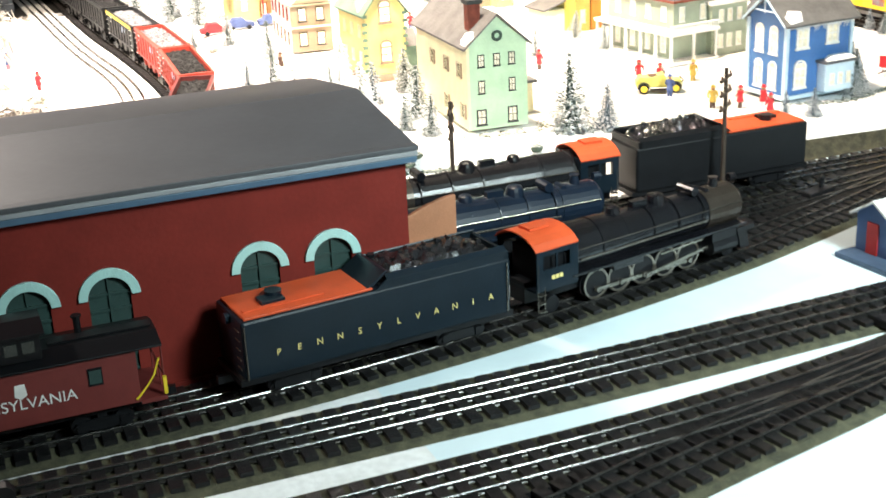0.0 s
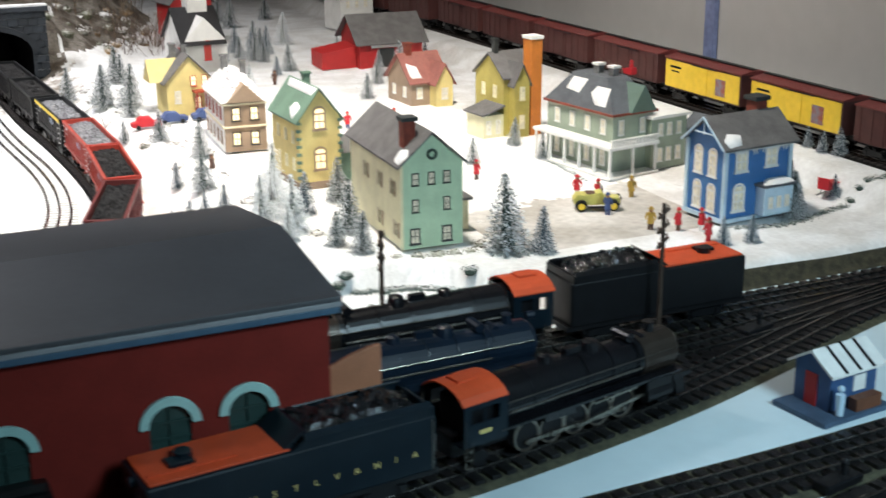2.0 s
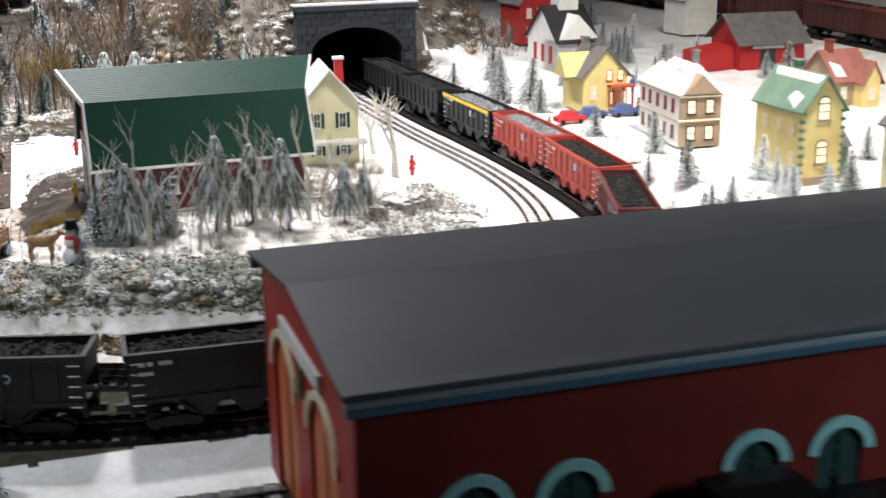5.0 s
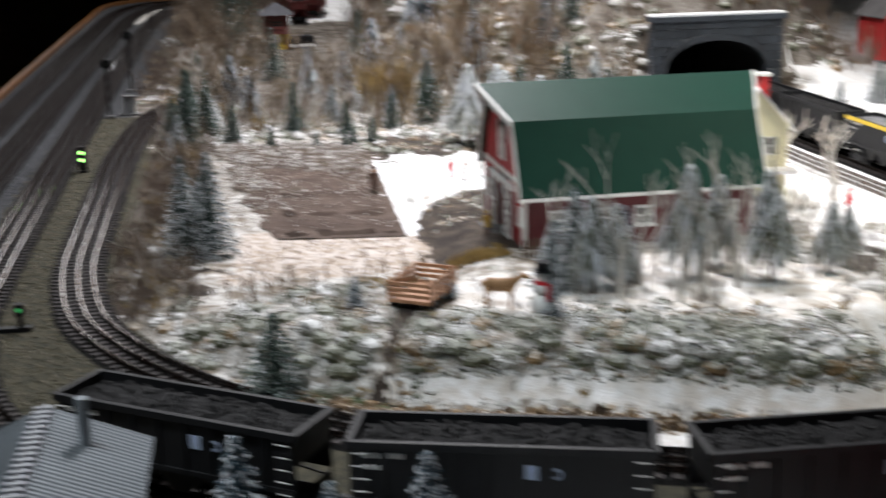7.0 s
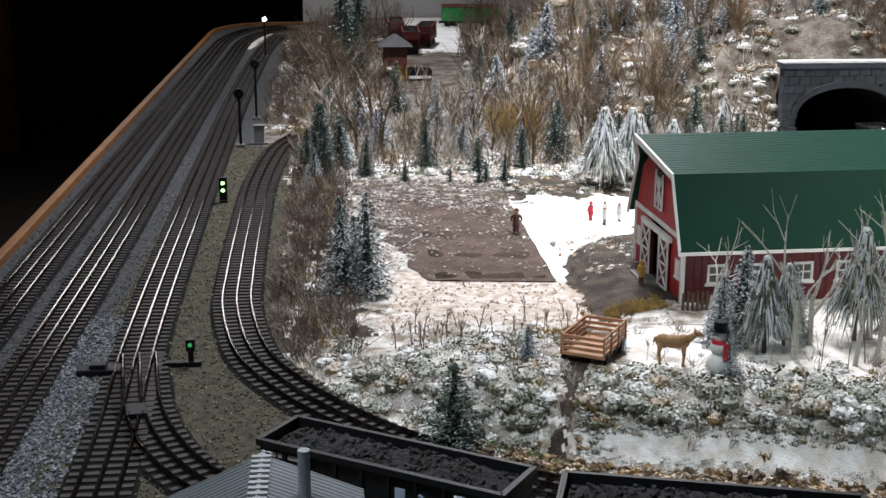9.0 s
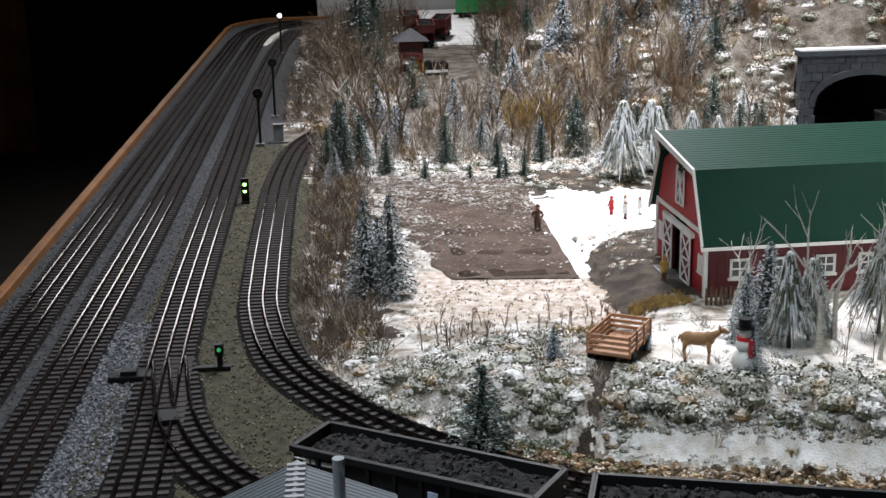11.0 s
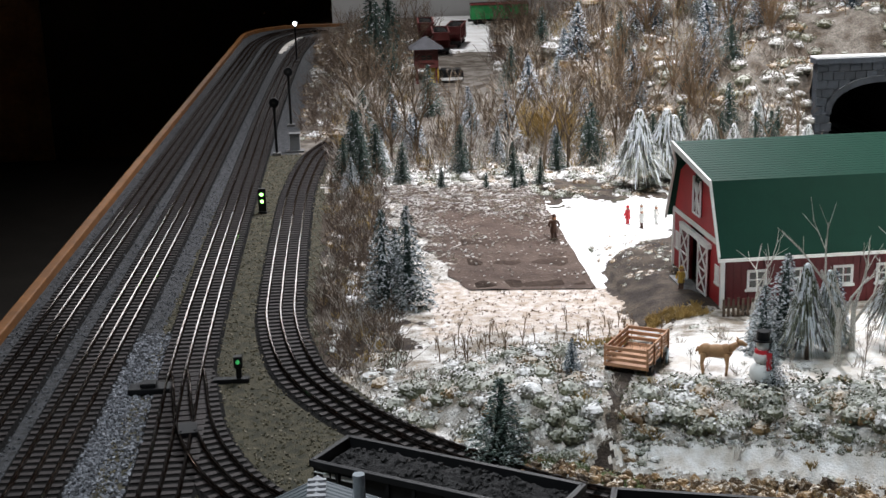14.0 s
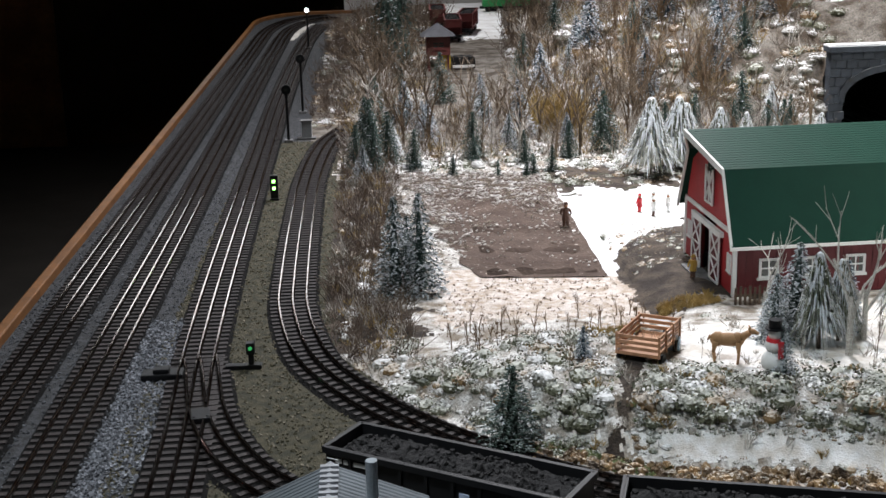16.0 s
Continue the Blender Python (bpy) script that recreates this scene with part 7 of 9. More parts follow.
for x, y, h in ((-0.176, 1.630, 0.142), (-0.143, 1.640, 0.142), (-0.160, 1.690, 0.105), (0.046, 2.773, 0.115), (0.256, 1.323, 0.112), (0.203, 1.190, 0.055), (0.228, 1.300, 0.080),
                (1.420, 0.885, 0.118), (1.236, 0.972, 0.065), (1.215, 1.02, 0.055), (1.885, 0.845, 0.060), (1.124, 1.406, 0.075), (1.16, 2.15, 0.10), (1.12, 2.25, 0.08),
                (1.14, 1.78, 0.06), (1.49, 1.46, 0.06), (1.30, 1.24, 0.06), (1.60, 1.36, 0.05)):
    conifer("frost", x, y, h, fat=0.78 if x < 0 else 1.0)
for x, y, h in ((-0.102, 0.786, 0.134), (-0.044, 0.780, 0.100), (0.021, 0.761, 0.126), (0.088, 0.715, 0.090), (1.462, 0.858, 0.072), (1.708, 0.775, 0.045), (1.752, 0.768, 0.045), (1.075, 1.22, 0.060),
                (1.055, 1.235, 0.075), (1.40, 2.62, 0.09), (1.46, 2.60, 0.10), (1.50, 2.64, 0.08), (0.318, 1.330, 0.085), (1.10, 1.49, 0.05), (0.76, 3.02, 0.12), (0.62, 2.98, 0.13), (0.98, 3.02, 0.11), (0.012, 1.262, 0.040)):
    conifer("blue", x, y, h)
for x, y, h in ((1.148, 1.150, 0.085), (1.186, 1.120, 0.090), (1.17, 1.19, 0.07)):
    conifer("white", x, y, h)
conifer("green", -0.075, 1.165, 0.092, label="broad dull green toy conifer on the bank", fat=1.3)
for x, y, h in ( (-0.049, 2.383, 0.045), (0.035, 2.366, 0.035), (0.088, 2.355, 0.040), (0.105, 2.37, 0.045), (0.142, 2.399, 0.055), (0.66, 2.62, 0.10), (0.69, 2.66, 0.08),
                (-0.20, 2.40, 0.11), (-0.205, 2.52, 0.12), (-0.13, 2.95, 0.12), (-0.02, 3.15, 0.13), (-0.10, 4.2, 0.26), (-0.13, 4.0, 0.24), (-0.1, 3.6, 0.15), (0.20, 3.35, 0.12), (-0.14, 4.5, 0.25)):
    conifer("green", x, y, h)
for x, y, h in ((0.268, 1.270, 0.108), (0.298, 1.295, 0.095), (0.379, 1.301, 0.130), (0.470, 1.275, 0.125), (0.435, 1.345, 0.11), (0.310, 2.30, 0.150), (0.371, 2.36, 0.140), (0.395, 2.37, 0.125), (0.471, 2.42, 0.110), (0.565, 2.55, 0.080),
                (0.616, 2.545, 0.055), (0.719, 2.555, 0.080), (0.54, 2.50, 0.06), (0.554, 1.315, 0.085), (0.590, 1.34, 0.075)):
    conifer("droop", x, y, h, fat=1.25 if y > 2 else 1.0)
rnd = random.Random(8)
for x, y, h in ((0.42, 2.86, 0.14), (0.30, 2.80, 0.12), (0.58, 2.86, 0.13), (0.12, 2.72, 0.13), (0.05, 2.90, 0.11), (-0.08, 2.66, 0.10), (0.22, 3.1, 0.14), (0.52, 3.10, 0.15), (0.70, 3.05, 0.14), (0.36, 3.25, 0.15)):
    conifer("blue", x, y, h)
for x, y, h in ((0.48, 2.66, 0.10), (0.60, 2.70, 0.12), (0.64, 2.64, 0.09), (-0.17, 2.50, 0.11), (-0.21, 2.62, 0.12), (-0.19, 2.80, 0.14), (-0.12, 2.46, 0.08), (0.0, 2.47, 0.06), (0.10, 2.46, 0.07), (0.19, 2.50, 0.08)):
    conifer("green", x, y, h)
for x, y in ((1.93, 0.99), (1.955, 0.98), (1.99, 0.96), (2.0, 0.985), (1.965, 0.94), (2.02, 0.90)):
    conifer("blue", x, y, rnd.uniform(0.035, 0.055))
for i in range(26):
    x, y = rnd.uniform(1.15, 1.98), rnd.uniform(2.12, 3.5)
    if 1.33 < x < 1.52 and 2.45 < y < 2.72 or 1.66 < x < 1.97 and 2.3 < y < 2.55:
        continue
    conifer(rnd.choice(("frost", "white", "frost")), x, y, rnd.uniform(0.05, 0.10))

for x, y, h in ((1.109, 2.189, 0.10), (1.192, 2.461, 0.09), (1.091, 1.883, 0.05), (1.179, 1.623, 0.075), (1.299, 1.234, 0.075), (1.65, 1.989, 0.06), (1.914, 0.87, 0.07), (1.724, 1.439, 0.055), (1.722, 1.321, 0.05),
                (1.255, 1.079, 0.085), (1.06, 2.36, 0.08), (1.14, 2.05, 0.07), (1.62, 2.44, 0.07), (1.35, 1.56, 0.05), (1.39, 1.50, 0.045)):
    conifer("frost", x, y, h)
for x, y, h in ((1.092, 1.273, 0.055), (1.121, 1.27, 0.045), (1.564, 2.736, 0.08), (1.591, 2.67, 0.07), (1.639, 2.698, 0.08), (1.571, 2.39, 0.05), (2.114, 1.081, 0.04), (2.108, 1.039, 0.04), (2.12, 1.007, 0.055), (1.23, 1.195, 0.07)):
    conifer("blue", x, y, h)
for x, y, h in ((1.232, 1.373, 0.075), (1.215, 1.30, 0.06), (1.162, 1.073, 0.06), (1.046, 1.296, 0.05), (1.20, 1.25, 0.06)):
    conifer("white", x, y, h)

for i in range(34):
    x, y = rnd.uniform(-0.20, 0.74), rnd.uniform(2.50, 3.45)
    if in_lane(x, y) or FLAT.find((x, y, 0))[2] < 0.06:
        continue
    conifer(("green", "frost", "green", "blue", "white")[i % 5], x, y, rnd.uniform(0.06, 0.13))
for i in range(5):
    conifer("green" if i % 3 else "frost", rnd.uniform(-0.24, -0.20), 2.36 + i * 0.115, rnd.uniform(0.07, 0.12))

BARE = {}


def bare(kind, x, y, h, z=None):
    make, material, words, group = {
        "twig": (lambda s: bare_tree(s, 4, 0.60, 3, 0.016), M_BARK, "leafless brown toy tree", "bare trees on the hill"),
        "thin": (lambda s: bare_tree(s, 3, 0.5, 3, 0.012, 0.42), M_BARK, "thin bare shrub with frosted twigs", "bare trees on the hill"),
        "broom": (lambda s: broom_tree(s), M_WHIP, "leafless tan tree with long straight whips", "bare trees on the hill"),
        "birch": (lambda s: bare_tree(s, 4, 0.55, 6, 0.030, 0.46, (2, 2)), M_BIRCH, "bare birch with pale peeling bark", "birches by the barn"),
        "white": (lambda s: bare_tree(s, 3, 0.75, 6, 0.040, 0.40), M_WHITEBARK, "bare tree thick with white snow", "snowed trees by the cottage"),
        "stalk": (lambda s: bare_tree(s, 2, 0.45, 3, 0.03, 0.55), M_STALK, "dry brown stalk in the stubble", "stalks in the stubble"),
    }[kind]
    v = random.randint(0, 4)
    m = pose(x, y, (height(x, y) if z is None else z) - 0.001, random.uniform(-5, 5), random.uniform(-5, 5), random.uniform(0, 360))
    if (kind, v) not in BARE:
        ob = part("bare_tree" if kind != "stalk" else "stalk", make(v * 11 + 3), material)
        tagged(ob, words, "tree" if kind != "stalk" else "plant", group)
        ob.matrix_world = m
        BARE[kind, v] = ob
    else:
        ob = copy_thing(BARE[kind, v], m)
    ob.scale = (h, h, h)
    return ob


M_WHITEBARK = mat("snowy_bark", (0.72, 0.70, 0.66), 0.9, vary=0.25, scale=100, colour2=(0.42, 0.36, 0.30))
M_STALK = mat("dry_stalk", (0.16, 0.10, 0.055), 0.9, vary=0.3, scale=200)
for x, y, h in ((0.325, 1.29, 0.125), (0.395, 1.30, 0.135), (0.425, 1.26, 0.115), (0.455, 1.36, 0.14), (0.226, 1.335, 0.105), (0.288, 1.235, 0.14), (0.345, 1.215, 0.10), (0.372, 1.225, 0.115), (0.51, 1.34, 0.14), (0.54, 1.38, 0.12)):
    bare("birch", x, y, h)
for x, y, h in ((0.725, 1.665, 0.150), (0.752, 1.90, 0.130), (0.70, 2.02, 0.11), (1.03, 2.12, 0.10), (1.06, 1.95, 0.08)):
    bare("white", x, y, h)
for i in range(115):
    x, y = rnd.uniform(-0.22, 0.80), rnd.uniform(2.46, 3.7)
    if abs(x - 0.92) < 0.16 and y < 3.0 or in_lane(x, y):
        continue
    if i % 9 == 0:
        bare("white", x, y, rnd.uniform(0.09, 0.16))
        continue
    bare("twig", x, y, rnd.uniform(0.10, 0.22))
for i in range(13):
    x, y = rnd.uniform(0.38, 0.78), rnd.uniform(2.72, 3.2)
    if not in_lane(x, y) and not (x > 0.70 and y < 2.9):
        bare("broom", x, y, rnd.uniform(0.12, 0.21))
far = Mesh()
sorts = [bare_tree(s * 11 + 3, 4, 0.60, 3, 0.016) for s in range(4)]
for i in range(270):
    if i < 130:
        x, y, h = rnd.uniform(-0.24, 0.55), rnd.uniform(3.4, 5.6), rnd.uniform(0.12, 0.22)
    elif i < 175:
        x, y, h = rnd.uniform(0.80, 1.45), rnd.uniform(2.85, 3.6), rnd.uniform(0.09, 0.16)
    else:
        x, y, h = rnd.uniform(-0.20, 0.72), rnd.uniform(2.55, 3.5), rnd.uniform(0.12, 0.24)
    if in_lane(x, y):
        continue
    q = pose(x, y, height(x, y), rnd.uniform(-6, 6), rnd.uniform(-6, 6), rnd.uniform(0, 360))
    t = sorts[i % 4]
    far.add([q @ (Vector(p) * h) for p in t.v], t.f)
me = bpy.data.meshes.new("far_woods")
me.from_pydata(far.v, [], far.f)
me.materials.append(M_BARK)
tagged(new("far_woods", me), "dense leafless brown woods over the hill", "woods", kind="stuff")
for i in range(34):
    bare("thin", rnd.uniform(-0.235, -0.165), rnd.uniform(1.45, 2.9), rnd.uniform(0.045, 0.085))
for i in range(20):
    bare("thin", rnd.uniform(-0.20, 0.45), rnd.uniform(2.43, 2.75), rnd.uniform(0.05, 0.10))
for i in range(34):
    bare("thin", rnd.uniform(0.22, 0.72), rnd.uniform(1.16, 1.36), rnd.uniform(0.03, 0.07))
for i in range(42):
    x = rnd.uniform(-0.12, 0.14)
    bare("stalk", x, rnd.uniform(1.34, 1.52), rnd.uniform(0.016, 0.032))
for i in range(16):
    bare("thin", rnd.uniform(-0.05, 0.2), rnd.uniform(1.18, 1.30), rnd.uniform(0.02, 0.035))


def scatter(name, spots, material, label, leaves=46, flat=0.6, seed=3):
    """Cushions of small crumpled leaves on the ground, in one object."""
    rnd = random.Random(seed)
    m = Mesh()
    for x, y, r in spots:
        z = height(x, y)
        core = Mesh().ball((0, 0, 0), r * 0.74, r * 0.74, r * 0.74 * flat, 9, 6)
        o = len(m.v)
        m.v += [(x + p[0] * k, y + p[1] * k, z - 0.003 + p[2] * k) for p in core.v for k in (1 + 0.5 * noise.noise((p[0] * 1.3 / r + x * 31, p[1] * 1.3 / r + y * 31, p[2] * 1.3 / r)),)]
        m.f += [tuple(o + i for i in q) for q in core.f]
        for i in range(leaves if r > 0.009 else leaves // 3):
            d = Vector((rnd.gauss(0, 1), rnd.gauss(0, 1), abs(rnd.gauss(0, 1)))).normalized()
            rr = r * rnd.uniform(0.80, 1.16) * (1 + 0.25 * noise.noise((d.x * 2 + x * 30, d.y * 2 + y * 30, d.z)))
            c = Vector((x, y, z - 0.002)) + Vector((d.x * rr, d.y * rr, d.z * rr * flat))
            s = min(0.0028, max(0.0009, r * rnd.uniform(0.08, 0.145)))
            t = (d + Vector((rnd.uniform(-1, 1), rnd.uniform(-1, 1), rnd.uniform(-1, 1))) * 0.38).normalized()
            u = t.orthogonal().normalized()
            u.rotate(Matrix.Rotation(rnd.uniform(0, 6.28), 3, t))
            w = t.cross(u)
            m.add([c + u * s, c + w * s * 0.8 + t * s * 0.25, c - u * s, c - w * s * 0.8 - t * s * 0.2], [(0, 1, 2, 3)])
    me = bpy.data.meshes.new(name)
    me.from_pydata(m.v, [], m.f)
    me.materials.append(material)
    return tagged(new(name, me), label, "shrubs", kind="stuff")


frosted, olive, rusty, grey = [], [], [], []


def sow(n, area_of, r0, r1, shares):
    for i in range(n):
        x, y = area_of()
        if FLAT.find((x, y, 0))[2] < 0.042 or in_lane(x, y) or abs(x - 0.92) < 0.15 and y < 2.8 and y > 1.3:
            continue
        if 1.10 < y < 1.36 and abs(x - 0.03 - 0.39 * (y - 1.15)) < 0.017:
            continue
        r = rnd.uniform(r0, r1)
        u = rnd.random()
        (frosted if u < shares[0] else olive if u < shares[1] else rusty).append((x, y, r))


def bank_spot(a, b, x0=-0.2, x1=0.76):
    x = rnd.uniform(x0, x1)
    return x, bank_front(x) + rnd.uniform(a, b)


sow(340, lambda: bank_spot(0.056, 0.135, 0.045), 0.009, 0.021, (0.30, 0.92))
sow(420, lambda: bank_spot(0.043, 0.056, 0.02), 0.0025, 0.006, (0.5, 0.85))
sow(200, lambda: bank_spot(0.012, 0.026, 0.0), 0.0025, 0.005, (0.4, 0.7))
sow(800, lambda: bank_spot(0.048, 0.165, 0.03), 0.003, 0.008, (0.46, 0.86))
sow(60, lambda: bank_spot(0.13, 0.2, 0.2), 0.006, 0.014, (0.50, 0.80))
sow(150, lambda: (rnd.uniform(-0.19, 0.07), rnd.uniform(1.13, 1.36)), 0.008, 0.018, (0.42, 0.86))
sow(800, lambda: (rnd.uniform(-0.20, 0.08), rnd.uniform(1.12, 1.40)), 0.0035, 0.008, (0.65, 0.82))
sow(60, lambda: (rnd.uniform(-0.19, 0.10), rnd.uniform(1.33, 1.47)), 0.004, 0.009, (0.50, 0.60))
sow(330, lambda: bank_spot(-0.024, 0.022, -0.07), 0.004, 0.009, (0.30, 0.50))
sow(90, lambda: (rnd.uniform(0.12, 0.45), rnd.uniform(2.24, 2.44)), 0.008, 0.018, (0.40, 0.75))
sow(60, lambda: bank_spot(-0.03, 0.03, -0.06, 0.04), 0.006, 0.012, (0.1, 0.95))
sow(230, lambda: (rnd.uniform(-0.255, -0.165), rnd.uniform(1.32, 2.95)), 0.006, 0.018, (0.45, 0.60))
sow(120, lambda: (rnd.uniform(-0.16, 0.45), rnd.uniform(2.42, 2.56)), 0.010, 0.022, (0.55, 0.82))
sow(560, lambda: (rnd.uniform(-0.24, 0.80), rnd.uniform(2.5, 3.7)), 0.008, 0.026, (0.52, 0.75))
sow(160, lambda: (rnd.uniform(-0.345, -0.24), rnd.uniform(3.0, 5.5)), 0.010, 0.030, (0.30, 0.45))
sow(260, lambda: (rnd.uniform(-0.27, 0.6), rnd.uniform(3.0, 5.6)), 0.020, 0.050, (0.40, 0.55))
sow(110, lambda: (rnd.uniform(0.80, 1.40), rnd.uniform(2.78, 3.5)), 0.015, 0.030, (0.62, 0.8))
sow(70, lambda: (rnd.uniform(0.55, 0.80), rnd.uniform(1.20, 1.60)), 0.014, 0.030, (0.85, 0.95))
sow(170, lambda: (rnd.uniform(0.15, 0.25), rnd.uniform(1.68, 1.96)), 0.003, 0.009, (0.1, 0.45))
sow(26, lambda: (rnd.uniform(0.19, 0.22), rnd.uniform(1.40, 1.50)), 0.005, 0.010, (0.0, 0.5))
for x, y, r in ((1.30, 0.92, 0.012), (1.325, 0.915, 0.013), (1.35, 0.912, 0.012), (1.375, 0.91, 0.012), (1.27, 0.93, 0.010), (1.40, 0.93, 0.014), (1.25, 1.0, 0.014)):
    olive.append((x, y, r))
for i in range(12):
    grey.append((1.722, 1.17 + i * 0.012, 0.009))
for i in range(70):
    frosted.append((rnd.uniform(1.12, 2.0), rnd.uniform(0.95, 2.45), rnd.uniform(0.004, 0.009)))
for i in range(20):
    grey.append((1.775 + i * 0.0165, 0.835 + 0.03 * (i / 19) ** 2 - 0.012 * math.sin(i * 0.33), 0.010))
for i in range(40):
    frosted.append((rnd.uniform(1.05, 1.22), rnd.uniform(1.05, 2.4), rnd.uniform(0.008, 0.018)))
for i in range(16):
    grey.append((1.16 + i * 0.012, 0.905 - 0.004 * i + rnd.uniform(-0.008, 0.008), 0.012))
for i in range(150):
    frosted.append((rnd.uniform(0.66, 0.785), rnd.uniform(2.60, 2.76), rnd.uniform(0.008, 0.020)))
for i in range(170):
    x, y = rnd.uniform(0.45, 1.25), rnd.uniform(2.74, 3.4)
    (frosted if i % 4 == 0 else rusty if i % 4 == 1 else olive).append((x, y, rnd.uniform(0.010, 0.026)))
moss = [(-0.045 + 0.0065 * i + rnd.uniform(-0.006, 0.006), 1.165 - 0.005 * i + rnd.uniform(-0.008, 0.008), rnd.uniform(0.009, 0.015)) for i in range(20)]
moss += [(0.03 + 0.39 * k * 0.012 + rnd.choice((-0.016, 0.016)) + rnd.uniform(-0.004, 0.004), 1.15 + k * 0.012, rnd.uniform(0.004, 0.008)) for k in range(16)]
scatter("moss_clumps", moss, mat("green_moss", (0.10, 0.125, 0.035), 0.95, vary=0.4, scale=60, colour2=(0.05, 0.065, 0.02), top=(0.45, 0.46, 0.38), top_from=0.95, top_to=1.4), "bright green moss clumps at the bank foot", 120, seed=9)
scatter("frosted_shrubs", frosted, M_BUSH_W, "low frosted shrubs and lichen on the banks", 78, seed=3)
scatter("olive_shrubs", olive, M_BUSH_O, "olive green ground shrubs along the bank", 105, seed=4)
scatter("rusty_shrubs", rusty, M_BUSH_B, "rust brown dry shrubs among snow", 60, seed=5)
scatter("hedge", grey, M_NEEDLE_G, "dark clipped hedge at the town's edge", 80, seed=6)


def brush(name, spots, material, label, twigs=9, seed=1):
    """Upright dead twigs in tufts, in one object."""
    rnd = random.Random(seed)
    m = Mesh()
    for x, y, h in spots:
        base = Vector((x, y, height(x, y) - 0.002))
        for i in range(twigs):
            d = Vector((rnd.gauss(0, 0.5), rnd.gauss(0, 0.5), 1)).normalized()
            a = base + Vector((rnd.gauss(0, h * 0.16), rnd.gauss(0, h * 0.16), 0))
            b = a + d * h * rnd.uniform(0.5, 1.1)
            w = max(0.0006, h * 0.010)
            m.tube(a, b, w, w * 0.4, 3, caps=False)
            c = a.lerp(b, rnd.uniform(0.35, 0.7))
            e = (d + Vector((rnd.gauss(0, 0.6), rnd.gauss(0, 0.6), 0))).normalized()
            m.tube(c, c + e * h * 0.4, w * 0.7, w * 0.3, 3, caps=False)
    me = bpy.data.meshes.new(name)
    me.from_pydata(m.v, [], m.f)
    me.materials.append(material)
    return tagged(new(name, me), label, "undergrowth", kind="stuff")


def spots_in(n, x0, x1, y0, y1, h0, h1):
    out = []
    while len(out) < n:
        x, y = rnd.uniform(x0, x1), rnd.uniform(y0, y1)
        if FLAT.find((x, y, 0))[2] > 0.042 and not (0.74 < x < 1.12 and y < 2.76) and not in_lane(x, y):
            out.append((x, y, rnd.uniform(h0, h1)))
    return out


brush("dead_brush", spots_in(160, -0.345, -0.24, 2.98, 5.5, 0.03, 0.09) + spots_in(380, -0.25, 0.80, 2.50, 3.6, 0.03, 0.08) + spots_in(230, -0.25, 0.6, 3.5, 5.6, 0.06, 0.13) + spots_in(110, 0.8, 1.4, 2.78, 3.5, 0.04, 0.09)
      + spots_in(330, -0.262, -0.16, 1.40, 2.95, 0.014, 0.050), M_BRUSH, "dense brown dead brush on the hillside", 9, 1)
brush("straw_tufts", spots_in(130, -0.25, 0.7, 2.5, 3.6, 0.03, 0.06) + spots_in(50, -0.26, -0.18, 1.4, 2.9, 0.012, 0.03) + spots_in(60, 0.15, 0.22, 1.48, 1.52, 0.006, 0.014) + spots_in(40, 0.03, 0.09, 1.33, 1.37, 0.008, 0.014) + spots_in(26, 0.20, 0.24, 2.74, 2.80, 0.07, 0.13) + spots_in(20, -0.24, -0.20, 2.75, 2.85, 0.03, 0.06)
      + spots_in(60, 0.0, 0.7, 1.0, 1.22, 0.006, 0.014), M_STRAW, "tufts of golden straw on the slopes", 16, 2)
brush("rimed_twigs", spots_in(150, 0.60, 0.74, 2.56, 2.78, 0.018, 0.045) + spots_in(430, -0.25, 0.80, 2.45, 3.7, 0.03, 0.09) + spots_in(110, -0.262, -0.17, 1.3, 2.95, 0.012, 0.04) + spots_in(160, -0.19, 0.72, 1.10, 1.38, 0.006, 0.020) + spots_in(70, 0.56, 0.78, 1.2, 1.7, 0.02, 0.05),
      M_RIME, "frost-covered twigs in the undergrowth", 8, 3)

brush("stubble", spots_in(620, -0.13, 0.13, 1.37, 1.71, 0.003, 0.006), M_STALK, "short brown stubble poking through snow", 4, 5)
m = Mesh()
for i in range(7500):
    u, w = rnd.random(), rnd.random() ** 0.8
    x, y = -0.17 + 0.29 * u, 1.72 + 0.70 * w
    frost = smoothstep(0.30, 0.75, w + 0.35 * noise.noise((x * 9, y * 5, 2)) + 0.8 * smoothstep(-0.05, -0.16, x))
    if rnd.random() > 0.07 + 0.93 * frost:
        continue
    s = rnd.uniform(0.0005, 0.0013)
    m.box(-s * 1.8, -s, -s * 0.4, s * 1.8, s, s * 0.4, pose(x, y, 0.0052, rnd.uniform(-20, 20), rnd.uniform(-20, 20), rnd.uniform(-30, 30)))
tagged(part("snow_flecks", m, M_FROST), "scattered flecks of snow on the furrows", "snow", kind="stuff")

# loose stones of the ballast beside the turnout
m = Mesh()
for i in range(5200):
    x, y = rnd.uniform(-0.498, -0.438), rnd.uniform(0.75, 1.62)
    if FLAT.find((x, y, 0))[2] < 0.030:
        continue
    s = rnd.uniform(0.0008, 0.0022)
    m.box(-s, -s * 0.8, -s * 0.6, s, s * 0.8, s * 0.6, pose(x, y, height(x, y) + s * 0.3, rnd.uniform(0, 90), rnd.uniform(0, 90), rnd.uniform(0, 90)))
dark = Mesh()
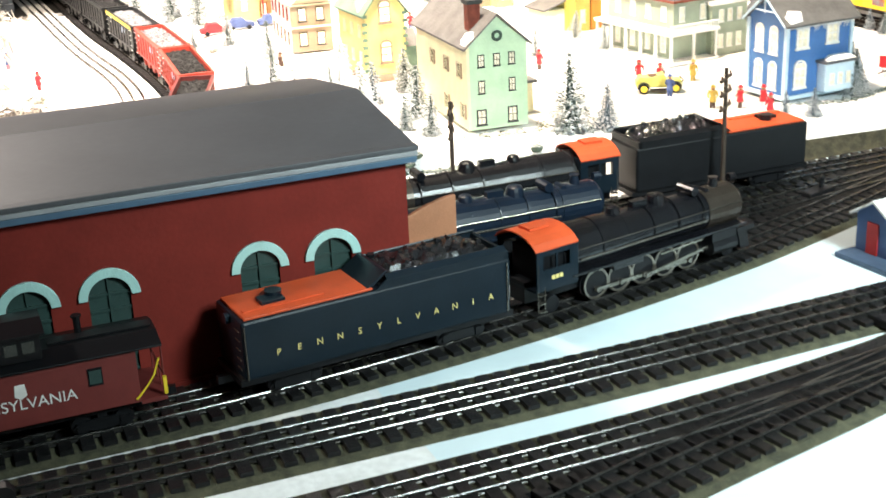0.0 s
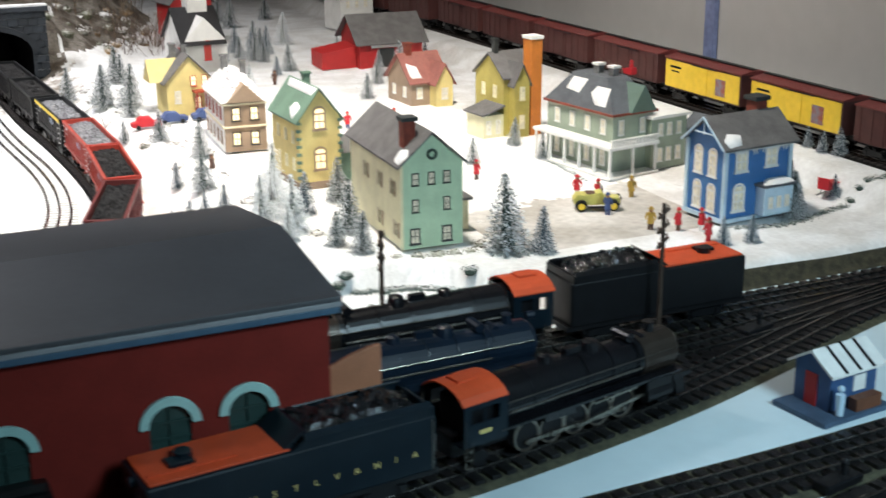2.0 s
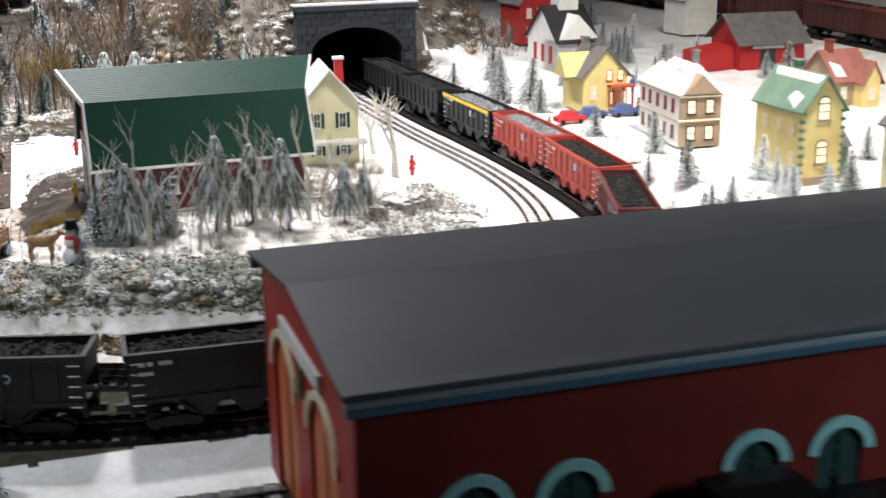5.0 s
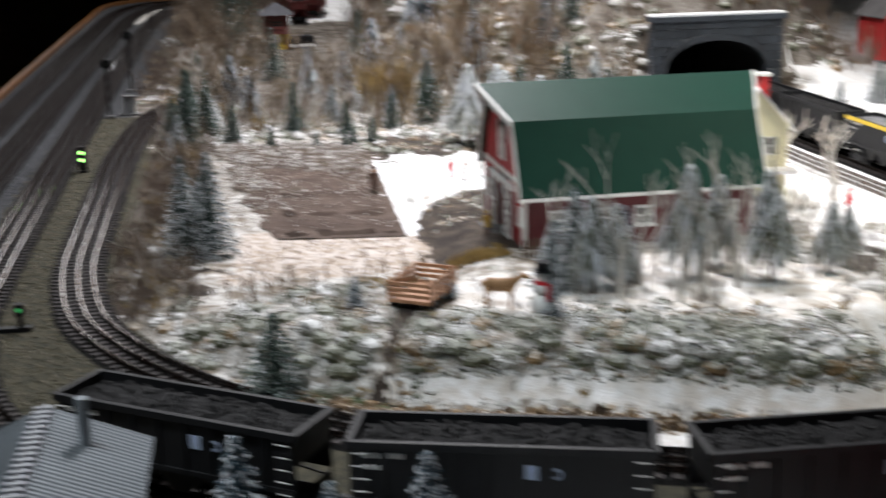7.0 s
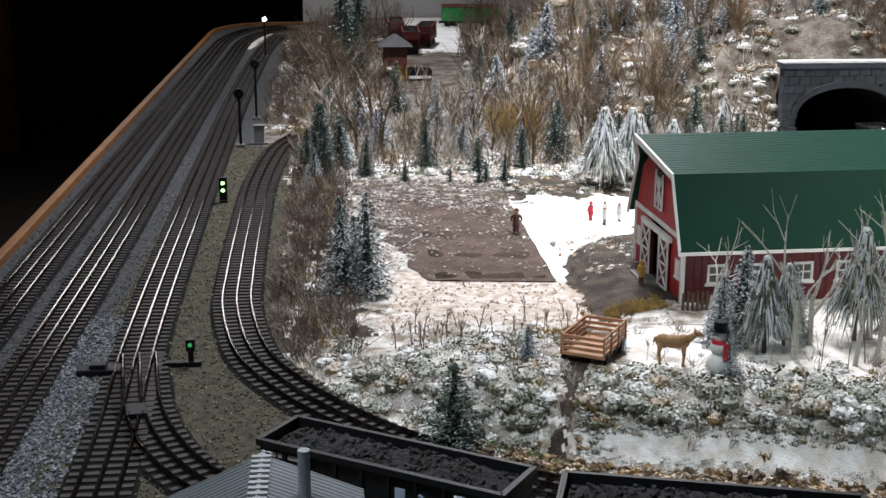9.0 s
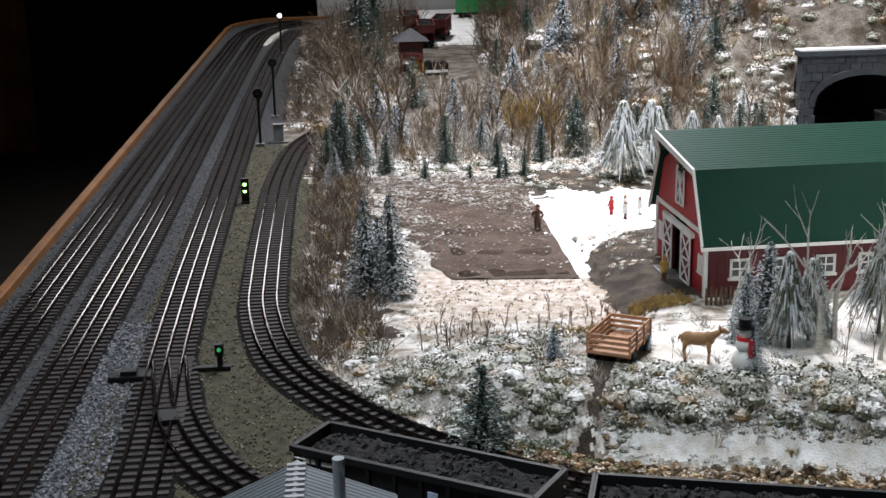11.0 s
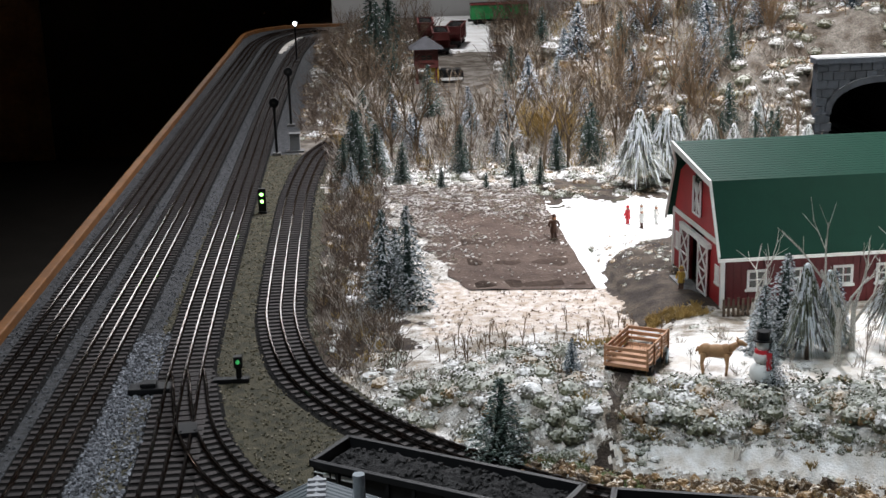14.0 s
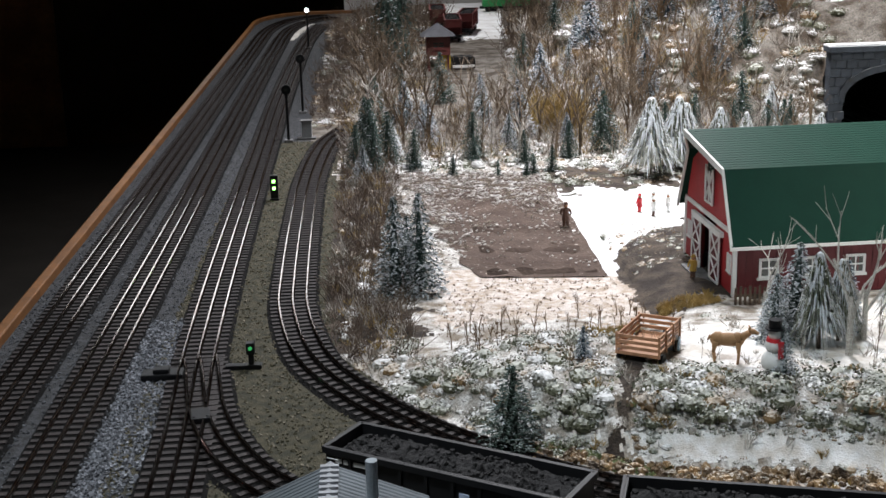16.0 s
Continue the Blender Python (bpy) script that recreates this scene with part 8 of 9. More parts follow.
for i in range(9000):
    x, y = rnd.uniform(-0.672, -0.47), 0.8 + 3.0 * rnd.random() ** 1.4
    if FLAT.find((x, y, 0))[2] < 0.031:
        continue
    s = rnd.uniform(0.0006, 0.0016)
    dark.box(-s, -s * 0.8, -s * 0.6, s, s * 0.8, s * 0.6, pose(x, y, -0.0095 + s * 0.3, rnd.uniform(0, 90), rnd.uniform(0, 90), rnd.uniform(0, 90)))
tagged(part("track_ballast", dark, M_STONES_D), "dark blue-grey ballast between the tracks", "ballast", kind="stuff")
tagged(part("ballast_stones", m, M_STONES), "loose pale grey ballast stones", "ballast", kind="stuff")
m = Mesh()
for i in range(15000):
    x, y = rnd.uniform(-0.41, -0.15), 0.92 + 2.3 * rnd.random() ** 1.5
    if rnd.random() < 0.25:
        x = rnd.uniform(-0.50, -0.455)
    if FLAT.find((x, y, 0))[2] < 0.030 or ground_kind(x, y) != 3:
        continue
    s = rnd.uniform(0.0006, 0.0017)
    m.box(-s, -s * 0.8, -s * 0.6, s, s * 0.8, s * 0.6, pose(x, y, height(x, y) + s * 0.3, rnd.uniform(0, 90), rnd.uniform(0, 90), rnd.uniform(0, 90)))
tagged(part("gravel", m, M_GRAVEL), "coarse brown gravel between the tracks", "gravel", kind="stuff")

# lumpy ochre stones along the foot of the bank
m = Mesh()
for i in range(620):
    x, d = bank_spot(-0.024, 0.012, -0.07, 0.76)
    q = rnd.uniform(0.0028, 0.0085)
    rk = Mesh().ball((0, 0, 0), q, q * rnd.uniform(0.6, 0.9), q * rnd.uniform(0.6, 0.95), 9, 7)
    t = pose(x, d, height(x, d) + q * 0.2, rnd.uniform(-30, 30), rnd.uniform(-30, 30), rnd.uniform(0, 360))
    o = Vector((x * 40, d * 40, 0))
    m.add([t @ (Vector(p) * (1 + 0.55 * noise.noise(Vector(p) * 170 + o) + 0.4 * noise.noise(Vector(p) * 420 + o))) for p in rk.v], rk.f)
tagged(part("bank_stones", m, M_BOULDER), "lumpy ochre and brown stones at the bank foot", "stones", kind="stuff")

# ---- small things ----
M_TAN = mat("tan_wood", (0.45, 0.23, 0.12), 0.6, vary=0.2, scale=80)
M_DEER = mat("deer_tan", (0.36, 0.20, 0.09), 0.7, vary=0.2, scale=80)
M_RED = mat("toy_red", (0.55, 0.02, 0.03), 0.5, vary=0.1)
M_GREENLAMP = mat("green_lamp", (0.35, 1.0, 0.2), 0.3, vary=0.05, emit=6.0)


def cart():
    r = thing("farm_cart", pose(0.0845, 1.2735, height(0.0845, 1.27) - 0.004, 0, 0, 59), "tan wooden stake cart on the bank", "cart")
    part("bed", Mesh().box(-0.036, -0.022, 0.012, 0.036, 0.022, 0.016), M_TAN, r, bevel=0.0005)
    for s in (-1, 1):
        for z in (0.019, 0.025, 0.031):
            part("side_rail", Mesh().box(-0.036, s * 0.022 - 0.0008, z, 0.036, s * 0.022 + 0.0008, z + 0.0035), M_TAN, r)
            part("end_rail", Mesh().box(s * 0.036 - 0.0008, -0.022, z, s * 0.036 + 0.0008, 0.022, z + 0.0035), M_TAN, r)
        for x in (-0.035, -0.012, 0.012, 0.035):
            part("stake", Mesh().box(x - 0.0012, s * 0.0232 - 0.001, 0.012, x + 0.0012, s * 0.0232 + 0.001, 0.036), M_TAN, r)
        for x in (-0.024, 0.024):
            part("wheel", Mesh().tube((x, s * 0.021, 0.007), (x, s * 0.025, 0.007), 0.007, n=14), M_BLACK, r)
    part("tongue", Mesh().tube((0.036, 0, 0.010), (0.062, 0, 0.012), 0.0015, n=6), M_BLACK, r)


def deer(m):
    r = thing("deer_figurine", m, "tan toy deer standing in snow", "figurine")
    b = Mesh().ball((0.001, 0, 0.0262), 0.0155, 0.0068, 0.0072, 12, 9).ball((-0.010, 0, 0.0262), 0.0085, 0.0064, 0.0078, 10, 8).ball((0.010, 0, 0.0268), 0.0075, 0.0058, 0.0078, 10, 8)
    for x, k in ((-0.012, -0.002), (0.011, 0.001)):
        for y in (-0.0042, 0.0042):
            b.tube((x, y, 0.025), (x + k, y, 0.0125), 0.0036, 0.0017, 7)
            b.tube((x + k, y, 0.0125), (x, y, 0.0), 0.0017, 0.0013, 6)
    b.tube((0.013, 0, 0.0285), (0.0225, 0, 0.0355), 0.0050, 0.0031, 8)
    b.ball((0.0245, 0, 0.0365), 0.0046, 0.0029, 0.0030, 8, 6).tube((0.0265, 0, 0.0362), (0.0315, 0, 0.0345), 0.0024, 0.0014, 7)
    for s in (-1, 1):
        b.tube((0.0225, s * 0.0022, 0.0385), (0.0205, s * 0.0062, 0.0415), 0.0014, 0.0004, 5)
    b.tube((-0.0175, 0, 0.0295), (-0.0205, 0, 0.0245), 0.0022, 0.0008, 5)
    part("deer", b, M_DEER, r, smooth=True)


def snowman():
    r = thing("snowman", pose(0.195, 1.195, height(0.195, 1.195)), "white snowman with black hat and red scarf", "snowman")
    b = Mesh().ball((0, 0, 0.012), 0.013, 0.013, 0.013, 12, 8).ball((0, 0, 0.030), 0.0095, 0.0095, 0.0095, 12, 8).ball((0, 0, 0.042), 0.007, 0.007, 0.007, 12, 8)
    part("body", b, M_WHITE, r, smooth=True)
    part("hat", Mesh().tube((0, 0, 0.047), (0, 0, 0.0482), 0.010, n=16).tube((0, 0, 0.048), (0, 0, 0.057), 0.0068, n=16), M_BLACK, r)
    part("scarf", Mesh().tube((0, 0, 0.034), (0, 0, 0.0375), 0.0085, 0.0075, 14).box(0.001, -0.0115, 0.018, 0.006, -0.009, 0.036), M_RED, r)


def figure(x, y, h, colour, top, label, z=None, group="toy figures in the town"):
    r = thing("figurine", pose(x, y, height(x, y) if z is None else z, 0, 0, random.uniform(0, 360)), label, "figurine", group)
    m = Mesh()
    m.slot = 0
    for k in (-1, 1):
        m.tube((k * h * 0.07, 0, 0), (k * h * 0.06, 0, h * 0.42), h * 0.055, h * 0.07, 7)
        m.ball((k * h * 0.07, -h * 0.03, h * 0.02), h * 0.05, h * 0.08, h * 0.03, 6, 5)
    m.slot = 1
    m.tube((0, 0, h * 0.30), (0, 0, h * 0.56), h * 0.17, h * 0.12, 9)
    m.tube((0, 0, h * 0.56), (0, 0, h * 0.79), h * 0.12, h * 0.15, 9)
    for k in (-1, 1):
        m.tube((k * h * 0.14, 0, h * 0.76), (k * h * 0.21, -h * 0.04, h * 0.58), h * 0.055, h * 0.045, 6)
        m.tube((k * h * 0.21, -h * 0.04, h * 0.58), (k * h * 0.17, -h * 0.14, h * 0.48), h * 0.045, h * 0.035, 6)
    m.tube((0, 0, h * 0.945), (0, 0, h * 0.96), h * 0.14, h * 0.13, 9)
    m.tube((0, 0, h * 0.955), (0, 0, h * 1.04), h * 0.09, h * 0.07, 9)
    m.slot = 2
    m.ball((0, 0, h * 0.88), h * 0.095)
    part("figure", m, [colour, top, M_TAN], r)


cart()
deer(pose(0.160, 1.240, height(0.160, 1.240) - 0.001, 0, 0, -18))
snowman()
M_OCHRE = mat("toy_ochre", (0.45, 0.28, 0.05))
M_NAVYC = mat("toy_blue", (0.06, 0.10, 0.25))
M_PINK = mat("toy_pink", (0.6, 0.2, 0.25))
M_BROWNC = mat("toy_brown", (0.12, 0.06, 0.04))
figure(0.104, 1.975, 0.040, M_BROWNC, M_BROWNC, "brown scarecrow figure at the field's edge")
for x, y, a, b in ((0.236, 2.036, M_RED, M_RED), (0.254, 2.012, M_BROWNC, M_WHITE), (0.262, 2.05, M_RED, M_WHITE), (0.282, 2.03, M_WHITE, M_WHITE), (0.215, 1.60, M_BROWNC, M_OCHRE)):
    figure(x, y, 0.030, a, b, "small toy figure in red and white on the snow", group="toy figures by the barn")
for x, y, a, b, w in ((1.700, 0.800, M_RED, M_RED, "bright red"), (1.640, 0.975, M_NAVYC, M_NAVYC, "dark blue"), (1.735, 1.055, M_OCHRE, M_OCHRE, "ochre"), (1.675, 1.06, M_NAVYC, M_RED, "red and blue"), (1.66, 1.10, M_WHITE, M_RED, "red and white"),
                      (1.655, 0.880, M_BROWNC, M_OCHRE, "brown"), (1.69, 0.86, M_BROWNC, M_RED, "red and brown"), (1.72, 0.845, M_WHITE, M_RED, "red and white"), (1.53, 1.28, M_OCHRE, M_PINK, "pink and ochre"), (1.555, 1.255, M_BROWNC, M_RED, "dark red"),
                      (1.49, 1.78, M_RED, M_RED, "bright red"), (1.50, 1.72, M_NAVYC, M_RED, "red and blue"), (1.60, 1.72, M_BROWNC, M_RED, "dark red"), (1.165, 1.50, M_WHITE, M_BROWNC, "brown and white"), (0.765, 1.70, M_RED, M_RED, "bright red"),
                      (0.735, 1.98, M_PINK, M_NAVYC, "blue and pink"), (0.752, 2.08, M_WHITE, M_PINK, "pink and white"), (1.30, 1.93, M_BROWNC, M_BROWNC, "dark brown"), (1.42, 2.2, M_BROWNC, M_NAVYC, "dark"), (1.52, 2.25, M_BROWNC, M_BROWNC, "dark brown")):
    figure(x, y, 0.034, a, b, w + " toy figure standing in the snow")


def vintage_car(m):
    r = thing("toy_car", m, "yellow vintage toy car with black wings", "car")
    lemon = mat("car_yellow", (0.60, 0.55, 0.14), 0.35)
    part("body", Mesh().prism([(-0.034, 0.009), (0.036, 0.009), (0.036, 0.020), (0.012, 0.022), (0.008, 0.030), (-0.008, 0.026), (-0.030, 0.026), (-0.036, 0.018)], -0.011, 0.011), lemon, r, bevel=0.001)
    part("seat", Mesh().box(-0.016, -0.009, 0.0255, 0.006, 0.009, 0.0275), M_BROWNC, r)
    part("windscreen", Mesh().box(0.008, -0.010, 0.029, 0.0092, 0.010, 0.038), M_GLASS, r)
    part("radiator", Mesh().box(0.036, -0.007, 0.008, 0.038, 0.007, 0.021), M_ROD, r)
    for x in (-0.024, 0.026):
        for s in (-1, 1):
            w = part("wheel", Mesh().tube((x, s * 0.0115, 0.008), (x, s * 0.016, 0.008), 0.008, n=16), M_BLACK, r)
            part("rim", Mesh().tube((x, s * 0.0160, 0.008), (x, s * 0.0166, 0.008), 0.0052, n=14), M_YELLOW, w)
            f = Mesh().arch(x, 0.008, 0.0088, 0.0100, s * 0.014 - 0.003, s * 0.014 + 0.003, 10)
            part("wing", f, M_BLACK, r)
    for s in (-1, 1):
        part("headlight", Mesh().ball((0.037, s * 0.009, 0.019), 0.0028), M_ROD, r)
        part("running_board", Mesh().box(-0.014, s * 0.013 - 0.003, 0.006, 0.016, s * 0.013 + 0.003, 0.0072), M_BLACK, r)


vintage_car(pose(1.640, 1.010, height(1.64, 1.01) + 0.001, 0, 0, -22))
for x, y, c in ((1.20, 1.93, M_NAVYC), (1.27, 1.93, M_NAVYC), (1.14, 1.90, M_RED)):
    r = thing("toy_car", pose(x, y, height(x, y)), "small parked toy car before the porch house", "car", "cars in the town")
    part("body", Mesh().prism([(-0.03, 0.005), (0.03, 0.005), (0.03, 0.014), (0.014, 0.016), (0.008, 0.024), (-0.014, 0.024), (-0.02, 0.016), (-0.03, 0.014)], -0.011, 0.011), c, r, bevel=0.001)
    for dx in (-0.018, 0.018):
        for s in (-1, 1):
            part("wheel", Mesh().tube((dx, s * 0.010, 0.005), (dx, s * 0.012, 0.005), 0.005, n=12), M_BLACK, r)


def telegraph_pole(x, y, h, deg):
    r = thing("telegraph_pole", pose(x, y, height(x, y), 0, 0, deg), "dark wooden telegraph pole with cross arms", "pole", "poles along the yard")
    wood = mat("pole_brown", (0.05, 0.03, 0.02), 0.8)
    part("post", Mesh().tube((0, 0, 0), (0, 0, h), 0.0032, 0.0024, 8), wood, r)
    for z in (0.93, 0.83, 0.73):
        arm = part("cross_arm", Mesh().box(-0.022, -0.0015, h * z - 0.0015, 0.022, 0.0015, h * z + 0.0015), wood, r)
        part("insulators", Mesh().tube((-0.018, 0, h * z), (-0.018, 0, h * z + 0.006), 0.0012, n=6).tube((0.018, 0, h * z), (0.018, 0, h * z + 0.006), 0.0012, n=6), M_BROWNC, arm)


telegraph_pole(1.455, 0.562, 0.178, 40)
telegraph_pole(1.150, 0.690, 0.150, 60)


M_WHITELAMP = mat("white_lamp", (0.85, 0.93, 1.0), 0.3, vary=0.05, emit=8.0)


def signal_mast(x, y, h, label, lens=M_GLASS):
    r = thing("railway_signal", pose(x, y, -0.009), label, "signal", "signals by the track")
    part("base", Mesh().box(-0.009, -0.009, 0, 0.009, 0.009, 0.006), M_STONEG, r)
    part("mast", Mesh().tube((0, 0, 0.006), (0, 0, h), 0.0032, n=8), M_BLACK, r)
    hd = Mesh().tube((0, -0.004, h), (0, 0.003, h), 0.011, n=18)
    hd.box(-0.004, 0.0, h - 0.018, 0.004, 0.006, h - 0.010)
    head = part("head", hd, M_BLACK, r)
    part("lamp", Mesh().tube((0, -0.006, h), (0, -0.0042, h), 0.003 if lens is M_GLASS else 0.0075, n=12), lens, head)
    lad = Mesh()
    for i in range(int(h / 0.008)):
        lad.tube((-0.002, 0.006, 0.008 + i * 0.008), (0.002, 0.006, 0.008 + i * 0.008), 0.0005, n=4)
    part("ladder", lad, M_BLACK, r)


signal_mast(-0.385, 2.852, 0.118, "black signal mast with a round head")
signal_mast(-0.370, 3.240, 0.138, "tall black signal mast beside the relay box")
signal_mast(-0.411, 4.660, 0.135, "distant black signal mast with a white light", M_WHITELAMP)
r = thing("railway_signal", pose(-0.380, 2.283, -0.009), "small dwarf signal with two green lights", "signal")
part("housing", Mesh().box(-0.008, -0.002, 0.0, 0.008, 0.008, 0.004).box(-0.007, 0.0, 0.004, 0.007, 0.008, 0.046), M_BLACK, r, bevel=0.001)
for z in (0.023, 0.036):
    lamp = part("lamp", Mesh().tube((0, -0.0016, z), (0, 0.0, z), 0.0033, n=12), M_GREENLAMP, r, "glowing green lamp")
    part("hood", Mesh().arch(0, z, 0.0036, 0.0046, -0.006, 0.0, 8), M_BLACK, lamp)
r = thing("relay_box", pose(-0.345, 2.885, -0.009), "grey relay box on a concrete pad", "cabinet")
part("pad", Mesh().box(-0.020, -0.014, 0, 0.020, 0.014, 0.004), M_STONEG, r)
part("cabinet", Mesh().box(-0.011, -0.008, 0.004, 0.011, 0.008, 0.040), mat("relay_grey", (0.35, 0.37, 0.38), 0.4), r, bevel=0.001)
part("lid", Mesh().box(-0.013, -0.010, 0.040, 0.013, 0.010, 0.043), M_STONEG, r)
r = thing("switch_stand", pose(-0.352, 1.425, -0.009), "small black switch lamp with a green lens", "switch stand")
part("base", Mesh().box(-0.030, -0.005, 0.0, 0.012, 0.005, 0.005), M_BLACK, r)
part("lamp_body", Mesh().tube((0, 0, 0.005), (0, 0, 0.018), 0.0035, n=8).box(-0.005, -0.005, 0.018, 0.005, 0.005, 0.032), M_BLACK, r, bevel=0.0006)
part("lens", Mesh().tube((0, -0.0062, 0.026), (0, -0.005, 0.026), 0.0025, n=10), mat("dim_green_lens", (0.05, 0.4, 0.12), 0.2, emit=0.6), r)
r = thing("switch_motor", pose(-0.458, 1.405, -0.009), "flat black switch motor beside the turnout", "switch motor")
part("casing", Mesh().box(-0.018, -0.012, 0, 0.030, 0.012, 0.008), M_BLACK, r, bevel=0.0015)
part("cover", Mesh().box(-0.004, -0.008, 0.008, 0.014, 0.008, 0.013), M_BLACK, r, bevel=0.001)
for x, y, d in ((1.582, 0.540, 15), (1.405, 0.190, 10)):
    r = thing("switch_motor", pose(x, y, -0.006, 0, 0, d), "black switch motor with a small lever", "switch motor", "yard switch motors")
    part("casing", Mesh().box(-0.025, -0.010, 0, 0.025, 0.010, 0.009), M_BLACK, r, bevel=0.0015)
    part("lantern", Mesh().tube((0.008, 0, 0.009), (0.008, 0, 0.020), 0.003, n=8).ball((0.008, 0, 0.022), 0.0045), M_BLACK, r)
# crossing light between the near tracks
r = thing("yard_lamp", pose(0.560, 0.168, -0.009), "dark yard light with twin round heads", "lamp")
part("post", Mesh().tube((0, 0, 0), (0, 0, 0.060), 0.003, n=8), M_BLACK, r)
part("base", Mesh().tube((0, 0, 0), (0, 0, 0.005), 0.009, n=12), M_BLACK, r)
for s in (-1, 1):
    part("head", Mesh().tube((s * 0.012, -0.006, 0.050), (s * 0.012, 0.004, 0.050), 0.009, n=14), M_BLACK, r)
part("cross_bar", Mesh().box(-0.014, -0.001, 0.048, 0.014, 0.001, 0.052), M_BLACK, r)
part("bell", Mesh().ball((0, 0, 0.064), 0.006), M_STONEG, r)


def crossing_tower():
    r = thing("watch_tower", pose(0.004, 3.76, height(0.004, 3.76)), "brown watch tower with grey hipped roof on stilts", "tower")
    brown = mat("tower_brown", (0.13, 0.03, 0.025))
    for x in (-0.028, 0.028):
        for y in (-0.028, 0.028):
            part("stilt", Mesh().box(x - 0.003, y - 0.003, -0.01, x + 0.003, y + 0.003, 0.055), brown, r)
    part("cabin", Mesh().box(-0.034, -0.034, 0.045, 0.034, 0.034, 0.10), brown, r)
    m = Mesh().add([(-0.05, -0.05, 0.10), (0.05, -0.05, 0.10), (0.05, 0.05, 0.10), (-0.05, 0.05, 0.10), (0, 0, 0.135)], [(3, 2, 1, 0), (0, 1, 4), (1, 2, 4), (2, 3, 4), (3, 0, 4)])
    part("roof", m, mat("tower_slate", (0.07, 0.07, 0.08), 0.7), r)
    window(r, "f", 0, 0.075, 0.04, 0.024, -0.034, brown, M_GLASS)


crossing_tower()
r = thing("toy_van", pose(0.075, 3.74, height(0.075, 3.74)), "black toy van with yellow front", "van")
part("body", Mesh().prism([(-0.035, 0.006), (0.035, 0.006), (0.035, 0.032), (0.028, 0.040), (-0.028, 0.040), (-0.035, 0.032)], -0.02, 0.02), M_BLACK, r, bevel=0.002)
part("front_panel", Mesh().box(-0.033, -0.021, 0.008, 0.033, -0.020, 0.016), M_WHITE, r)
part("loader", Mesh().box(-0.065, 0.0, 0.0, -0.036, 0.03, 0.05), M_YELLOW, r)
for x, y, d in ((0.10, 4.55, 88), (0.17, 4.75, 80), (0.07, 4.95, 88)):
    hopper("dark brown hopper car far off by the table end", M_CARBROWN, pose(x, y, height(x, y), 0, 0, d), 0.24, marks=False, seed=30, group="far hopper cars")
tagged(boxcar(pose(0.42, 5.55, height(0.42, 5.55), 0, 0, 0), "bright green boxcar at the far end of the layout", mat("boxcar_green", (0.03, 0.32, 0.09), 0.5)), group="far cars")
# sleigh team on the mansion roof and a red sleigh on the lawn
r = thing("sleigh", pose(2.02, 0.915, height(2.02, 0.915), 0, 0, 20), "red toy sleigh on the snowy lawn", "sleigh")
part("body", Mesh().prism([(-0.022, 0.012), (0.018, 0.010), (0.028, 0.022), (0.020, 0.020), (-0.010, 0.020), (-0.022, 0.032)], -0.010, 0.010), M_RED, r, bevel=0.001)
for s in (-1, 1):
    part("runner", Mesh().tube((-0.024, s * 0.009, 0.002), (0.030, s * 0.009, 0.002), 0.0012, n=5).tube((-0.01, s * 0.009, 0.002), (-0.01, s * 0.009, 0.013), 0.001, n=5).tube((0.015, s * 0.009, 0.002), (0.015, s * 0.009, 0.012), 0.001, n=5), M_BLACK, r)
r = thing("rooftop_sleigh", pose(1.835, 1.275, 0.024 + 0.158, 0, 0, 95), "tiny sleigh with brown team on the mansion roof", "ornament")
part("sled", Mesh().prism([(-0.055, 0.002), (-0.035, 0.002), (-0.03, 0.010), (-0.055, 0.014)], -0.006, 0.006), M_RED, r)
part("rider", Mesh().tube((-0.048, 0, 0.008), (-0.048, 0, 0.020), 0.005, 0.003, 8).ball((-0.048, 0, 0.023), 0.0035), M_RED, r)
for i in range(3):
    t = Mesh().ball((-0.015 + i * 0.024, 0, 0.010), 0.008, 0.003, 0.003, 8, 6).ball((-0.006 + i * 0.024, 0, 0.015), 0.0035, 0.002, 0.002, 6, 5)
    for x in (-0.021, -0.010):
        t.tube((x + i * 0.024, 0, 0.009), (x + i * 0.024, 0, 0.0), 0.0012, n=5)
    part("team_animal", t, M_BROWNC, r)
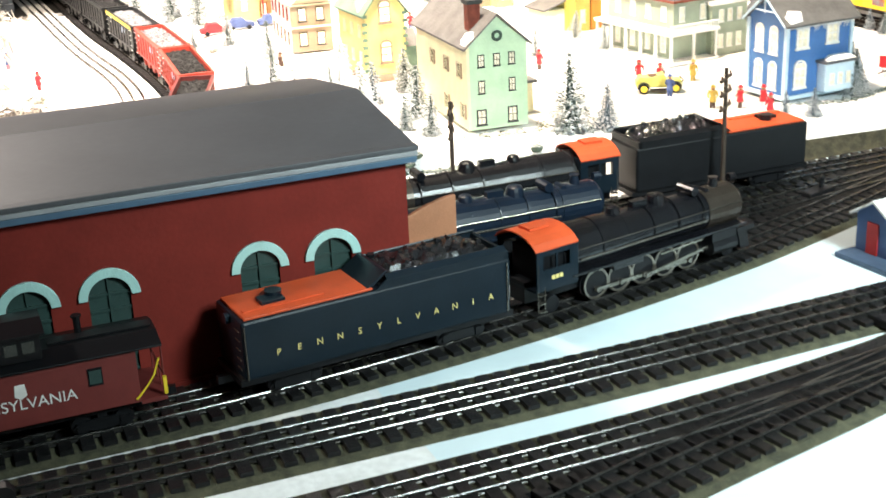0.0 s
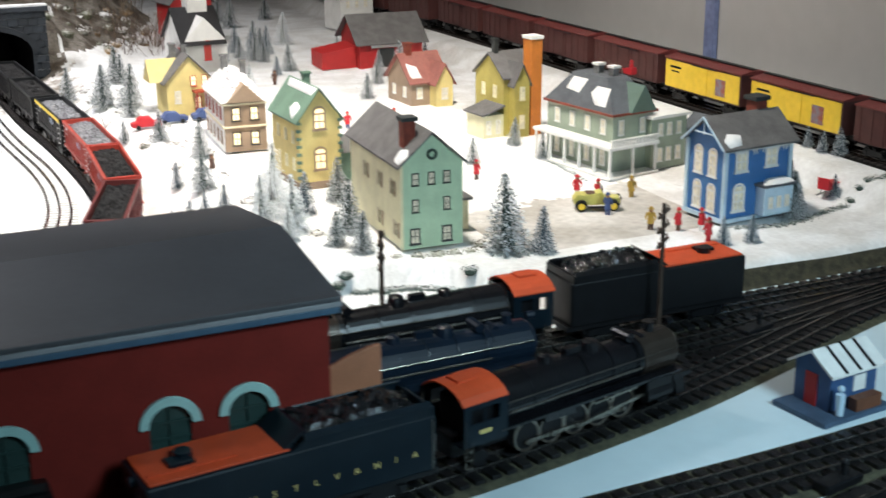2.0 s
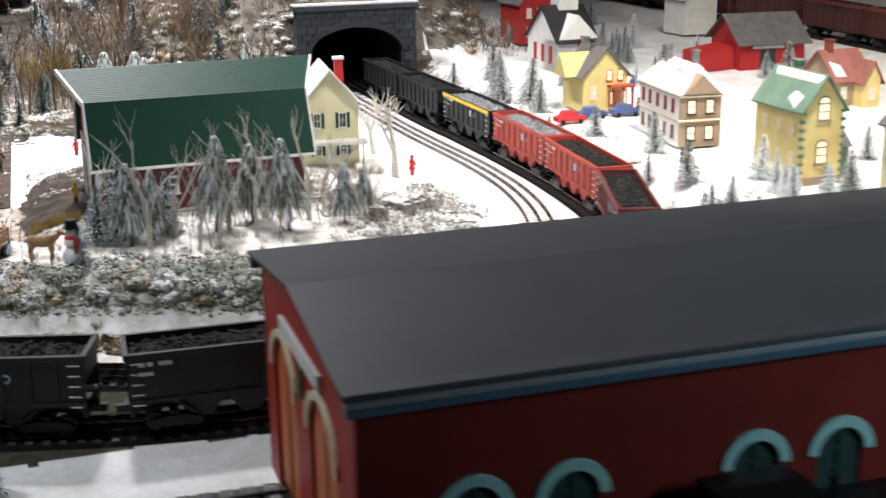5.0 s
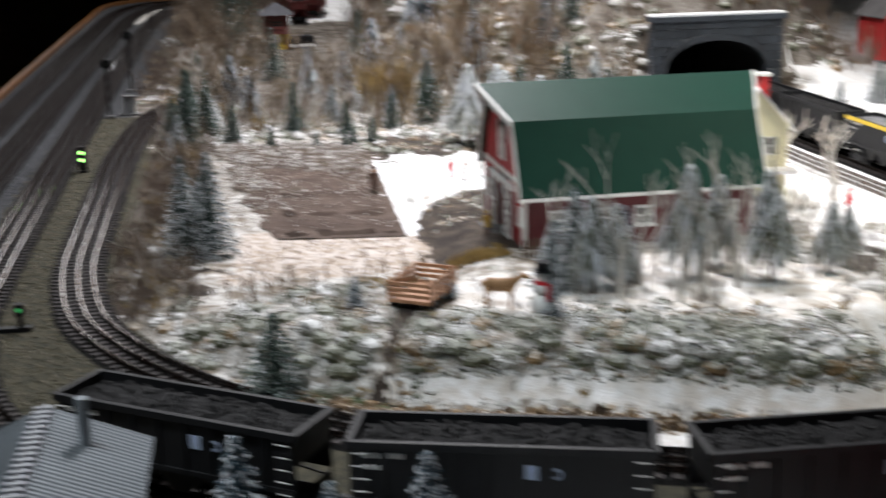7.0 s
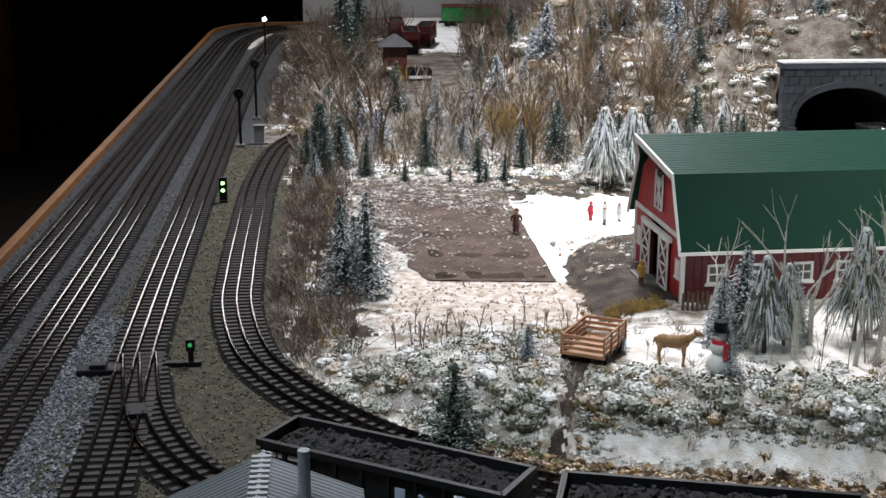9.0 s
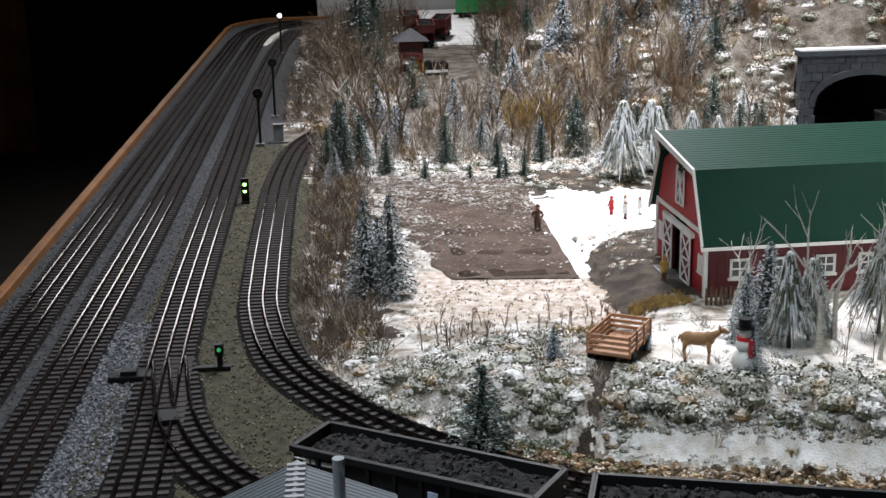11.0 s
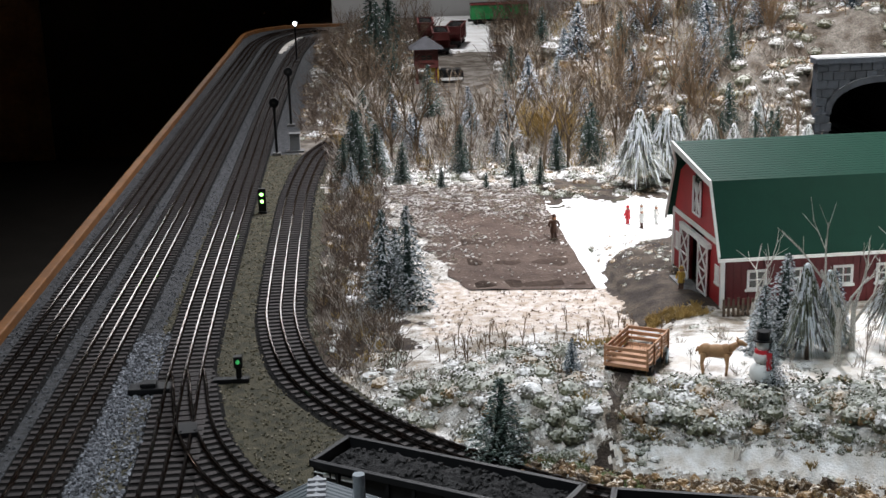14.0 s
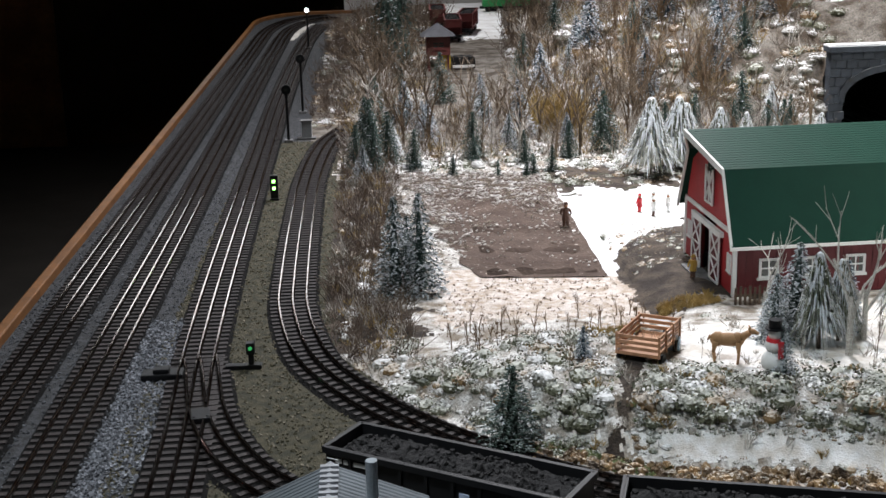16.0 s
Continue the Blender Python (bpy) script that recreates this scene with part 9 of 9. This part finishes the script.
# rocks by the inner track
for x, y, s in ((0.700, 1.43, 0.030), (0.665, 1.40, 0.036), (0.64, 1.36, 0.030), (0.725, 1.47, 0.022), (0.60, 1.33, 0.024)):
    rk = Mesh().ball((0, 0, s * 0.25), s, s * 0.7, s * 0.6, 12, 9)
    rk.v = [tuple(Vector(p) * (1 + 0.30 * noise.noise(Vector(p) * 45 + Vector((x * 9, y, 0))))) for p in rk.v]
    ob = part("rock", rk, mat("dark_rock", (0.12, 0.10, 0.09), 0.9, vary=0.4, scale=50, bump=0.8, top=SNOW, top_from=0.75, top_to=1.0))
    ob.matrix_world = pose(x, y, height(x, y), 0, 0, rnd.uniform(0, 180))
    tagged(ob, "dark rock capped with snow", "rock", "rocks by the track")
# pale tub lying beside the cart
r = thing("tub", pose(0.112, 1.290, height(0.112, 1.290) + 0.005, 90, 0, 70), "pale blue-white tub lying in snow by the cart", "tub")
part("barrel", Mesh().tube((0, 0, -0.010), (0, 0, 0.0), 0.0085, 0.0095, 14).tube((0, 0, 0.0), (0, 0, 0.010), 0.0095, 0.0085, 14), M_PALEBLUE, r)
for z in (-0.007, 0.006):
    part("hoop", Mesh().tube((0, 0, z), (0, 0, z + 0.0015), 0.0098, n=14), M_WHITE, r)
# black frog plate where the branch leaves the siding
r = thing("frog_plate", pose(-0.393, 1.272, -0.0045, 0, 0, 8), "flat black frog plate in the turnout", "frog plate")
part("plate", Mesh().prism([(-0.010, 0.0), (0.010, 0.0), (0.010, 0.0050), (-0.010, 0.0050)], -0.016, 0.014), M_BLACK, r, bevel=0.0006)
for x in (-0.007, 0.007):
    part("bolt", Mesh().tube((x, -0.010, 0.005), (x, -0.010, 0.0058), 0.0014, n=8), M_BLACK, r)
# little fence by the barn corner
r = thing("fence", pose(0.236, 1.478, height(0.24, 1.478)), "brown paling fence beside the barn", "fence")
for i in range(9):
    part("paling", Mesh().box(0.006 * i, 0, 0, 0.006 * i + 0.003, 0.0015, 0.022 + 0.002 * (i % 2)), M_TRUNK, r)
part("rail", Mesh().box(0, 0.0015, 0.010, 0.052, 0.003, 0.013), M_TRUNK, r)


# ---- sleepers, each a piece of its track ----
TIE_DATA = {}
for root, mm, tie_mat in PIECES:
    if tie_mat.name not in TIE_DATA:
        TIE_DATA[tie_mat.name] = Mesh().box(*(YARD_TIE if tie_mat is M_TIE_B else TIE)).data("sleeper", tie_mat)
    piece("sleeper", TIE_DATA[tie_mat.name], root, mm)
